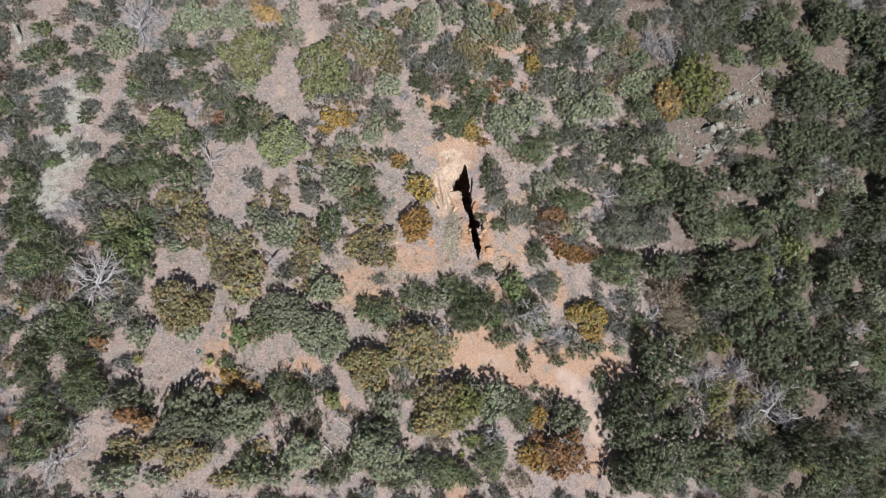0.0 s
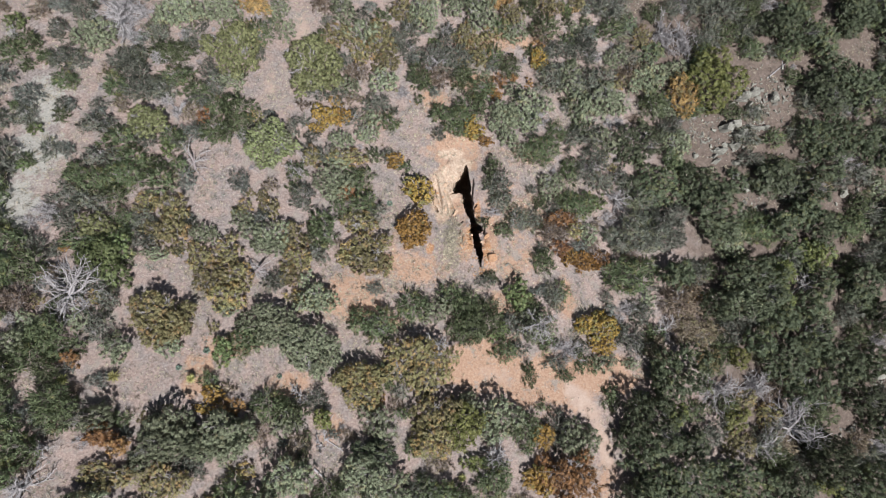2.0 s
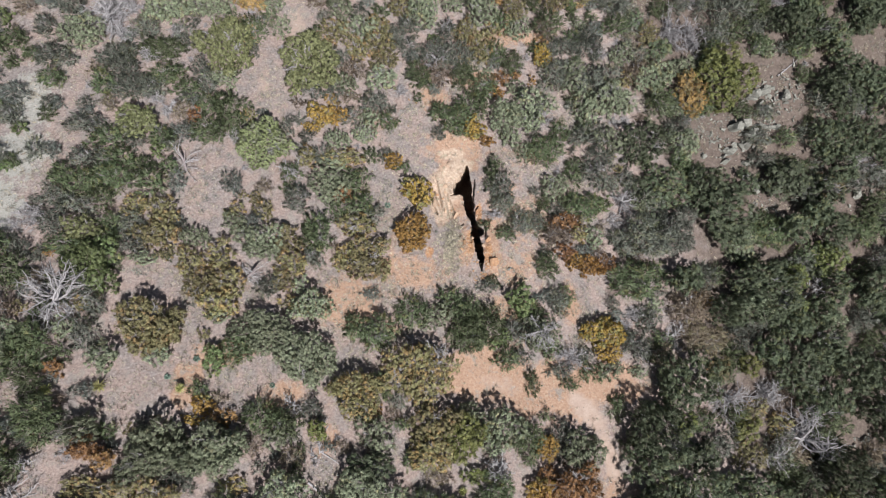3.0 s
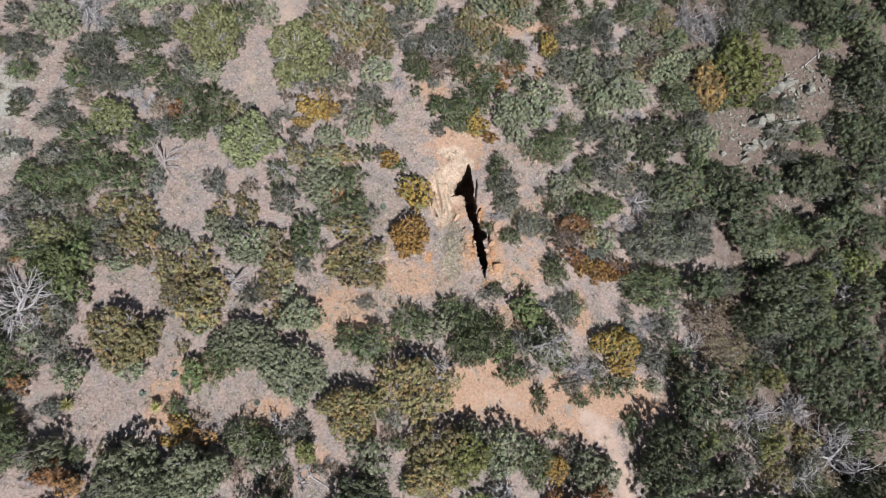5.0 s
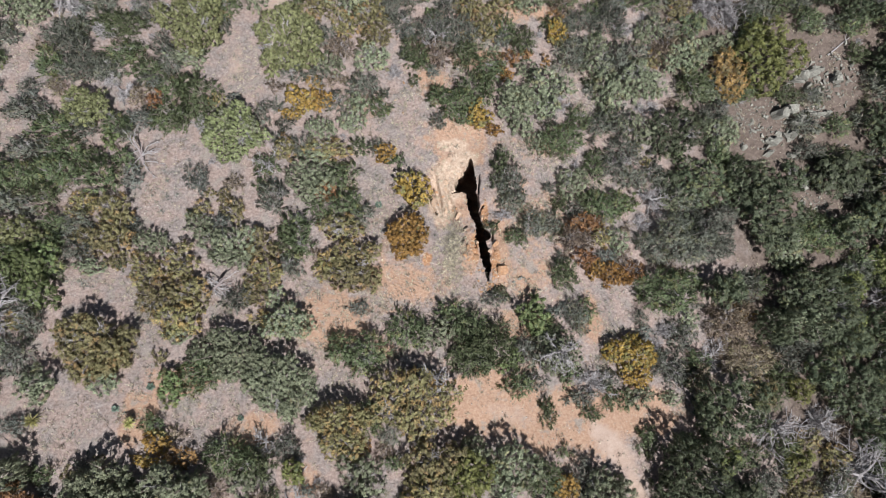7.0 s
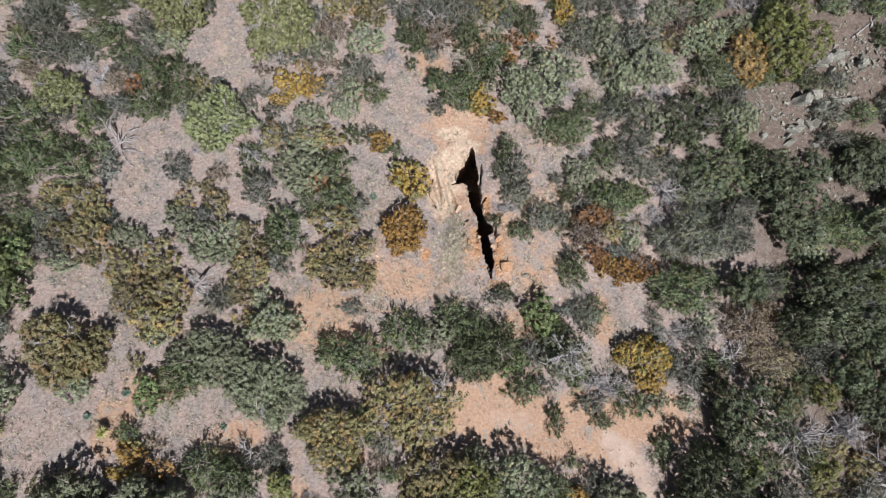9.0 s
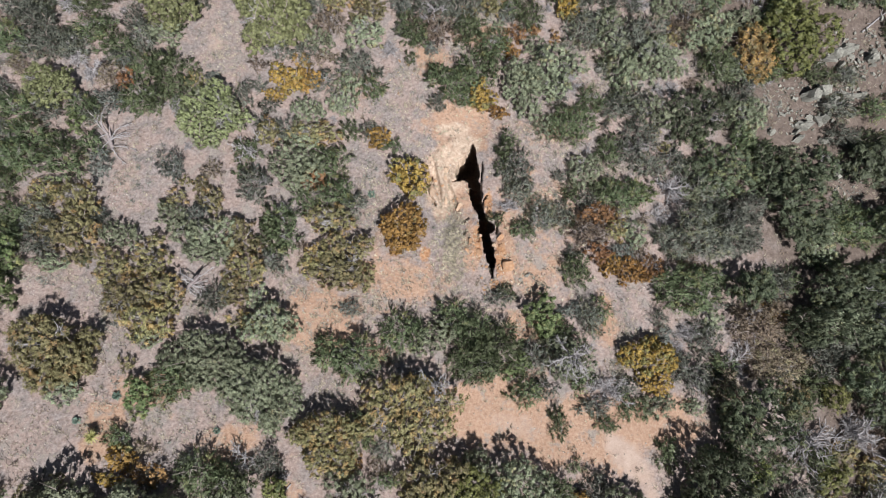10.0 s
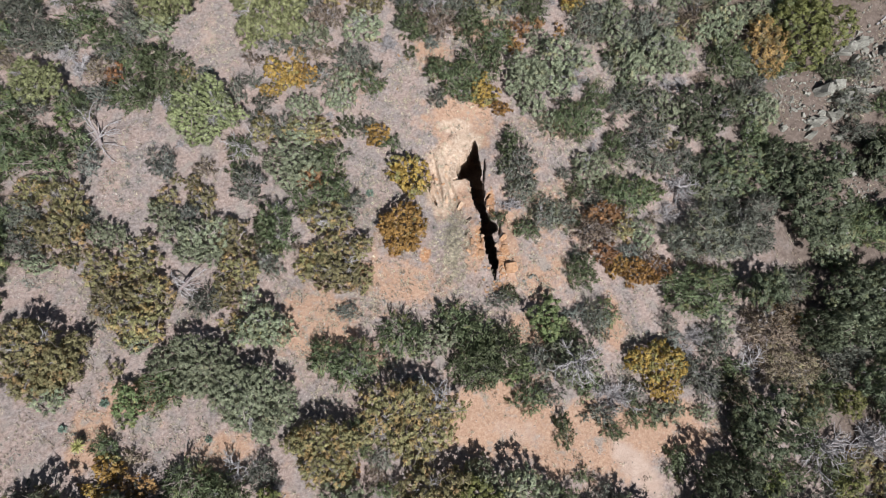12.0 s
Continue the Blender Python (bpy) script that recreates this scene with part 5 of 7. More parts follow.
oak_tree(28.71, 12.03, 1.03, 1.08, 1.12)
dark_shrub(19.85, -7.21, 1.06, 0.90, 0.77)
grey_green_shrub(14.35, -3.99, 0.71, 0.61, 0.55)
sage_bush(10.81, 15.69, 0.70, 0.68, 0.52)
dark_shrub(-16.77, -0.43, 0.29, 0.28, 0.26)
sage_bush(-2.15, 13.38, 0.50, 0.57, 0.50)
dead_shrub(-18.74, 7.84, 0.61, 0.51, 0.50)
brown_shrub(-21.46, -3.81, 0.26, 0.24, 0.23)
grey_scrub(12.12, -5.80, 0.53, 0.53, 0.51)
grey_scrub(14.57, 3.22, 1.05, 1.10, 0.87)
grey_scrub(23.05, -7.50, 1.04, 0.97, 0.85)
sage_bush(-9.57, -11.76, 0.32, 0.29, 0.23)
grey_scrub(-16.41, 1.26, 0.55, 0.54, 0.41)
grey_scrub(25.70, -15.34, 1.00, 1.13, 0.95)
dark_shrub(-19.71, -0.74, 0.60, 0.49, 0.43)
scrub_oak(0.98, 15.51, 0.42, 0.39, 0.33)
sage_bush(-21.72, -7.04, 0.33, 0.37, 0.29)
dark_shrub(14.07, 6.19, 0.70, 0.65, 0.58)
dark_shrub(-23.08, -1.86, 0.45, 0.58, 0.46)
sage_bush(-20.11, 1.05, 0.41, 0.35, 0.32)
dark_shrub(-17.52, 5.27, 0.68, 0.71, 0.53)
oak_tree(21.62, 4.81, 1.04, 0.96, 1.12)
grey_green_shrub(19.80, 1.41, 0.98, 0.90, 0.80)
dark_shrub(-18.95, -9.81, 0.27, 0.35, 0.27)
rust_shrub(-7.61, 10.19, 0.38, 0.46, 0.34)
grey_green_shrub(17.27, 13.08, 1.07, 0.89, 0.89)
grey_scrub(13.70, -4.68, 0.95, 0.89, 0.69)
oak_tree(29.68, 9.27, 0.96, 0.88, 1.12)
scrub_oak(-17.18, -10.05, 0.39, 0.46, 0.37)
dark_shrub(27.40, 16.21, 0.85, 0.70, 0.61)
dark_shrub(-8.24, -11.44, 0.30, 0.32, 0.27)
grey_scrub(27.85, 10.89, 0.96, 0.99, 0.79)
scrub_oak(21.02, -10.97, 1.12, 0.97, 0.94)
sage_bush(-18.04, -10.68, 0.36, 0.41, 0.36)
grey_scrub(-16.70, 8.00, 0.47, 0.47, 0.44)
dead_shrub(-6.17, -11.02, 0.32, 0.30, 0.28)
grey_scrub(-8.13, -11.97, 0.32, 0.29, 0.28)
scrub_oak(-13.70, 15.63, 0.77, 0.67, 0.59)
dark_shrub(-18.31, 11.54, 0.46, 0.42, 0.43)
dead_shrub(-2.91, 10.92, 0.58, 0.50, 0.50)
oak_tree(15.65, 14.51, 0.93, 0.86, 0.90)
grey_scrub(17.94, -1.97, 1.02, 1.05, 0.90)
oak_tree(16.33, 10.52, 0.75, 0.73, 0.87)
grey_scrub(-14.59, -11.22, 0.43, 0.43, 0.43)
dead_shrub(17.73, 10.06, 1.05, 1.07, 0.80)
scrub_oak(28.13, 4.51, 1.18, 1.20, 1.00)
grey_scrub(-9.05, 7.50, 0.55, 0.45, 0.44)
dead_shrub(3.47, 11.62, 0.59, 0.51, 0.49)
scrub_oak(1.51, 13.32, 0.44, 0.50, 0.38)
brown_shrub(14.57, -7.16, 0.93, 0.94, 0.79)
dark_shrub(-18.28, -9.92, 0.53, 0.57, 0.44)
dark_shrub(-13.63, 7.73, 0.52, 0.47, 0.39)
grey_scrub(-17.53, 6.68, 0.56, 0.50, 0.42)
grey_scrub(-2.59, -5.19, 0.32, 0.35, 0.32)
grey_scrub(26.60, 8.62, 0.60, 0.74, 0.59)
dark_shrub(19.55, 14.31, 0.83, 1.02, 0.81)
rust_shrub(-3.94, -9.53, 0.36, 0.35, 0.33)
brown_shrub(-21.04, -8.36, 0.44, 0.43, 0.32)
sage_bush(-7.06, 4.27, 0.51, 0.47, 0.42)
brown_shrub(-21.77, 9.54, 0.62, 0.52, 0.52)
dark_shrub(-21.18, 12.59, 0.38, 0.35, 0.33)
brown_shrub(-6.86, 0.08, 0.37, 0.29, 0.26)
dead_shrub(-22.77, 2.57, 0.27, 0.31, 0.26)
scrub_oak(-12.93, 8.88, 0.57, 0.46, 0.42)
dark_shrub(-8.84, 15.15, 0.41, 0.51, 0.40)
sage_bush(-25.09, 9.50, 0.46, 0.43, 0.42)
dark_shrub(-15.18, 7.62, 0.58, 0.59, 0.49)
dark_shrub(6.84, 1.38, 0.32, 0.35, 0.30)
grey_scrub(6.73, -0.27, 0.38, 0.47, 0.36)
dead_shrub(11.78, 1.83, 0.72, 0.66, 0.54)
dark_shrub(8.20, 3.52, 0.39, 0.46, 0.38)
sage_bush(9.54, -0.21, 0.64, 0.59, 0.46)
sage_bush(-1.16, -6.11, 0.46, 0.35, 0.33)
dead_shrub(-8.89, 3.49, 0.40, 0.41, 0.35)
grey_scrub(-12.05, -0.01, 0.31, 0.35, 0.30)
sage_bush(-17.65, 7.61, 0.35, 0.35, 0.34)
sage_bush(11.52, -4.46, 0.46, 0.42, 0.36)
grey_scrub(30.08, 10.81, 1.08, 1.10, 0.95)
dark_shrub(-22.20, -3.06, 0.25, 0.27, 0.25)
rust_shrub(-6.51, 3.60, 0.67, 0.65, 0.50)
dead_shrub(-18.41, 15.11, 0.58, 0.71, 0.53)
dark_shrub(17.76, 5.44, 0.81, 0.81, 0.70)
dead_shrub(-13.55, 16.73, 0.36, 0.37, 0.35)
dark_shrub(-10.07, 3.94, 0.38, 0.38, 0.34)
brown_shrub(24.07, -10.13, 1.07, 0.89, 0.77)
dead_shrub(0.25, 15.84, 0.68, 0.68, 0.61)
scrub_oak(-12.82, 3.47, 0.28, 0.32, 0.26)
dark_shrub(23.28, 15.01, 0.85, 0.95, 0.77)
dark_shrub(-12.18, 16.42, 0.54, 0.51, 0.42)
dark_shrub(-21.42, 13.45, 0.55, 0.64, 0.55)
brown_shrub(-10.77, -11.14, 0.59, 0.57, 0.46)
sage_bush(-16.62, 9.89, 0.44, 0.35, 0.33)
dead_shrub(-12.95, 2.14, 0.35, 0.35, 0.31)
brown_shrub(-11.50, 4.05, 0.50, 0.46, 0.36)
sage_bush(6.76, -3.09, 0.47, 0.39, 0.35)
brown_shrub(-4.40, -10.02, 0.33, 0.31, 0.29)
sage_bush(-11.93, 1.65, 0.58, 0.58, 0.50)
grey_scrub(-14.34, -11.93, 0.30, 0.22, 0.22)
grey_green_shrub(20.98, 0.40, 1.30, 1.24, 0.99)
scrub_oak(-16.06, -9.55, 0.33, 0.33, 0.29)
dark_shrub(-14.27, 11.94, 0.56, 0.53, 0.42)
oak_tree(13.64, -10.59, 0.73, 0.81, 0.84)
dark_shrub(-1.42, 11.74, 0.67, 0.64, 0.62)
grey_scrub(-20.36, 14.24, 0.50, 0.41, 0.37)
grey_scrub(20.42, -6.10, 1.02, 1.03, 0.85)
grey_scrub(-16.66, -9.75, 0.38, 0.46, 0.37)
dead_shrub(-1.12, -9.82, 0.46, 0.50, 0.43)
dead_shrub(13.36, -6.93, 0.72, 0.74, 0.58)
dark_shrub(-22.85, -3.34, 0.52, 0.43, 0.40)
grey_scrub(-17.77, 14.13, 0.61, 0.52, 0.49)
brown_shrub(13.85, 12.66, 0.93, 1.15, 0.90)
sage_bush(-12.28, 0.93, 0.40, 0.40, 0.33)
dark_shrub(18.90, 10.42, 0.62, 0.79, 0.61)
dark_shrub(9.13, 10.59, 0.55, 0.54, 0.41)
oak_tree(14.10, 16.66, 0.70, 0.76, 0.86)
grey_scrub(-2.70, -9.18, 0.55, 0.49, 0.39)
sage_bush(-24.65, 16.07, 0.53, 0.63, 0.53)
dark_shrub(-9.93, 5.16, 0.68, 0.68, 0.56)
scrub_oak(-21.29, -3.19, 0.60, 0.46, 0.43)
dead_shrub(7.01, 9.15, 0.83, 0.84, 0.65)
grey_scrub(25.44, -1.13, 1.09, 0.91, 0.84)
grey_scrub(22.62, -13.53, 1.24, 1.06, 0.95)
brown_shrub(5.02, -5.07, 0.53, 0.44, 0.41)
grey_scrub(-19.99, 0.08, 0.46, 0.41, 0.36)
scrub_oak(18.70, -8.04, 0.95, 0.85, 0.82)
sage_bush(-21.46, 14.47, 0.41, 0.43, 0.40)
grey_scrub(10.93, 13.75, 0.44, 0.38, 0.35)
grey_scrub(-10.45, 7.90, 0.55, 0.66, 0.51)
dark_shrub(9.44, 16.89, 0.54, 0.49, 0.39)
grey_scrub(23.38, -5.26, 1.02, 0.91, 0.77)
grey_scrub(-16.43, 12.28, 0.74, 0.68, 0.54)
dark_shrub(-14.79, 16.46, 0.57, 0.48, 0.42)
dead_shrub(7.89, 5.37, 0.36, 0.45, 0.33)
oak_tree(14.72, 1.82, 0.76, 0.81, 0.94)
dark_shrub(-22.29, -2.25, 0.53, 0.52, 0.41)
grey_scrub(-19.88, 6.93, 0.66, 0.62, 0.59)
dead_shrub(-8.70, -12.07, 0.44, 0.49, 0.43)
grey_scrub(-10.34, -12.27, 0.42, 0.36, 0.35)
oak_tree(26.81, -1.31, 1.06, 0.83, 1.09)
grey_scrub(-26.14, 13.48, 0.67, 0.63, 0.50)
sage_bush(-9.33, 3.96, 0.43, 0.34, 0.32)
grey_scrub(16.55, 8.56, 1.01, 0.92, 0.76)
brown_shrub(-4.30, -11.97, 0.28, 0.31, 0.26)
brown_shrub(-16.93, 1.97, 0.38, 0.38, 0.33)
brown_shrub(-22.53, -4.36, 0.26, 0.29, 0.26)
oak_tree(13.71, 4.23, 0.75, 0.65, 0.77)
grey_scrub(-2.20, 12.31, 0.45, 0.38, 0.38)
dead_shrub(-0.65, -8.97, 0.58, 0.48, 0.43)
grey_scrub(-3.93, 6.27, 0.52, 0.48, 0.42)
brown_shrub(13.33, -0.73, 0.80, 0.58, 0.58)
dead_shrub(-20.80, -10.01, 0.47, 0.41, 0.38)
grey_scrub(11.31, -3.65, 0.47, 0.50, 0.43)
rust_shrub(10.96, -0.93, 0.78, 0.63, 0.59)
dead_shrub(-7.83, 1.96, 0.55, 0.52, 0.43)
grey_scrub(6.42, 8.12, 0.41, 0.48, 0.36)
grey_scrub(-8.74, -10.56, 0.41, 0.47, 0.37)
grey_scrub(-9.40, 6.63, 0.38, 0.40, 0.32)
scrub_oak(12.32, 5.65, 0.41, 0.35, 0.33)
brown_shrub(10.34, -0.05, 0.54, 0.60, 0.46)
dark_shrub(14.64, -5.94, 0.77, 0.63, 0.57)
dead_shrub(-22.00, -7.47, 0.35, 0.28, 0.26)
scrub_oak(-13.34, 14.37, 0.51, 0.46, 0.40)
dead_shrub(12.11, 9.01, 0.50, 0.55, 0.45)
dark_shrub(10.01, 8.38, 0.68, 0.70, 0.54)
grey_scrub(-12.48, -9.71, 0.32, 0.35, 0.26)
dark_shrub(16.64, 6.15, 0.75, 0.73, 0.69)
dark_shrub(-14.73, -10.30, 0.38, 0.29, 0.27)
brown_shrub(7.25, 15.68, 0.81, 0.89, 0.68)
dark_shrub(23.27, -15.07, 1.24, 1.17, 0.95)
grey_scrub(-13.12, 13.59, 0.54, 0.51, 0.50)
dead_shrub(-7.04, -10.08, 0.35, 0.35, 0.30)
dead_shrub(-1.90, -5.65, 0.58, 0.49, 0.41)
dark_shrub(1.24, 12.01, 0.80, 0.78, 0.59)
brown_shrub(10.88, 1.52, 0.36, 0.37, 0.34)
dead_shrub(1.89, 16.14, 0.56, 0.44, 0.42)
sage_bush(3.62, 13.18, 0.55, 0.50, 0.40)
grey_scrub(7.72, 14.42, 0.67, 0.57, 0.48)
brown_shrub(-15.71, -10.26, 0.32, 0.26, 0.26)
scrub_oak(-11.91, 3.20, 0.47, 0.56, 0.43)
grey_scrub(21.56, -5.39, 0.96, 0.82, 0.77)
dark_shrub(34.31, -9.36, 0.96, 0.76, 0.75)
dead_shrub(32.13, -14.74, 1.31, 1.06, 0.99)
dead_shrub(38.05, 15.39, 0.95, 1.12, 0.94)
dead_shrub(2.81, 20.55, 0.54, 0.43, 0.40)
grey_scrub(-31.17, 5.33, 0.72, 0.72, 0.59)
brown_shrub(-1.43, 19.58, 0.74, 0.72, 0.59)
dead_shrub(35.07, 15.68, 0.83, 0.78, 0.72)
dead_shrub(-26.15, -10.17, 0.50, 0.44, 0.40)
sage_bush(-25.78, -11.30, 0.62, 0.60, 0.56)
dark_shrub(30.75, 20.54, 1.04, 1.03, 0.99)
dead_shrub(19.47, -18.11, 0.64, 0.68, 0.53)
dead_shrub(18.24, 18.34, 0.90, 0.92, 0.75)
dead_shrub(37.43, 21.22, 1.10, 1.02, 1.01)
dead_shrub(8.33, 19.69, 0.79, 0.77, 0.72)
sage_bush(11.10, 18.94, 0.53, 0.60, 0.48)
dark_shrub(33.00, -19.49, 0.91, 0.99, 0.82)
grey_scrub(28.73, 16.03, 0.85, 0.79, 0.76)
dark_shrub(-22.71, -9.85, 0.40, 0.36, 0.30)
dead_shrub(-17.57, -11.97, 0.43, 0.49, 0.39)
brown_shrub(-22.01, 20.43, 0.48, 0.57, 0.48)
oak_tree(36.13, 5.31, 0.95, 1.15, 1.25)
dead_shrub(-9.31, -16.31, 0.55, 0.53, 0.51)
grey_scrub(-26.01, 19.60, 0.71, 0.61, 0.52)
dead_shrub(-16.74, -15.82, 0.54, 0.55, 0.53)
sage_bush(-4.90, -16.36, 0.63, 0.77, 0.60)
grey_scrub(34.33, 9.23, 1.41, 1.07, 1.05)
dark_shrub(15.57, 20.81, 1.39, 1.36, 1.07)
dark_shrub(-24.96, -12.19, 0.35, 0.33, 0.30)
sage_bush(17.01, -18.02, 0.59, 0.59, 0.48)
grey_scrub(24.94, 16.89, 0.83, 0.85, 0.68)
grey_scrub(32.11, -0.89, 1.26, 1.22, 1.05)
dark_shrub(37.35, 6.41, 1.10, 0.89, 0.88)
dead_shrub(33.91, 19.67, 1.17, 1.45, 1.09)
sage_bush(-24.27, -8.92, 0.46, 0.42, 0.41)
dark_shrub(-10.01, 19.90, 0.88, 0.85, 0.78)
sage_bush(10.83, 17.85, 0.42, 0.47, 0.40)
dark_shrub(32.77, 17.80, 1.25, 0.97, 0.96)
sage_bush(-11.69, 19.37, 0.62, 0.61, 0.49)
grey_scrub(-33.45, 17.06, 0.48, 0.54, 0.48)
dark_shrub(28.78, -18.64, 1.11, 1.08, 0.82)
grey_green_shrub(35.31, -4.69, 1.16, 1.42, 1.07)
dark_shrub(1.37, -17.51, 0.40, 0.43, 0.33)
dead_shrub(36.34, 8.13, 0.77, 0.86, 0.76)
oak_tree(36.39, -15.87, 0.84, 0.87, 0.96)
dead_shrub(35.41, 10.57, 1.37, 1.34, 1.03)
grey_scrub(-31.03, 11.09, 0.74, 0.80, 0.67)
grey_scrub(36.30, 11.65, 1.22, 1.15, 1.16)
oak_tree(16.84, 20.22, 0.93, 0.90, 1.20)
dead_shrub(-29.91, 2.08, 0.47, 0.42, 0.41)
sage_bush(7.08, 19.93, 0.43, 0.45, 0.42)
dark_shrub(20.56, -18.05, 0.83, 1.11, 0.84)
dead_shrub(32.90, 20.90, 0.97, 1.12, 0.97)
oak_tree(37.61, 17.03, 0.91, 1.08, 1.18)
dead_shrub(-28.35, -3.60, 0.75, 0.61, 0.59)
oak_tree(35.69, -19.34, 1.01, 1.07, 1.24)
grey_scrub(3.83, 19.30, 0.48, 0.44, 0.41)
dead_shrub(35.38, 20.79, 1.12, 1.47, 1.14)
sage_bush(-31.74, 8.31, 0.57, 0.57, 0.55)
sage_bush(-24.45, -2.40, 0.35, 0.36, 0.31)
dead_shrub(24.88, 18.61, 1.18, 1.05, 1.00)
grey_scrub(36.07, 19.77, 1.00, 0.85, 0.80)
brown_shrub(-17.98, 19.04, 0.70, 0.89, 0.67)
dark_shrub(-28.40, 18.19, 0.48, 0.43, 0.39)
grey_scrub(36.74, -6.02, 1.52, 1.48, 1.13)
dark_shrub(-24.09, -14.02, 0.33, 0.30, 0.30)
grey_scrub(36.45, 4.04, 1.00, 1.24, 0.97)
grey_scrub(-25.06, -13.00, 0.50, 0.40, 0.40)
grey_scrub(-9.01, 20.03, 0.59, 0.52, 0.50)
dead_shrub(-6.78, 19.87, 0.46, 0.51, 0.43)
grey_scrub(3.74, -17.24, 0.76, 0.84, 0.64)
scrub_oak(16.11, -18.96, 0.45, 0.45, 0.33)
grey_scrub(-4.69, 19.51, 0.78, 0.90, 0.72)
grey_scrub(34.82, -12.78, 1.01, 1.01, 0.79)
grey_scrub(-24.37, -12.95, 0.42, 0.39, 0.35)
dead_shrub(-19.87, 20.30, 0.51, 0.51, 0.50)
dark_shrub(28.48, 21.11, 0.89, 0.86, 0.70)
grey_green_shrub(37.71, 9.43, 1.15, 1.11, 0.90)
grey_scrub(22.86, 15.98, 0.88, 0.70, 0.69)
dark_shrub(-14.75, 19.77, 0.85, 0.66, 0.66)
grey_scrub(-23.31, -14.65, 0.69, 0.56, 0.54)
dark_shrub(-28.76, 12.59, 0.59, 0.61, 0.50)
sage_bush(-27.81, -5.14, 0.66, 0.56, 0.50)
dark_shrub(35.26, -16.92, 1.22, 1.06, 0.98)
grey_scrub(18.04, 21.18, 0.93, 1.06, 0.87)
grey_scrub(30.73, -19.46, 1.04, 1.06, 0.93)
dead_shrub(-12.84, 18.97, 0.73, 0.65, 0.64)
grey_scrub(-34.82, 20.24, 0.58, 0.55, 0.48)
grey_scrub(19.44, 18.62, 1.31, 1.05, 1.01)
grey_green_shrub(33.65, 4.43, 0.99, 1.00, 0.99)
sage_bush(-31.85, 19.40, 1.03, 0.95, 0.76)
sage_bush(-21.44, 18.31, 0.53, 0.49, 0.42)
grey_scrub(-33.13, 13.67, 0.76, 0.79, 0.70)
oak_tree(35.63, 2.92, 1.02, 0.85, 1.16)
dark_shrub(-26.76, -5.56, 0.71, 0.65, 0.55)
grey_scrub(30.13, 5.02, 0.87, 0.90, 0.85)
dead_shrub(-28.75, -1.32, 0.68, 0.67, 0.60)
sage_bush(-27.53, 17.42, 0.69, 0.75, 0.62)
grey_scrub(-26.92, -2.66, 0.53, 0.54, 0.53)
dark_shrub(-27.13, 1.20, 0.52, 0.50, 0.44)
dark_shrub(15.34, -19.03, 0.80, 0.76, 0.60)
dark_shrub(34.86, 13.32, 1.25, 1.12, 1.01)
grey_scrub(17.32, 18.03, 0.72, 0.82, 0.65)
grey_scrub(35.10, -15.25, 1.19, 1.19, 0.91)
grey_scrub(23.28, 16.81, 0.87, 0.76, 0.67)
grey_scrub(5.10, -17.71, 0.44, 0.44, 0.39)
grey_green_shrub(36.02, -2.41, 1.01, 0.85, 0.76)
dark_shrub(-11.74, 20.17, 0.42, 0.51, 0.38)
sage_bush(2.00, 18.96, 0.80, 0.79, 0.59)
grey_scrub(-3.59, 20.30, 0.57, 0.55, 0.41)
grey_scrub(23.94, 19.45, 1.06, 1.29, 1.03)
scrub_oak(-20.26, -15.48, 0.57, 0.49, 0.41)
grey_scrub(30.25, -4.99, 1.36, 1.01, 1.00)
brown_shrub(-23.96, -1.69, 0.65, 0.66, 0.54)
grey_scrub(18.82, 19.78, 0.80, 0.70, 0.70)
brown_shrub(30.22, -14.64, 1.16, 0.97, 0.85)
grey_scrub(36.52, 15.51, 1.48, 1.15, 1.06)
dead_shrub(-26.54, -10.46, 0.47, 0.42, 0.42)
dark_shrub(4.47, 20.91, 0.84, 0.77, 0.60)
dead_shrub(-3.05, 20.65, 0.40, 0.49, 0.38)
grey_scrub(-21.90, -14.67, 0.42, 0.34, 0.30)
dark_shrub(-31.08, 9.57, 0.64, 0.69, 0.62)
brown_shrub(18.72, -19.12, 0.94, 0.74, 0.69)
grey_scrub(-3.47, 19.41, 0.46, 0.41, 0.39)
oak_tree(26.38, -19.45, 0.83, 0.66, 1.17)
dead_shrub(-24.58, -13.87, 0.51, 0.56, 0.41)
sage_bush(-24.37, -14.75, 0.47, 0.56, 0.46)
dead_shrub(36.85, 18.09, 1.14, 1.03, 0.96)
brown_shrub(-22.20, -15.32, 0.55, 0.68, 0.54)
grey_scrub(-32.01, 9.36, 0.72, 0.59, 0.57)
dark_shrub(-28.37, 0.47, 0.64, 0.58, 0.53)
brown_shrub(-30.15, 3.54, 0.61, 0.48, 0.45)
oak_tree(35.60, -14.13, 0.66, 0.69, 0.87)
dark_shrub(-31.25, 20.16, 0.60, 0.54, 0.44)
sage_bush(2.19, -17.57, 0.76, 0.73, 0.61)
rust_shrub(-12.88, 20.13, 0.69, 0.69, 0.62)
dead_shrub(-12.41, -15.97, 0.34, 0.38, 0.33)
grey_scrub(12.55, 19.37, 0.52, 0.57, 0.49)
sage_bush(-30.35, 9.77, 0.65, 0.68, 0.52)
dark_shrub(37.29, 13.57, 0.82, 0.85, 0.67)
brown_shrub(36.03, -21.26, 0.78, 0.78, 0.70)
dark_shrub(33.80, -17.55, 0.90, 1.07, 0.91)
grey_scrub(-32.55, 18.32, 0.65, 0.65, 0.50)
dark_shrub(-28.80, 2.19, 0.49, 0.55, 0.43)
sage_bush(-2.44, 19.81, 0.55, 0.56, 0.54)
oak_tree(29.37, -17.46, 1.07, 0.96, 1.19)
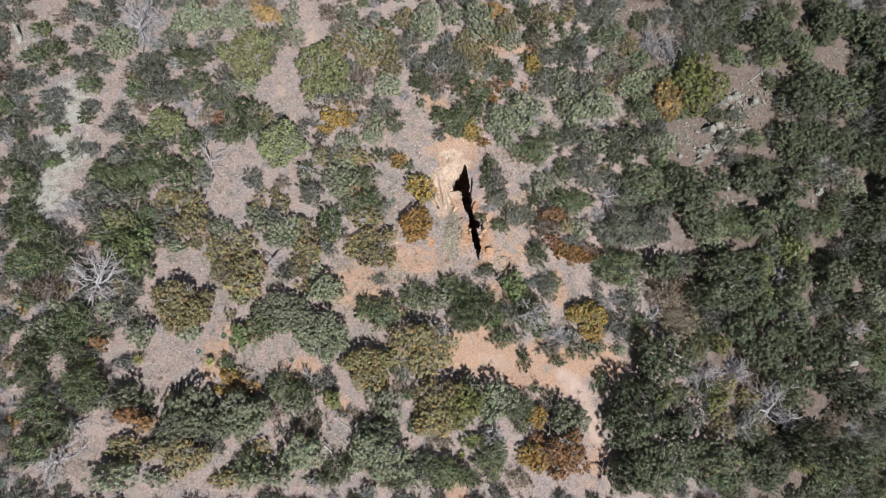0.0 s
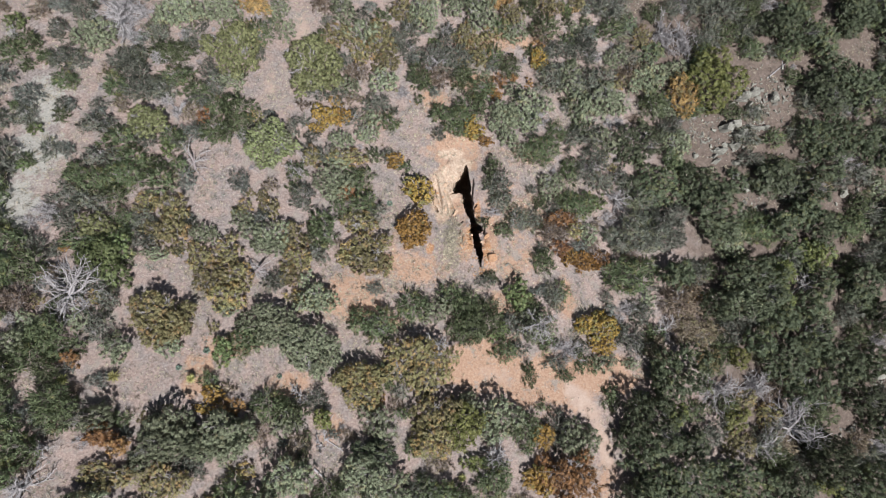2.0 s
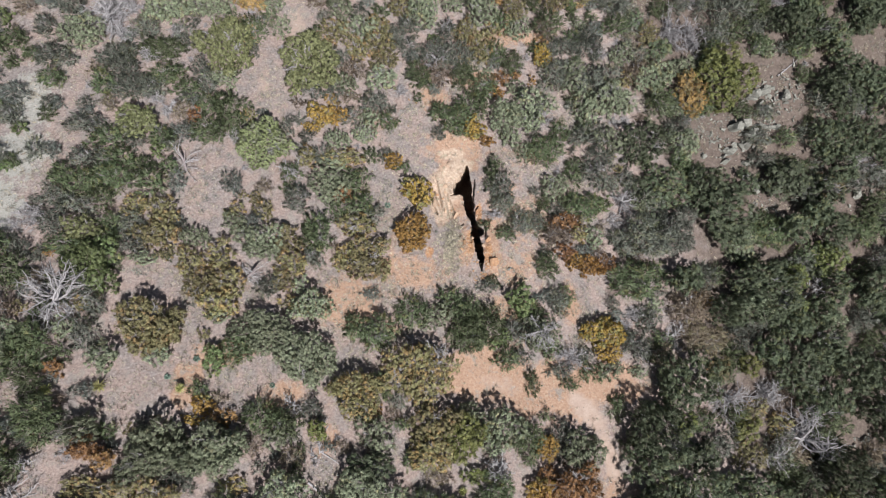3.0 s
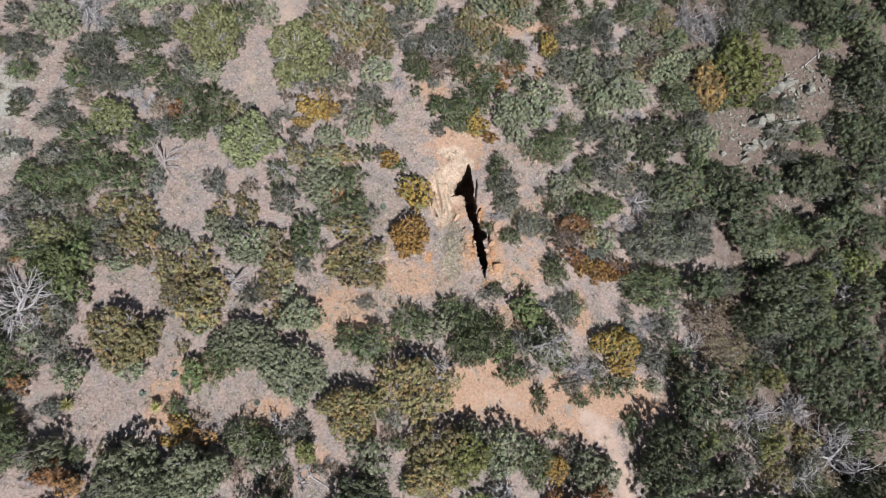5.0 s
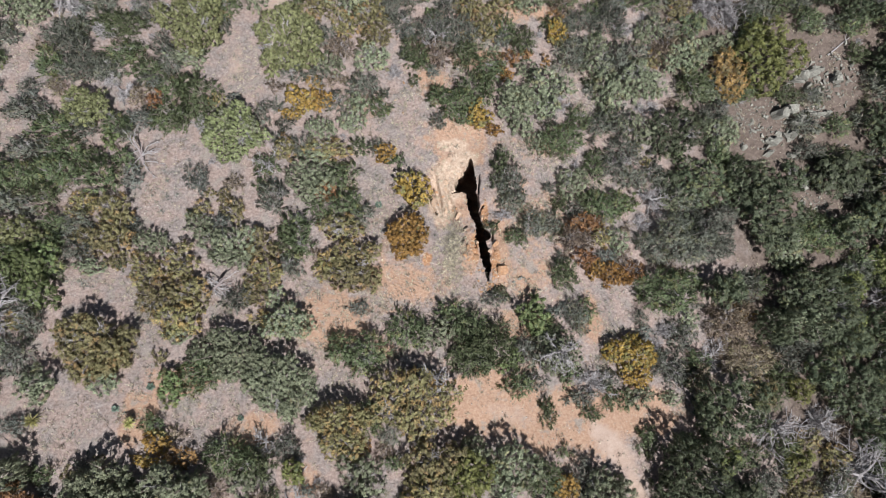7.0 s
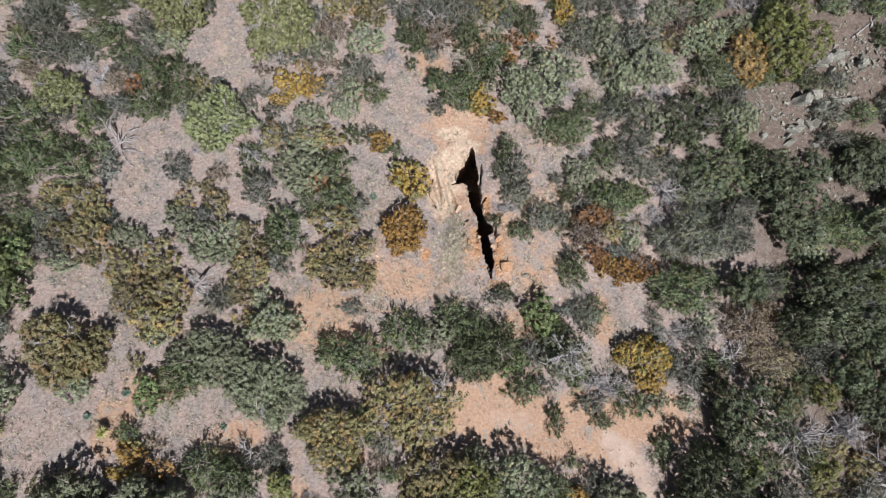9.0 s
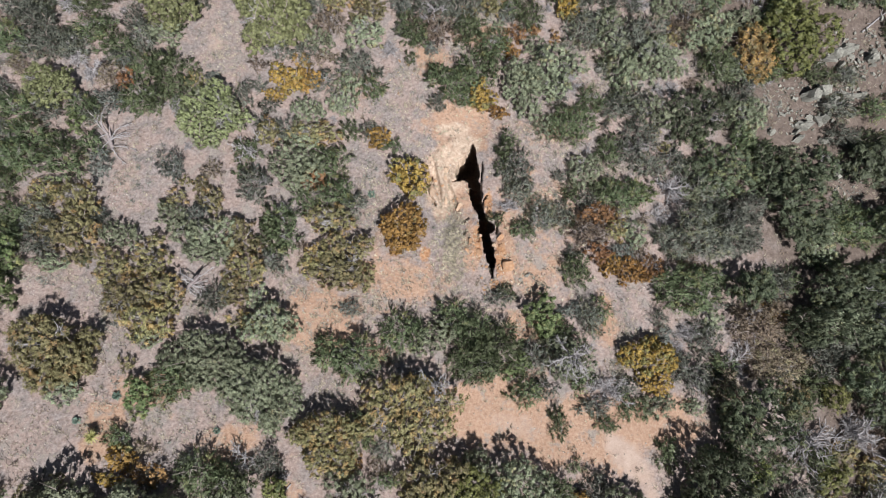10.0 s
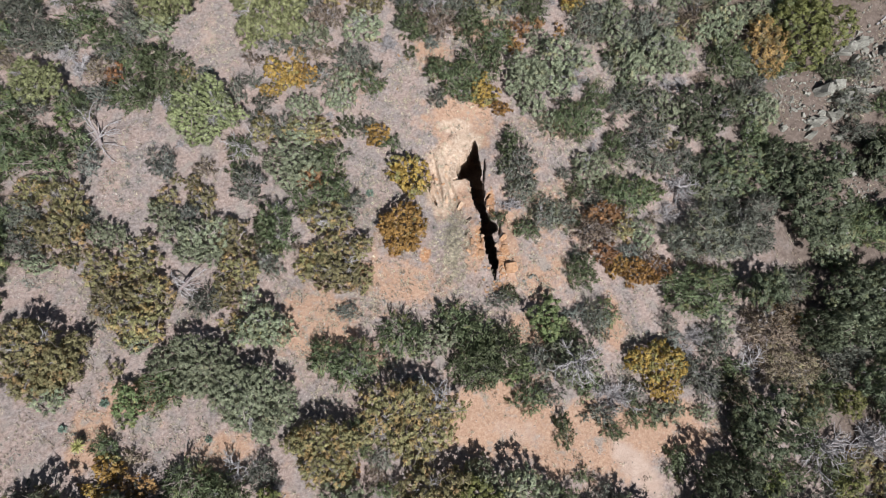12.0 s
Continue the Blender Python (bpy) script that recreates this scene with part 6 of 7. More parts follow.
grey_scrub(23.71, -19.91, 0.81, 0.66, 0.66)
grey_scrub(26.92, 21.30, 0.88, 0.78, 0.78)
dark_shrub(-10.20, -16.12, 0.74, 0.56, 0.54)
dark_shrub(35.43, -7.41, 1.05, 0.98, 0.85)
grey_green_shrub(31.82, 19.40, 1.07, 0.93, 0.79)
dead_shrub(-20.93, 20.23, 0.47, 0.56, 0.42)
grey_scrub(32.70, -11.43, 1.09, 1.18, 0.96)
rust_shrub(-25.34, -10.88, 0.43, 0.35, 0.31)
dark_shrub(-26.60, -8.66, 0.37, 0.38, 0.30)
sage_bush(7.94, -17.78, 0.63, 0.66, 0.50)
grey_scrub(28.36, -20.26, 1.02, 0.99, 1.00)
sage_bush(-28.92, 1.42, 0.64, 0.82, 0.62)
grey_scrub(33.82, 0.04, 1.06, 1.00, 0.81)
dark_shrub(36.35, 6.96, 0.78, 0.78, 0.67)
grey_scrub(-25.41, 18.32, 0.72, 0.56, 0.55)
sage_bush(-31.28, 7.26, 0.47, 0.44, 0.44)
grey_scrub(-0.32, -16.85, 0.55, 0.61, 0.47)
scrub_oak(-26.40, -7.76, 0.43, 0.47, 0.37)
dark_shrub(30.84, -6.77, 0.88, 1.02, 0.88)
grey_scrub(-33.48, 15.41, 0.77, 0.71, 0.61)
dark_shrub(-29.67, 4.88, 0.83, 0.75, 0.66)
grey_scrub(-22.08, 19.05, 0.51, 0.50, 0.38)
grey_scrub(-28.16, -2.85, 0.40, 0.42, 0.32)
dark_shrub(34.07, -20.18, 1.43, 1.04, 1.04)
dead_shrub(36.37, -12.12, 0.89, 0.86, 0.77)
oak_tree(30.76, -9.77, 0.84, 0.90, 1.09)
sage_bush(8.54, -18.34, 0.69, 0.62, 0.49)
grey_scrub(32.12, 5.54, 1.08, 1.01, 0.81)
sage_bush(-25.28, -13.99, 0.53, 0.48, 0.45)
dead_shrub(2.98, 19.71, 0.60, 0.59, 0.52)
dark_shrub(36.62, -10.95, 1.46, 1.30, 1.13)
grey_green_shrub(27.78, -19.40, 0.80, 0.98, 0.75)
grey_scrub(-27.25, -7.20, 0.57, 0.75, 0.57)
scrub_oak(-1.95, -17.02, 0.55, 0.56, 0.51)
sage_bush(-34.44, 16.54, 0.64, 0.78, 0.60)
grey_scrub(26.91, 4.57, 0.82, 0.73, 0.68)
sage_bush(6.38, 19.24, 0.72, 0.89, 0.72)
grey_scrub(-24.10, -0.32, 0.51, 0.44, 0.38)
dark_shrub(10.34, -17.97, 0.61, 0.57, 0.57)
rust_shrub(3.82, 20.32, 0.67, 0.54, 0.48)
dark_shrub(32.33, -4.43, 0.95, 0.88, 0.88)
grey_scrub(23.29, 21.17, 1.39, 1.38, 1.05)
grey_scrub(32.78, 2.24, 0.99, 1.23, 0.94)
grey_scrub(-10.88, -15.86, 0.54, 0.48, 0.46)
grey_scrub(-28.36, 19.75, 0.51, 0.43, 0.38)
grey_scrub(-5.86, 19.80, 0.87, 0.69, 0.67)
dark_shrub(30.58, -18.35, 0.99, 1.04, 0.86)
dark_shrub(-18.89, 19.65, 0.75, 0.68, 0.58)
rust_shrub(-14.29, 18.11, 0.77, 0.98, 0.74)
dark_shrub(34.69, -11.54, 0.87, 0.85, 0.70)
grey_scrub(-22.29, -10.25, 0.44, 0.50, 0.44)
scrub_oak(37.37, -0.52, 0.78, 0.91, 0.76)
dark_shrub(-21.22, 19.22, 0.58, 0.49, 0.47)
brown_shrub(-25.44, -12.16, 0.51, 0.44, 0.42)
grey_scrub(-15.68, 18.68, 0.72, 0.67, 0.62)
grey_scrub(35.91, 0.67, 1.12, 1.13, 0.89)
grey_scrub(26.57, 20.00, 0.91, 0.85, 0.71)
dark_shrub(-22.19, -8.11, 0.38, 0.39, 0.30)
sage_bush(9.48, 20.55, 0.61, 0.48, 0.45)
dark_shrub(-30.28, 2.68, 0.52, 0.53, 0.49)
dark_shrub(-27.08, -6.26, 0.32, 0.35, 0.30)
brown_shrub(37.68, 1.02, 1.09, 1.02, 0.97)
sage_bush(-23.19, -9.41, 0.46, 0.54, 0.43)
brown_shrub(11.56, -18.50, 0.75, 0.56, 0.55)
grey_scrub(-23.34, -2.70, 0.48, 0.48, 0.40)
dark_shrub(21.49, -19.40, 0.86, 0.74, 0.74)
dark_shrub(28.12, 18.74, 1.04, 0.84, 0.79)
grey_scrub(24.42, -18.16, 0.78, 0.97, 0.78)
dead_shrub(-26.95, -6.78, 0.38, 0.37, 0.30)
sage_bush(-22.57, 18.48, 0.56, 0.70, 0.55)
grey_scrub(-24.50, -11.62, 0.34, 0.34, 0.33)
grey_scrub(-30.32, 7.88, 0.91, 0.79, 0.68)
dead_shrub(-27.07, -4.71, 0.42, 0.40, 0.31)
grey_green_shrub(22.81, 19.67, 0.87, 0.98, 0.74)
grey_scrub(-1.07, 20.56, 0.77, 0.84, 0.65)
grey_scrub(-24.87, -5.19, 0.35, 0.47, 0.35)
dead_shrub(-11.06, 19.64, 0.53, 0.50, 0.40)
scrub_oak(-5.70, 20.79, 0.50, 0.47, 0.38)
grey_scrub(-28.80, 19.03, 0.55, 0.58, 0.54)
sage_bush(-17.64, 20.47, 0.72, 0.72, 0.71)
sage_bush(-33.75, 18.47, 0.65, 0.54, 0.53)
grey_green_shrub(30.09, -20.43, 1.06, 1.07, 0.96)
dead_shrub(-14.45, -15.80, 0.51, 0.51, 0.39)
dark_shrub(35.75, -9.50, 1.37, 1.39, 1.14)
dark_shrub(11.08, 19.87, 0.54, 0.57, 0.51)
brown_shrub(-7.91, 19.04, 0.42, 0.41, 0.37)
grey_scrub(-20.18, 18.54, 0.81, 0.78, 0.58)
dead_shrub(-27.14, -7.96, 0.56, 0.44, 0.42)
sage_bush(-2.81, -16.89, 0.76, 0.64, 0.61)
grey_scrub(33.03, -18.38, 0.67, 0.72, 0.63)
dark_shrub(30.61, -1.52, 0.83, 0.81, 0.74)
dead_shrub(-25.79, -9.89, 0.39, 0.43, 0.33)
brown_shrub(-13.97, 20.64, 0.67, 0.50, 0.49)
grey_scrub(-19.14, 18.56, 0.64, 0.63, 0.50)
oak_tree(34.78, -3.18, 0.70, 0.73, 0.91)
dead_shrub(-26.41, -9.12, 0.33, 0.37, 0.30)
grey_scrub(-21.14, -15.27, 0.40, 0.46, 0.36)
grey_scrub(-28.18, -2.39, 0.45, 0.43, 0.38)
dark_shrub(37.57, 12.49, 1.18, 0.87, 0.85)
dark_shrub(-5.72, -16.31, 0.43, 0.35, 0.34)
grey_scrub(-24.68, -10.84, 0.44, 0.38, 0.32)
grey_scrub(37.74, 2.23, 0.94, 1.10, 0.88)
dark_shrub(-7.56, 19.77, 0.67, 0.86, 0.64)
dead_shrub(-5.46, 18.78, 0.55, 0.59, 0.55)
grey_scrub(-28.56, -0.39, 0.32, 0.35, 0.31)
grey_scrub(21.89, -18.07, 0.72, 0.67, 0.63)
dark_shrub(-24.59, 19.55, 0.66, 0.62, 0.56)
scrub_oak(-24.46, -3.27, 0.51, 0.41, 0.40)
sage_bush(13.88, 19.56, 0.90, 0.84, 0.65)
oak_tree(31.44, 16.84, 0.89, 0.96, 1.14)
grey_scrub(-13.59, 18.58, 0.56, 0.53, 0.42)
grey_scrub(36.70, -3.30, 0.91, 0.83, 0.73)
brown_shrub(9.93, 19.41, 0.64, 0.75, 0.57)
sage_bush(13.94, 20.81, 0.65, 0.66, 0.58)
dark_shrub(-25.20, -14.78, 0.65, 0.49, 0.47)
grey_scrub(-26.21, -2.30, 0.41, 0.37, 0.31)
grey_scrub(-13.84, 19.36, 0.61, 0.78, 0.60)
grey_scrub(-24.89, 2.90, 0.45, 0.43, 0.33)
sage_bush(-26.47, -0.82, 0.54, 0.42, 0.40)
grey_scrub(36.27, -18.27, 1.43, 1.22, 1.04)
grey_scrub(33.34, -16.00, 1.31, 1.10, 0.94)
dark_shrub(-26.92, 5.56, 0.60, 0.48, 0.46)
brown_shrub(-21.77, -10.43, 0.35, 0.37, 0.35)
grey_scrub(0.19, 18.87, 0.65, 0.70, 0.55)
brown_shrub(36.50, -8.15, 0.80, 0.86, 0.72)
dark_shrub(-33.90, 14.51, 0.39, 0.44, 0.39)
dead_shrub(31.62, 10.73, 1.04, 0.97, 0.91)
dark_shrub(-22.92, -6.43, 0.51, 0.44, 0.36)
grey_scrub(-32.40, 10.92, 0.67, 0.70, 0.61)
dark_shrub(-18.92, -15.41, 0.38, 0.41, 0.32)
oak_tree(19.94, 20.65, 1.09, 1.03, 1.06)
grey_scrub(25.28, 20.05, 0.92, 1.08, 0.83)
dark_shrub(-24.12, -5.57, 0.71, 0.61, 0.58)
dark_shrub(-23.27, -3.95, 0.58, 0.49, 0.43)
dark_shrub(28.48, 7.18, 0.77, 0.82, 0.65)
brown_shrub(-23.24, -12.01, 0.42, 0.45, 0.37)
dark_shrub(-27.82, -2.06, 0.39, 0.49, 0.37)
dead_shrub(-6.95, -16.15, 0.62, 0.49, 0.49)
brown_shrub(-27.76, -3.48, 0.59, 0.45, 0.44)
scrub_oak(10.64, 20.63, 0.59, 0.61, 0.47)
grey_scrub(34.65, 14.70, 1.12, 0.90, 0.84)
dead_shrub(-30.57, 6.95, 0.50, 0.64, 0.48)
dead_shrub(6.10, -17.99, 0.61, 0.63, 0.60)
dark_shrub(36.84, -1.70, 0.92, 1.08, 0.87)
dark_shrub(-28.78, 9.41, 0.40, 0.43, 0.37)
brown_shrub(-8.63, -16.54, 0.72, 0.59, 0.53)
scrub_oak(37.82, 3.57, 1.18, 1.14, 1.07)
dead_shrub(19.70, -18.81, 0.58, 0.54, 0.52)
dark_shrub(-6.39, 18.66, 0.52, 0.45, 0.41)
dead_shrub(-27.78, -4.55, 0.49, 0.46, 0.36)
grey_scrub(-29.16, 8.27, 0.68, 0.55, 0.51)
dead_shrub(12.06, 20.75, 0.74, 0.86, 0.73)
oak_tree(30.71, 19.24, 0.92, 0.81, 1.01)
brown_shrub(-15.00, -15.74, 0.44, 0.46, 0.43)
dead_shrub(-12.86, -16.15, 0.63, 0.55, 0.49)
dark_shrub(-8.27, -12.56, 0.31, 0.37, 0.30)
scrub_oak(-11.03, 20.59, 0.72, 0.88, 0.66)
sage_bush(-32.88, 14.53, 0.59, 0.67, 0.59)
dark_shrub(5.32, 19.77, 0.89, 0.82, 0.69)
brown_shrub(-2.02, 20.71, 0.70, 0.71, 0.55)
dead_shrub(36.61, -13.46, 1.10, 1.04, 1.03)
grey_scrub(-29.38, -0.43, 0.81, 0.67, 0.58)
dark_shrub(31.75, 2.93, 1.03, 1.15, 0.87)
brown_shrub(-32.02, 12.28, 0.64, 0.79, 0.60)
dark_shrub(-30.72, 20.41, 0.56, 0.53, 0.42)
brown_shrub(-31.53, 17.15, 0.58, 0.45, 0.44)
grey_scrub(30.78, -15.80, 1.18, 1.26, 0.97)
grey_scrub(12.99, 20.44, 0.79, 0.68, 0.62)
dead_shrub(-6.96, 20.76, 0.50, 0.46, 0.42)


# ---- dead trees and fallen wood ----
def dead_tree(x, y, r, h, seed, limbs=9, flat=0.55):
    """A weathered leafless tree: trunk and limbs, each limb with its own branches."""
    rng = np.random.default_rng(seed)
    base = new("dead_tree")
    base.matrix_world = pose(x, y, ground_at(x, y) - 0.03)
    tv, tf = [], []
    pts, _ = crooked(rng, (0, 0, -0.3), (rng.normal(0, 0.2), rng.normal(0, 0.2), 1), 0.3 + 0.45 * h, 4, 0.10)
    tube(tv, tf, pts, 0.06 + 0.04 * r, 0.05 + 0.02 * r, 8)
    part("trunk", mesh_from("dead_trunk", tv, tf, DEAD_WOOD), base)
    for i in range(limbs):
        a = 6.2832 * (i + rng.uniform(-0.35, 0.35)) / limbs
        lv, lf, wv, wf = [], [], [], []
        way = Vector((math.cos(a), math.sin(a), flat * rng.uniform(0.2, 1.5)))
        main, _ = crooked(rng, pts[rng.integers(2, 5)], way, r * rng.uniform(0.8, 1.25), 6, 0.36)
        tube(lv, lf, main, 0.030 + 0.021 * r, 0.016, 6)
        for _ in range(8):
            k = rng.integers(1, 6)
            out = (main[k] - main[k - 1]).normalized()
            sub, out2 = crooked(rng, main[k], out + Vector(rng.normal(0, 0.65, 3)), r * rng.uniform(0.28, 0.6), 4, 0.32)
            tube(lv, lf, sub, 0.018 + 0.006 * r, 0.012, 4)
            for _ in range(2):
                twig, out3 = crooked(rng, sub[rng.integers(1, 4)], out2 + Vector(rng.normal(0, 0.7, 3)), r * rng.uniform(0.12, 0.28), 2, 0.25)
                tube(wv, wf, twig, 0.012, 0.007, 3)
                for _ in range(2):
                    sliver(rng, wv, wf, twig[1], out3 + Vector(rng.normal(0, 0.8, 3)), r * rng.uniform(0.08, 0.2), 0.018)
        limb = part("limb", mesh_from("dead_limb", lv, lf, DEAD_WOOD), base)
        part("twig", mesh_from("dead_twig", wv, wf, DEAD_TWIG), limb, kind="stuff")
    return tagged(base, "leafless weathered silver-grey dead tree with crooked limbs", "tree", "dead trees")


dead_tree(-22.20, -2.66, 2.35, 2.0, 300, 20, 0.3)
dead_tree(24.70, -12.25, 2.55, 2.6, 301, 17, 0.3)
dead_tree(22.14, -13.84, 1.4, 2.0, 302, 10, 0.3)
dead_tree(-22.34, -12.90, 1.24, 1.4, 303, 12, 0.35)
dead_tree(6.57, -5.22, 1.14, 3.5, 304, 15, 0.3)
dead_tree(2.97, -12.72, 0.95, 2.2, 305, 12, 0.5)
dead_tree(-9.72, 5.36, 0.86, 1.6, 306, 6, 1.0)
dead_tree(-21.97, -11.28, 0.77, 1.0, 307, 6, 0.5)
dead_tree(-22.95, 16.06, 1.98, 1.5, 308, 14, 0.4)
dead_tree(19.71, -10.09, 1.55, 2.2, 309, 14, 0.5)
dead_tree(21.88, -9.79, 1.15, 1.8, 310, 9, 0.5)
dead_tree(-17.95, 9.06, 0.63, 1.2, 311, 5, 0.9)
dead_tree(-8.89, -9.03, 0.78, 0.5, 312, 7, 0.15)
dead_tree(-0.18, -7.17, 0.90, 3.5, 313, 9, 0.3)
dead_tree(12.49, 3.26, 0.91, 1.2, 314, 7, 0.5)
dead_tree(-7.35, -11.90, 0.84, 0.5, 315, 6, 0.2)
dead_tree(16.01, -5.86, 1.21, 1.4, 316, 6, 0.4)
dead_tree(-2.96, -14.99, 0.62, 1.0, 317, 6, 0.5)
dead_tree(-8.22, -15.16, 0.67, 1.0, 318, 6, 0.5)
dead_tree(26.06, -2.52, 0.94, 1.6, 319, 7, 0.5)
dead_tree(-4.90, -0.73, 0.7, 1.5, 320, 8, 0.5)
dead_tree(-5.31, 1.30, 0.6, 1.3, 321, 7, 0.5)
dead_tree(-2.83, -7.93, 0.75, 1.6, 322, 8, 0.5)
dead_tree(25.05, -9.87, 0.9, 2.4, 323, 6, 0.5)
dead_tree(-0.65, 12.70, 0.8, 1.2, 324, 8, 0.5)
dead_tree(-19.73, 13.18, 0.7, 1.0, 325, 10, 0.5)

def snag(x, y, length, turn, limbs, seed, wood=SNAG_WOOD):
    """A split dead trunk leaning low over the soil, with arching bare limbs."""
    rng = np.random.default_rng(seed)
    base = new("snag")
    base.matrix_world = pose(x, y, ground_at(x, y) - 0.05, 0, 0, turn)
    pts, _ = crooked(rng, (0, 0, -0.1), (1, 0, 0.5), length, 5, 0.07)
    tv, tf = [], []
    tube(tv, tf, pts, 0.10, 0.045, 8)
    for side in (-1, 1):
        split, _ = crooked(rng, pts[1], (1, 0.22 * side, 0.4), length * 0.62, 4, 0.06)
        tube(tv, tf, split, 0.055, 0.02, 6)
    part("trunk", mesh_from("snag_trunk", tv, tf, wood), base)
    for i in range(limbs):
        a = rng.uniform(-2.6, 2.6)
        lv, lf = [], []
        p, way = Vector(pts[rng.integers(1, 5)]), Vector((math.cos(a), math.sin(a), 0.9))
        line = [p.copy()]
        for _ in range(6):
            way = (way + Vector(rng.normal(0, 0.18, 3)) - Vector((0, 0, 0.26))).normalized()
            p = p + way * (length * rng.uniform(0.09, 0.15))
            line.append(p.copy())
        tube(lv, lf, line, 0.026, 0.010, 6)
        limb = part("limb", mesh_from("snag_limb", lv, lf, DEAD_WOOD), base, "pale arching bare limb")
        wv, wf = [], []
        for _ in range(6):
            fork, _ = crooked(rng, line[rng.integers(2, 6)], way + Vector(rng.normal(0, 0.6, 3)), length * rng.uniform(0.12, 0.25), 3, 0.2)
            tube(wv, wf, fork, 0.014, 0.007, 4)
        part("twig", mesh_from("snag_twig", wv, wf, DEAD_TWIG), limb, kind="stuff")
    return tagged(base, "split weathered snag with pale arching limbs on dry soil", "tree", "snags")


snag(-16.49, 4.86, 1.70, 98, 9, 341)
snag(-12.19, -1.87, 1.40, 40, 12, 342)

def log(x, y, length, turn, radius, seed):
    rng = np.random.default_rng(seed)
    c, s = math.cos(radians(turn)), math.sin(radians(turn))
    lv, lf = [], []
    pts = []
    for i in range(6):
        d = (i / 5 - 0.5) * length
        px, py = x + d * c, y + d * s
        pts.append((px, py, ground_at(px, py) + radius * 0.75 + rng.normal(0, 0.012)))
    tube(lv, lf, pts, radius, radius * 0.55, 8)
    for _ in range(3):
        k = rng.integers(1, 5)
        stub, _ = crooked(rng, pts[k], Vector((-s * rng.choice((-1, 1)), c, 0.25)) + Vector((c, s, 0)) * rng.normal(0, 0.8), length * rng.uniform(0.12, 0.3), 3, 0.15)
        tube(lv, lf, stub, radius * 0.45, radius * 0.2, 5)
    ob = new("log", mesh_from("log", lv, lf, DEAD_WOOD))
    return tagged(ob, "fallen weathered grey log lying on dry soil", "log", "fallen logs")


log(-7.18, -13.63, 1.25, -41, 0.075, 500)
log(-7.03, -10.70, 0.99, 49, 0.05, 501)
log(-6.55, -12.03, 1.27, -34, 0.05, 502)
log(-8.46, -11.99, 0.92, 56, 0.045, 503)
log(25.62, 13.46, 2.10, 38, 0.06, 504)
log(27.40, 15.51, 2.66, 45, 0.07, 505)

# ---- yuccas and agaves ----
def rosette(rng, blades, length, width, lift, mat, name):
    v, f = [], []
    for i in range(blades):
        a = i * 2.39996 + rng.normal(0, 0.12)
        up = lift[0] + (lift[1] - lift[0]) * (i / blades) + rng.normal(0, 0.08)
        out = Vector((math.cos(a) * math.cos(up), math.sin(a) * math.cos(up), math.sin(up)))
        side = Vector((-math.sin(a), math.cos(a), 0))
        n = side.cross(out)
        L = length * rng.uniform(0.8, 1.1)
        b = len(v)
        for t, w in ((0.03, 0.6), (0.35, 1.0), (0.7, 0.7)):
            p = out * (L * t) - Vector((0, 0, 0.12 * L * t * t))
            v += [p + side * (width * w * 0.5) + n * (width * 0.18), p - n * (width * 0.05), p - side * (width * w * 0.5) + n * (width * 0.18)]
        v.append(out * L - Vector((0, 0, 0.16 * L)))
        for k in (0, 3):
            f += [(b + k, b + k + 1, b + k + 4, b + k + 3), (b + k + 1, b + k + 2, b + k + 5, b + k + 4)]
        f += [(b + 6, b + 7, b + 9), (b + 7, b + 8, b + 9)]
    return mesh_from(name, v, f, mat)


def yucca(x, y, r, stem, seed):
    rng = np.random.default_rng(seed)
    base = new("yucca")
    base.matrix_world = pose(x, y, ground_at(x, y) - 0.03)
    tv, tf = [], []
    pts, _ = crooked(rng, (0, 0, -0.05), (rng.normal(0, 0.1), 0.05, 1), stem + 0.05, 4, 0.08)
    tube(tv, tf, pts, 0.09, 0.075, 8)
    part("trunk", mesh_from("yucca_trunk", tv, tf, BARK), base, "shaggy dry yucca trunk")
    head = part("rosette", rosette(rng, 60, r, 0.045, (-0.25, 1.25), YUCCA_LEAF, "yucca_rosette"), base, "pale yellow-green spiky leaves")
    head.location = pts[-1]
    return tagged(base, "yellow-green yucca with a spiky rosette of leaves", "yucca", "yuccas")


def agave(x, y, r, seed):
    rng = np.random.default_rng(seed)
    ob = new("agave", rosette(rng, 34, r, 0.10, (0.15, 1.2), AGAVE_LEAF, "agave"))
    ob.matrix_world = pose(x, y, ground_at(x, y))
    return tagged(ob, "low blue-green agave rosette on dry soil", "agave", "agaves")


yucca(-19.13, -7.61, 0.46, 0.35, 600)
yucca(-14.97, -7.88, 0.36, 0.5, 601)
yucca(-21.79, -7.71, 0.42, 0.35, 602)
yucca(1.19, -14.37, 0.3, 0.2, 603)
agave(-14.42, -6.41, 0.26, 620)
agave(-3.64, 2.86, 0.27, 621)
agave(-15.84, -7.34, 0.24, 622)
agave(-5.97, -7.75, 0.2, 623)
agave(-10.04, -8.02, 0.2, 624)

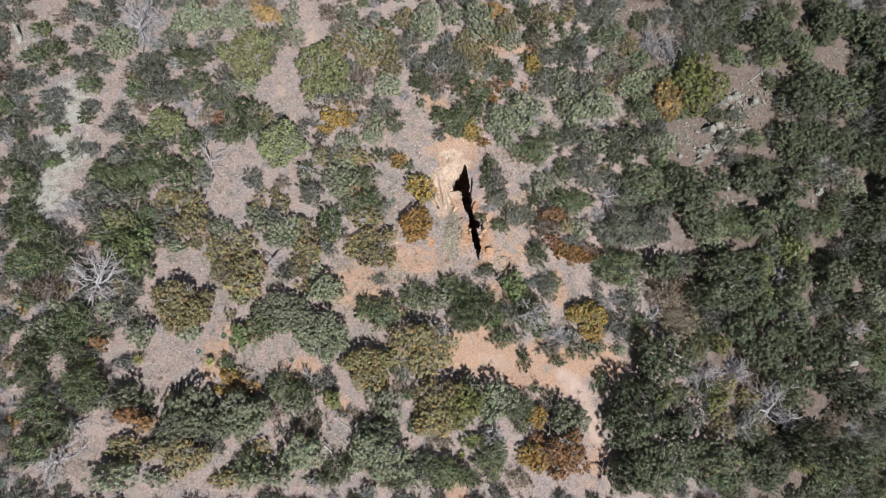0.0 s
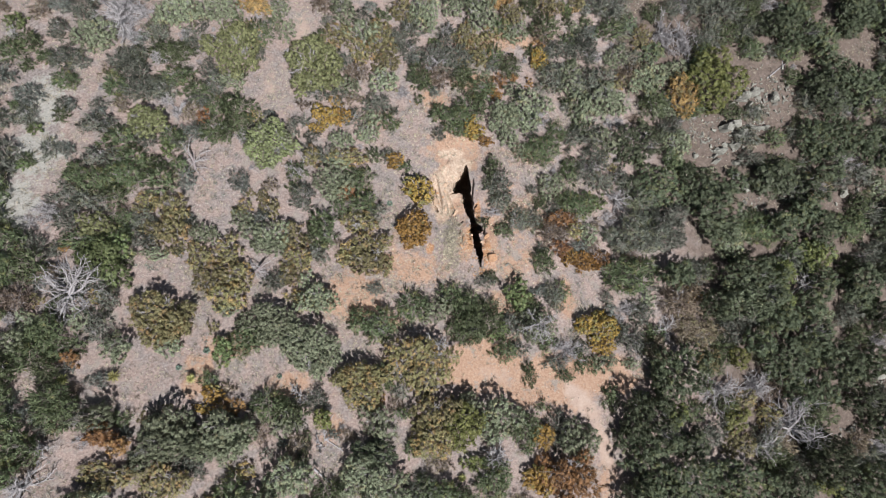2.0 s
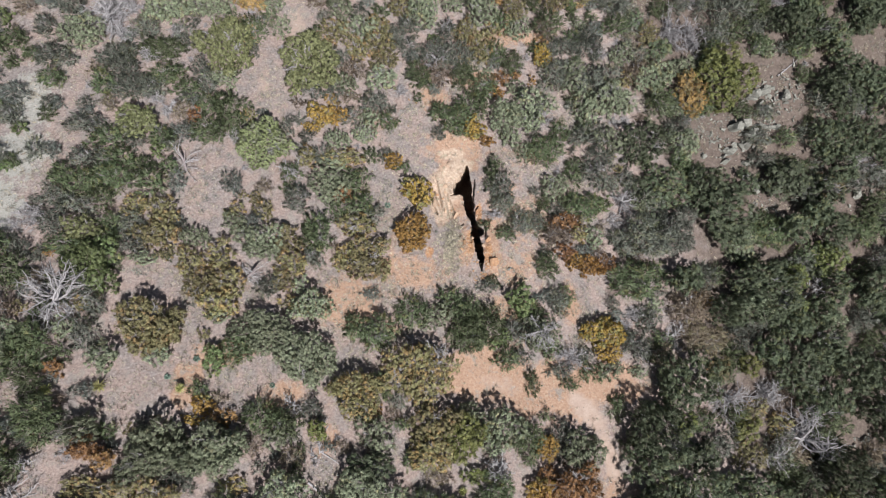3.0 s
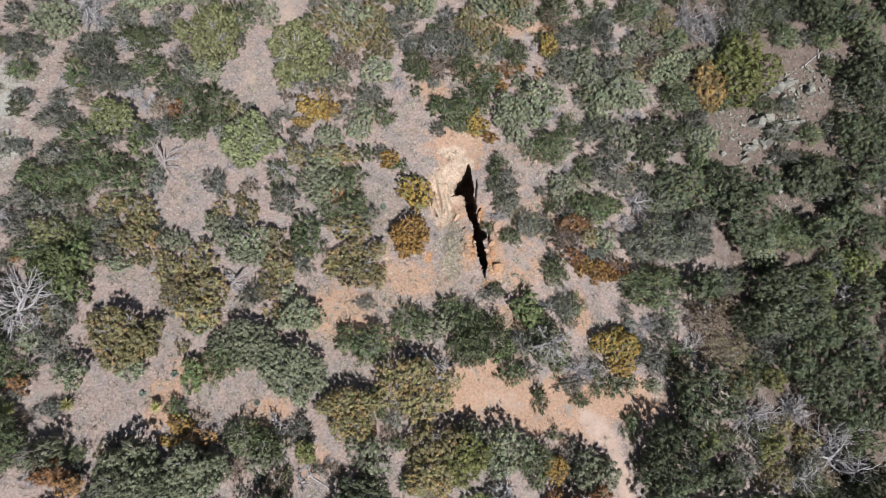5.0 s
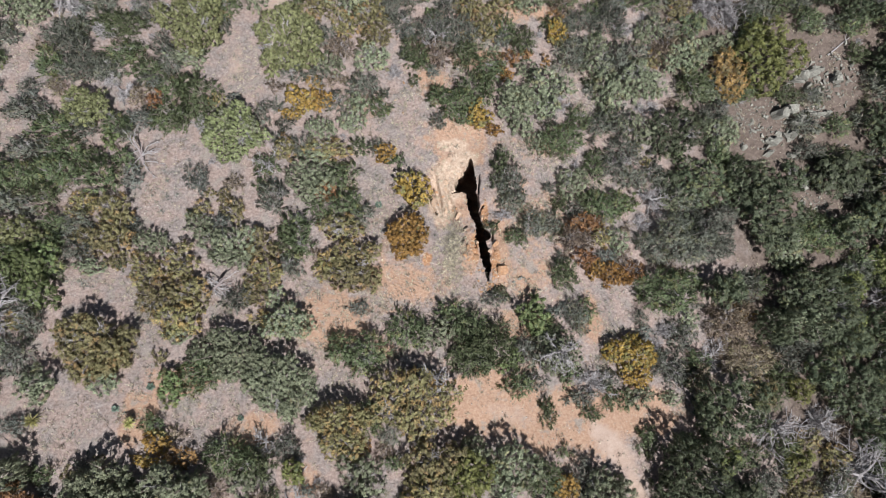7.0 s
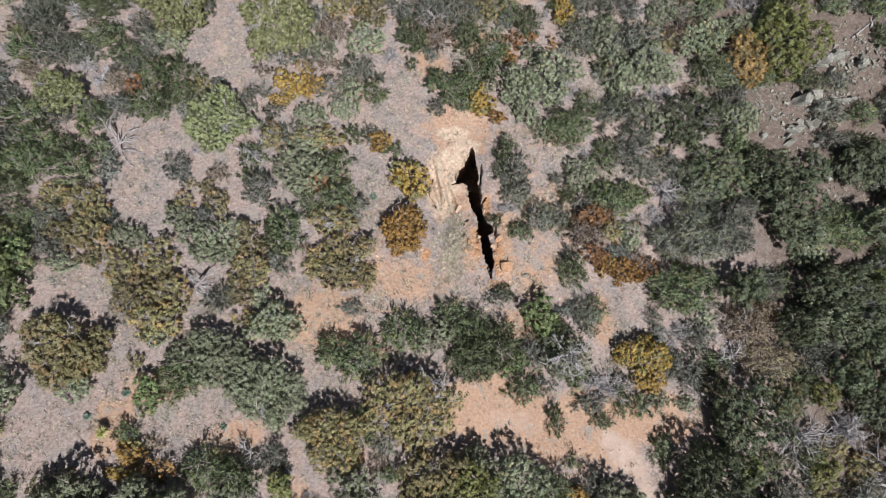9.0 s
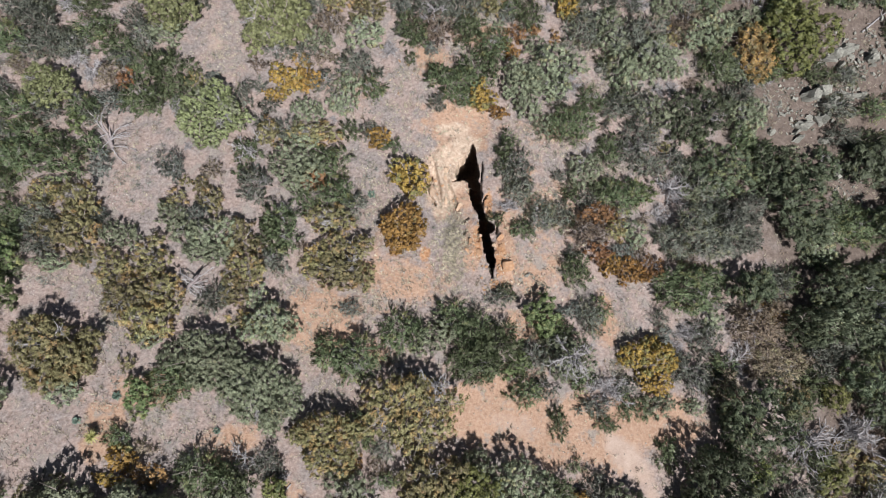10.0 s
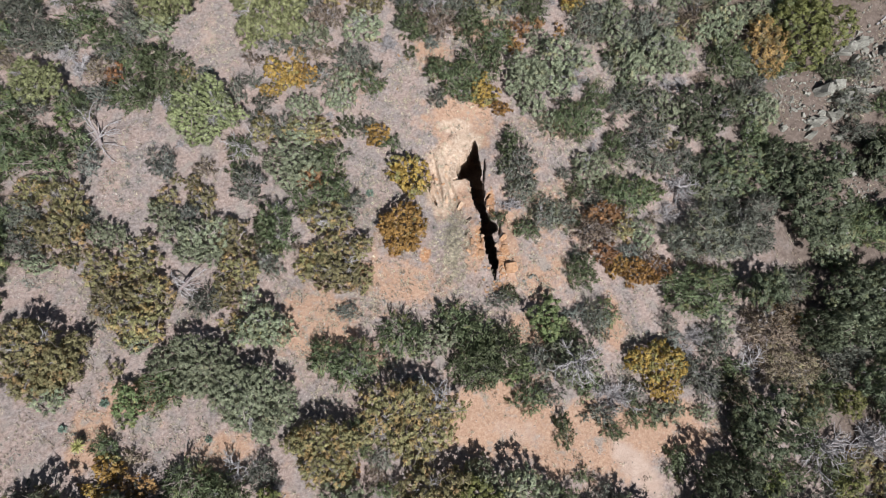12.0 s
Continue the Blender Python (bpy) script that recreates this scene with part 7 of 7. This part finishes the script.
# ---- rocks ----
def rock_mesh(seed, mat, corners=15):
    """An angular block: the hull of a few scattered corners, its long edges broken."""
    rng = np.random.default_rng(seed)
    bm = bmesh.new()
    for p in rng.normal(0, 1, (corners, 3)):
        p = p / np.abs(p).max() * rng.uniform(0.6, 1.0)
        bm.verts.new(p * np.array([0.8, 0.8, 0.75]))
    hull = bmesh.ops.convex_hull(bm, input=bm.verts)
    bmesh.ops.delete(bm, geom=[v for v in bm.verts if not v.link_faces], context="VERTS")
    bmesh.ops.subdivide_edges(bm, edges=bm.edges, cuts=1, use_grid_fill=True)
    for v in bm.verts:
        v.co *= 1 + 0.16 * noise.noise(v.co * 2.6 + Vector((seed, 0, 0)))
    me = bpy.data.meshes.new("rock")
    bm.to_mesh(me)
    bm.free()
    me.materials.append(mat)
    return me


GREY_ROCKS = [rock_mesh(i, GREY_ROCK) for i in range(6)]
TAN_ROCKS = [rock_mesh(20 + i, RUST_ROCK if i < 3 else TAN_ROCK) for i in range(5)]


def rock(x, y, sx, sy, sz, turn=0.0, tan=False, name="rock"):
    turn_count[0] += 1
    ob = new(name, (TAN_ROCKS if tan else GREY_ROCKS)[turn_count[0] % 5])
    ob.matrix_world = pose(x, y, ground_at(x, y) + sz * 0.25, random.uniform(-14, 14), random.uniform(-14, 14), turn)
    ob.scale = (sx, sy, sz)
    return tagged(ob, "orange-stained tan rock at the fissure rim" if tan else "angular grey lichen-spotted rock on the slope", "rock", "rim rocks" if tan else "outcrop rocks")


rock(21.19, 8.89, 0.59, 0.68, 0.9, 35)
rock(21.87, 9.19, 0.49, 0.56, 0.8, 25)
rock(22.36, 8.32, 0.37, 0.37, 0.6, 70)
rock(22.09, 7.50, 0.34, 0.43, 0.6, 20)
rock(22.95, 11.36, 0.44, 0.5, 0.5, 10)
rock(23.58, 11.74, 0.38, 0.31, 0.5, 0)
rock(23.74, 10.20, 0.5, 0.44, 0.5, 50)
rock(23.31, 10.79, 0.37, 0.31, 0.4, 40)
rock(22.39, 6.50, 0.37, 0.27, 0.4, 50)
rock(20.43, 7.12, 0.43, 0.31, 0.3, 30)
rock(20.27, 6.72, 0.37, 0.22, 0.3, 50)
rock(18.70, 6.64, 0.27, 0.24, 0.3, 40)
rock(23.40, 8.98, 0.5, 0.31, 0.5, 0)
rock(24.37, 11.87, 0.23, 0.23, 0.3, 60)
rock(23.98, 11.63, 0.23, 0.25, 0.3, 30)
rock(22.35, 11.21, 0.31, 0.25, 0.4, 20)
rock(17.81, 8.58, 0.15, 0.22, 0.2, 40)
rock(19.41, 8.40, 0.15, 0.17, 0.2, 85)
rock(21.15, 7.54, 0.27, 0.27, 0.3, 0)
rock(24.55, 8.97, 0.32, 0.25, 0.4, 0)
rock(22.96, 4.91, 0.27, 0.2, 0.4, 75)
rock(23.74, 11.84, 0.4, 0.35, 0.4, 15)
rock(25.46, 11.39, 0.6, 0.35, 0.4, 120)
rock(23.29, 14.79, 0.5, 0.4, 0.45, 15)
rock(28.08, 7.25, 0.4, 0.25, 0.3, 30)
rock(22.64, 4.59, 0.25, 0.5, 0.5, 0)
rock(32.49, 5.75, 0.55, 0.45, 0.6, 0)
rock(32.73, 3.22, 0.7, 0.6, 0.6, 40)
rock(33.64, 2.56, 0.6, 0.5, 0.5, 10)
rock(30.71, 4.01, 0.5, 0.4, 0.4, 60)
rock(32.75, -9.70, 0.7, 0.6, 0.6, 20)
rock(33.96, -9.46, 0.5, 0.5, 0.5, 0)
rock(29.95, -13.50, 0.5, 0.4, 0.4, 0)
rock(29.81, -14.94, 0.6, 0.4, 0.4, 70)
rock(8.72, 10.04, 0.28, 0.22, 0.25, 0)
rock(9.09, 10.32, 0.2, 0.15, 0.2, 0)
rock(12.12, 9.15, 0.3, 0.2, 0.25, 0)
rock(11.20, 9.26, 0.25, 0.2, 0.2, 0)
rock(4.35, -1.33, 0.2, 0.12, 0.12, 40)
rock(3.98, -1.52, 0.16, 0.1, 0.1, 0)
rock(2.85, 1.21, 0.22, 0.2, 0.3, 0)
rock(-9.31, 1.53, 0.1, 0.1, 0.1, 0)
rock(-4.07, 3.89, 0.1, 0.08, 0.08, 0)
rock(-31.99, 15.24, 0.35, 1.3, 0.5, 5)
rock(-31.34, 13.61, 0.3, 0.5, 0.4, 0)
rock(-30.46, 14.91, 0.3, 0.45, 0.35, 20)
rock(14.16, 16.16, 0.2, 0.15, 0.15, 0)
rock(27.22, -15.55, 0.4, 0.3, 0.3, 0)
rock(28.43, 7.44, 0.3, 0.3, 0.3, 0)
rock(31.11, -9.56, 0.4, 0.3, 0.3, 0)
rock(25.65, -16.21, 0.35, 0.25, 0.3, 0)

rock(21.19, 8.91, 0.65, 0.47, 0.70, 20)
rock(22.14, 8.36, 0.52, 0.35, 0.60, -15)
rock(22.82, 8.62, 0.39, 0.30, 0.50, 40)
rock(20.79, 7.04, 0.73, 0.39, 0.50, 10)
rock(21.63, 7.52, 0.43, 0.26, 0.50, -30)
rock(23.48, 11.54, 0.66, 0.31, 0.50, 15)
rock(22.56, 11.09, 0.61, 0.35, 0.50, -10)
rock(21.92, 10.69, 0.39, 0.26, 0.40, 30)
rock(25.18, 11.19, 0.44, 0.40, 0.60, 60)
rock(23.35, 14.56, 0.40, 0.26, 0.50, 0)
rock(23.84, 8.92, 0.52, 0.22, 0.40, 8)
rock(24.65, 8.83, 0.44, 0.22, 0.40, -12)
rock(23.27, 8.99, 0.35, 0.26, 0.40, 25)
rock(22.46, 4.94, 0.17, 0.39, 0.50, 5)
rock(22.63, 4.12, 0.30, 0.26, 0.40, 50)
rock(24.81, -0.73, 0.34, 0.26, 0.40, 20)
rock(22.48, 4.31, 0.21, 0.34, 0.40, 0)
rock(20.38, 6.28, 0.51, 0.26, 0.35, 35)
rock(21.90, 6.19, 0.43, 0.26, 0.35, -20)


def rocky_patch(rng, count, cx, cy, rx, ry, small, large, tan=False):
    for _ in range(count):
        x, y = cx + rng.normal(0, 0.45) * rx, cy + rng.normal(0, 0.45) * ry
        s = small * (large / small) ** (rng.uniform(0, 1) ** 2)
        rock(x, y, s * rng.uniform(0.8, 1.4), s * rng.uniform(0.7, 1.1), s * rng.uniform(0.5, 0.8), rng.uniform(0, 180), tan)


def slab(x, y, sx, sy, turn):
    """A flat tan ledge stone lying in the bank."""
    ob = rock(x, y, sx, sy, 0.10, turn, True, "ledge_stone")
    ob.data = LEDGES[turn_count[0] % 3]
    return tagged(ob, "cream and tan layered ledge stone in the bank", "rock", "ledge stones")


LEDGES = [rock_mesh(40 + i, TAN_ROCK) for i in range(3)]
for i in range(0, 12, 2):
    slab(-0.55 + 0.12 * i + 0.25 * math.sin(i * 2.1), 3.3 + 1.1 * math.sin(i * 1.7), 0.12 + 0.05 * (i % 3), 0.22 + 0.08 * (i % 4), -25 + 11 * (i % 5))

rng_rock = np.random.default_rng(11)
rocky_patch(rng_rock, 16, 23.14, 10.72, 1.51, 2.13, 0.1, 0.3)
rocky_patch(rng_rock, 18, 22.54, 8.22, 2.29, 1.50, 0.1, 0.3)
rocky_patch(rng_rock, 12, 19.06, 8.36, 1.75, 1.66, 0.1, 0.28)
rocky_patch(rng_rock, 14, 25.77, 11.48, 1.52, 1.97, 0.12, 0.4)
rocky_patch(rng_rock, 8, 23.55, 14.84, 0.63, 0.36, 0.1, 0.3)
rocky_patch(rng_rock, 8, 28.51, 7.91, 1.79, 0.90, 0.06, 0.25)
rocky_patch(rng_rock, 5, 23.65, 2.68, 1.09, 1.09, 0.06, 0.16)
rocky_patch(rng_rock, 12, 33.02, 3.02, 1.13, 0.90, 0.1, 0.35)
rocky_patch(rng_rock, 12, 33.01, -9.66, 1.11, 0.66, 0.1, 0.35)
rocky_patch(rng_rock, 6, 31.84, 5.04, 1.35, 0.90, 0.08, 0.25)
rocky_patch(rng_rock, 8, 9.36, -3.04, 1.22, 1.01, 0.04, 0.12)
rocky_patch(rng_rock, 6, 3.42, -1.21, 1.20, 0.60, 0.04, 0.12)
rocky_patch(rng_rock, 8, 8.83, 10.11, 0.43, 0.34, 0.05, 0.15)
rocky_patch(rng_rock, 6, 29.98, -14.16, 1.29, 1.72, 0.1, 0.3)
rocky_patch(rng_rock, 12, 22.83, 9.13, 2.65, 2.65, 0.1, 0.3)
rocky_patch(rng_rock, 4, -26.24, 9.05, 1.18, 2.37, 0.06, 0.14)
rocky_patch(rng_rock, 3, -26.97, 2.92, 0.93, 1.49, 0.06, 0.14)
rock(3.35, -0.82, 0.36, 0.46, 0.30, 10, True)
rocky_patch(rng_rock, 16, 1.70, 0.11, 0.8, 1.5, 0.05, 0.20, True)
rocky_patch(rng_rock, 18, 2.92, -0.18, 0.7, 1.8, 0.05, 0.20, True)
rocky_patch(rng_rock, 10, 2.65, -1.71, 0.9, 0.5, 0.05, 0.16, True)
rocky_patch(rng_rock, 14, 3.1, -0.3, 0.6, 1.5, 0.06, 0.26, True)
rocky_patch(rng_rock, 11, 1.7, 0.3, 0.5, 1.4, 0.06, 0.28, True)
rocky_patch(rng_rock, 6, 0.0, 3.4, 0.6, 1.5, 0.07, 0.16, True)
rocky_patch(rng_rock, 14, 2.42, 2.6, 0.2, 1.6, 0.06, 0.22, True)
rocky_patch(rng_rock, 6, 2.5, -2.0, 0.7, 0.5, 0.05, 0.16, True)
rocky_patch(rng_rock, 5, 2.3, -1.9, 0.5, 0.4, 0.05, 0.15, True)
rocky_patch(rng_rock, 5, 0.9, 2.4, 0.6, 0.4, 0.05, 0.16, True)
rocky_patch(rng_rock, 8, -2.34, 9.38, 0.7, 1.6, 0.06, 0.2, True)

# ---- small loose cover ----
def scatter(name, label, category, count, pick, build, mat, seed):
    """One object of many small pieces that nobody would count."""
    rng = np.random.default_rng(seed)
    v, f = [], []
    spots = np.array([pick(rng) for _ in range(count)])
    for (x, y), z in zip(spots, ground_height(spots[:, 0], spots[:, 1])):
        build(rng, v, f, x, y, z)
    ob = new(name, mesh_from(name, v, f, mat))
    return tagged(ob, label, category, kind="stuff")


def anywhere(rng):
    return rng.uniform(-33, 34), rng.uniform(-19, 20)


def on_bare(rng):
    """A place on one of the open stretches of soil."""
    cx, cy, rx, ry = OPEN[rng.integers(0, len(OPEN))]
    return cx + rng.normal(0, 0.5) * rx, cy + rng.normal(0, 0.5) * ry


OPEN_A = [
    (-10.4, 16.5, 1.4, 2.1),
    (-12.2, 11.6, 1.6, 1.7),
    (-11.6, 10.0, 1.7, 1.1),
    (-15.1, 5.1, 1.9, 2.0),
    (-15.6, 3.0, 1.3, 1.6),
    (-24.6, 12.2, 1.0, 2.4),
    (-24.5, 13.9, 1.3, 0.7),
    (-24.1, 7.7, 1.2, 1.6),
    (-26.9, 10.3, 1.3, 1.3),
    (-26.6, 7.1, 1.9, 1.2),
    (-26.6, 2.9, 1.1, 1.9),
    (-25.0, 4.9, 1.2, 1.1),
    (-17.9, -1.3, 1.8, 0.9),
    (-15.7, -1.9, 0.7, 0.9),
    (-15.4, -3.5, 0.7, 2.2),
    (-14.8, -6.1, 1.0, 2.1),
    (-17.2, -7.9, 3.2, 1.5),
    (-18.9, -8.7, 1.8, 0.9),
    (-23.7, -8.0, 0.7, 0.8),
    (-21.4, -12.5, 1.4, 1.9),
]
OPEN_B = [
    (-21.8, -13.5, 1.6, 1.0),
    (-11.0, -7.1, 2.2, 0.9),
    (-11.9, -8.1, 1.8, 0.9),
    (-9.5, -9.0, 1.5, 0.9),
    (-7.1, -1.9, 1.4, 1.0),
    (-5.5, -3.1, 1.6, 1.1),
    (-6.6, -4.7, 1.1, 1.1),
    (-5.4, -6.4, 1.7, 1.0),
    (-3.6, -2.7, 0.8, 1.2),
    (-1.7, -1.2, 2.4, 1.8),
    (-0.6, 1.2, 2.0, 2.0),
    (-0.2, 5.8, 2.5, 2.5),
    (-2.6, 7.4, 1.7, 1.3),
    (-3.8, 3.6, 1.4, 1.7),
    (-3.4, 1.8, 0.9, 1.2),
    (-1.8, 9.6, 1.1, 1.5),
    (0.2, 11.0, 1.5, 0.8),
    (4.2, 15.2, 3.1, 0.6),
    (2.4, 13.1, 0.6, 0.6),
    (4.0, 6.7, 1.3, 0.8),
]
OPEN_C = [
    (5.7, 5.4, 1.8, 1.1),
    (5.8, 2.9, 1.1, 0.8),
    (3.0, -0.4, 1.8, 1.7),
    (4.2, -1.6, 2.1, 1.2),
    (1.8, -2.8, 1.7, 1.0),
    (3.4, -4.0, 1.7, 0.7),
    (9.5, 4.2, 0.8, 0.8),
    (9.2, -2.8, 2.1, 1.5),
    (9.5, -4.4, 1.0, 1.2),
    (9.0, -6.4, 0.6, 1.2),
    (15.4, 18.4, 1.9, 0.9),
    (7.5, 10.7, 1.1, 1.1),
    (8.8, 9.2, 1.1, 0.6),
    (14.6, 10.3, 1.1, 0.9),
    (24.4, 11.7, 2.8, 2.8),
    (19.1, 8.3, 1.6, 1.4),
    (22.3, 8.3, 2.0, 1.3),
    (23.4, 2.7, 1.4, 1.3),
    (30.2, 14.6, 2.8, 0.9),
    (2.5, -8.1, 2.1, 1.4),
]
OPEN_D = [
    (8.4, -9.4, 3.6, 1.6),
    (6.4, -10.4, 1.6, 1.2),
    (10.7, -12.8, 1.2, 2.0),
    (10.5, -15.7, 1.2, 1.6),
    (13.1, -8.8, 1.7, 0.6),
    (-5.8, -14.0, 0.6, 1.0),
    (-6.9, -12.7, 1.1, 1.1),
    (-3.1, -12.0, 0.9, 0.9),
    (-0.5, -13.1, 0.9, 0.9),
    (1.3, -15.6, 0.5, 0.9),
    (-11.4, -2.7, 1.0, 0.9),
    (-29.8, 11.2, 1.0, 1.4),
    (-30.9, 15.6, 0.9, 1.2),
    (-29.7, 17.3, 1.5, 1.1),
    (-27.2, 15.4, 0.7, 1.2),
    (-31.9, 14.4, 0.5, 2.5),
    (32.9, 15.6, 1.5, 0.9),
    (17.9, -6.6, 1.5, 0.8),
    (-14.9, -3.0, 0.6, 1.1),
]
OPEN = OPEN_A + OPEN_B + OPEN_C + OPEN_D


def on_grassy(rng):
    """Open soil away from the worn path."""
    while True:
        x, y = on_bare(rng)
        if not (-1 < x < 13 and -16 < y < -6.5) and not (-1.5 < x < 3.5 and -1.5 < y < 8):
            return x, y


def pebble(rng, v, f, x, y, z):
    s = 0.02 * (3.4 ** (rng.uniform(0, 1) ** 2.5))
    b = len(v)
    t = rng.uniform(0, 3.14)
    c, d = math.cos(t) * s, math.sin(t) * s
    k = rng.uniform(0.55, 1.0)
    for p in ((c, d, 0), (-d * k, c * k, 0), (-c, -d, 0), (d * k, -c * k, 0)):
        v.append((x + p[0], y + p[1], z - 0.01))
    for p in ((c, d), (-d * k, c * k), (-c, -d), (d * k, -c * k)):
        v.append((x + p[0] * 0.6 + rng.normal(0, s * 0.1), y + p[1] * 0.6, z + s * rng.uniform(0.4, 0.8)))
    for i in range(4):
        j = (i + 1) % 4
        f.append((b + i, b + j, b + 4 + j, b + 4 + i))
    f.append((b + 4, b + 5, b + 6, b + 7))


def tuft(rng, v, f, x, y, z):
    n = rng.integers(6, 14)
    size = rng.uniform(0.10, 0.24)
    for _ in range(n):
        a, lean = rng.uniform(0, 6.2832), rng.uniform(0.5, 1.1)
        L = size * rng.uniform(0.7, 1.2)
        bx, by = x + rng.normal(0, 0.04), y + rng.normal(0, 0.04)
        w = 0.011
        b = len(v)
        v += [(bx - w * math.sin(a), by + w * math.cos(a), z - 0.01), (bx + w * math.sin(a), by - w * math.cos(a), z - 0.01),
              (bx + L * lean * math.cos(a), by + L * lean * math.sin(a), z + L * (1.1 - 0.7 * lean))]
        f.append((b, b + 1, b + 2))


def forb(rng, v, f, x, y, z):
    """A low sprig of small leaves."""
    n = rng.integers(10, 26)
    size = rng.uniform(0.06, 0.18)
    for _ in range(n):
        ox, oy, oz = rng.normal(0, size, 3)
        a = rng.uniform(0, 6.2832)
        s = rng.uniform(0.018, 0.04)
        c, d = s * math.cos(a), s * math.sin(a)
        h = z + 0.02 + abs(oz) * 0.7
        b = len(v)
        t1, t2 = rng.normal(0, s * 0.6, 2)
        v += [(x + ox + c, y + oy + d, h + t1), (x + ox - d * 0.6, y + oy + c * 0.6, h), (x + ox - c, y + oy - d, h - t1), (x + ox + d * 0.6, y + oy - c * 0.6, h + t2)]
        f.append((b, b + 1, b + 2, b + 3))


scatter("loose_pebbles", "scattered pale pebbles and stone chips on soil", "pebbles", 4800, on_bare, pebble, PALE_STONE, 41)
scatter("grey_pebbles", "scattered grey pebbles under the scrub", "pebbles", 5000, anywhere, pebble, GREY_ROCK, 42)
def on_outcrop(rng):
    cx, cy, rx, ry = ((22.9, 11.0, 2.6, 3.2), (22.8, 8.6, 3.0, 2.0), (19.5, 8.6, 2.2, 2.2), (25.6, 11.6, 2.4, 2.6), (32.5, 3.0, 2.0, 1.6), (23.3, 2.8, 1.6, 1.4), (33.0, -9.8, 1.8, 1.4))[rng.integers(0, 7)]
    return cx + rng.normal(0, 0.5) * rx, cy + rng.normal(0, 0.5) * ry


def chip(rng, v, f, x, y, z):
    """An angular stone chip, half sunk."""
    s = 0.05 * (4 ** rng.uniform(0, 1))
    b = len(v)
    ring = [(math.cos(a), math.sin(a)) for a in np.sort(rng.uniform(0, 6.2832, 5))]
    stretch, t = rng.uniform(0.5, 1.0), rng.uniform(0, 3.14)
    c, d = math.cos(t), math.sin(t)
    for k, (rz, rs) in enumerate(((-0.05, 1.0), (rng.uniform(0.3, 0.9) * s, 0.7))):
        for px, py in ring:
            px, py = px * s * rs, py * s * rs * stretch
            v.append((x + px * c - py * d, y + px * d + py * c, z + rz + rng.normal(0, 0.12) * s * k))
    for i in range(5):
        j = (i + 1) % 5
        f.append((b + i, b + j, b + 5 + j, b + 5 + i))
    f.append(tuple(range(b + 5, b + 10)))


scatter("stone_chips", "broken grey stone chips over the outcrop", "stones", 700, on_outcrop, chip, GREY_ROCK, 47)
scatter("dry_grass", "sparse bleached dry grass tufts", "grass", 3000, on_grassy, tuft, STRAW, 43)
def on_mat(rng):
    return 0.55 + rng.normal(0, 0.5) * 0.9, 0.2 + rng.normal(0, 0.5) * 2.0


scatter("matted_grass", "matted straw-coloured dead grass beside the fissure", "grass", 500, on_mat, tuft, STRAW, 48)
scatter("dry_grass", "sparse bleached dry grass between the shrubs", "grass", 3500, anywhere, tuft, STRAW, 44)
scatter("low_sprigs", "low grey-green sprigs on bare soil", "weeds", 600, on_grassy, forb, SAGE_LEAF, 45)
scatter("leaf_litter", "dry brown leaf litter under the shrubs", "litter", 1800, anywhere, forb, BROWN_LEAF, 46)


def fallen_twig(rng, v, f, x, y, z):
    """A thin dead stick lying on the soil."""
    a, length, w = rng.uniform(0, 3.1416), rng.uniform(0.08, 0.34), rng.uniform(0.008, 0.014)
    c, d = math.cos(a), math.sin(a)
    b = len(v)
    for t, k in ((-0.5, 1.0), (0.1, 0.9), (0.5, 0.4)):
        bend = 0.08 * length * (0.25 - t * t)
        px, py = x + c * t * length - d * bend, y + d * t * length + c * bend
        v += [(px - d * w * k, py + c * w * k, z + 0.012), (px, py, z + 0.012 + w * 1.6), (px + d * w * k, py - c * w * k, z + 0.012)]
    for k in (0, 3):
        f += [(b + k, b + k + 1, b + k + 4, b + k + 3), (b + k + 1, b + k + 2, b + k + 5, b + k + 4)]


scatter("fallen_twigs", "thin grey and brown dead twigs lying on soil", "twigs", 2600, on_grassy, fallen_twig, BARK, 49)


def round_fissure(rng):
    while True:
        x, y = rng.uniform(-5, 8), rng.uniform(-4, 8)
        if not (0.6 < x < 3.2 and -1.8 < y < 5.8):
            return x, y


scatter("low_sprigs", "low grey-green sprigs round the fissure", "weeds", 150, round_fissure, forb, SCRUB_LEAF, 50)
scatter("dry_grass", "bleached grass tufts round the fissure", "grass", 450, round_fissure, tuft, STRAW, 51)
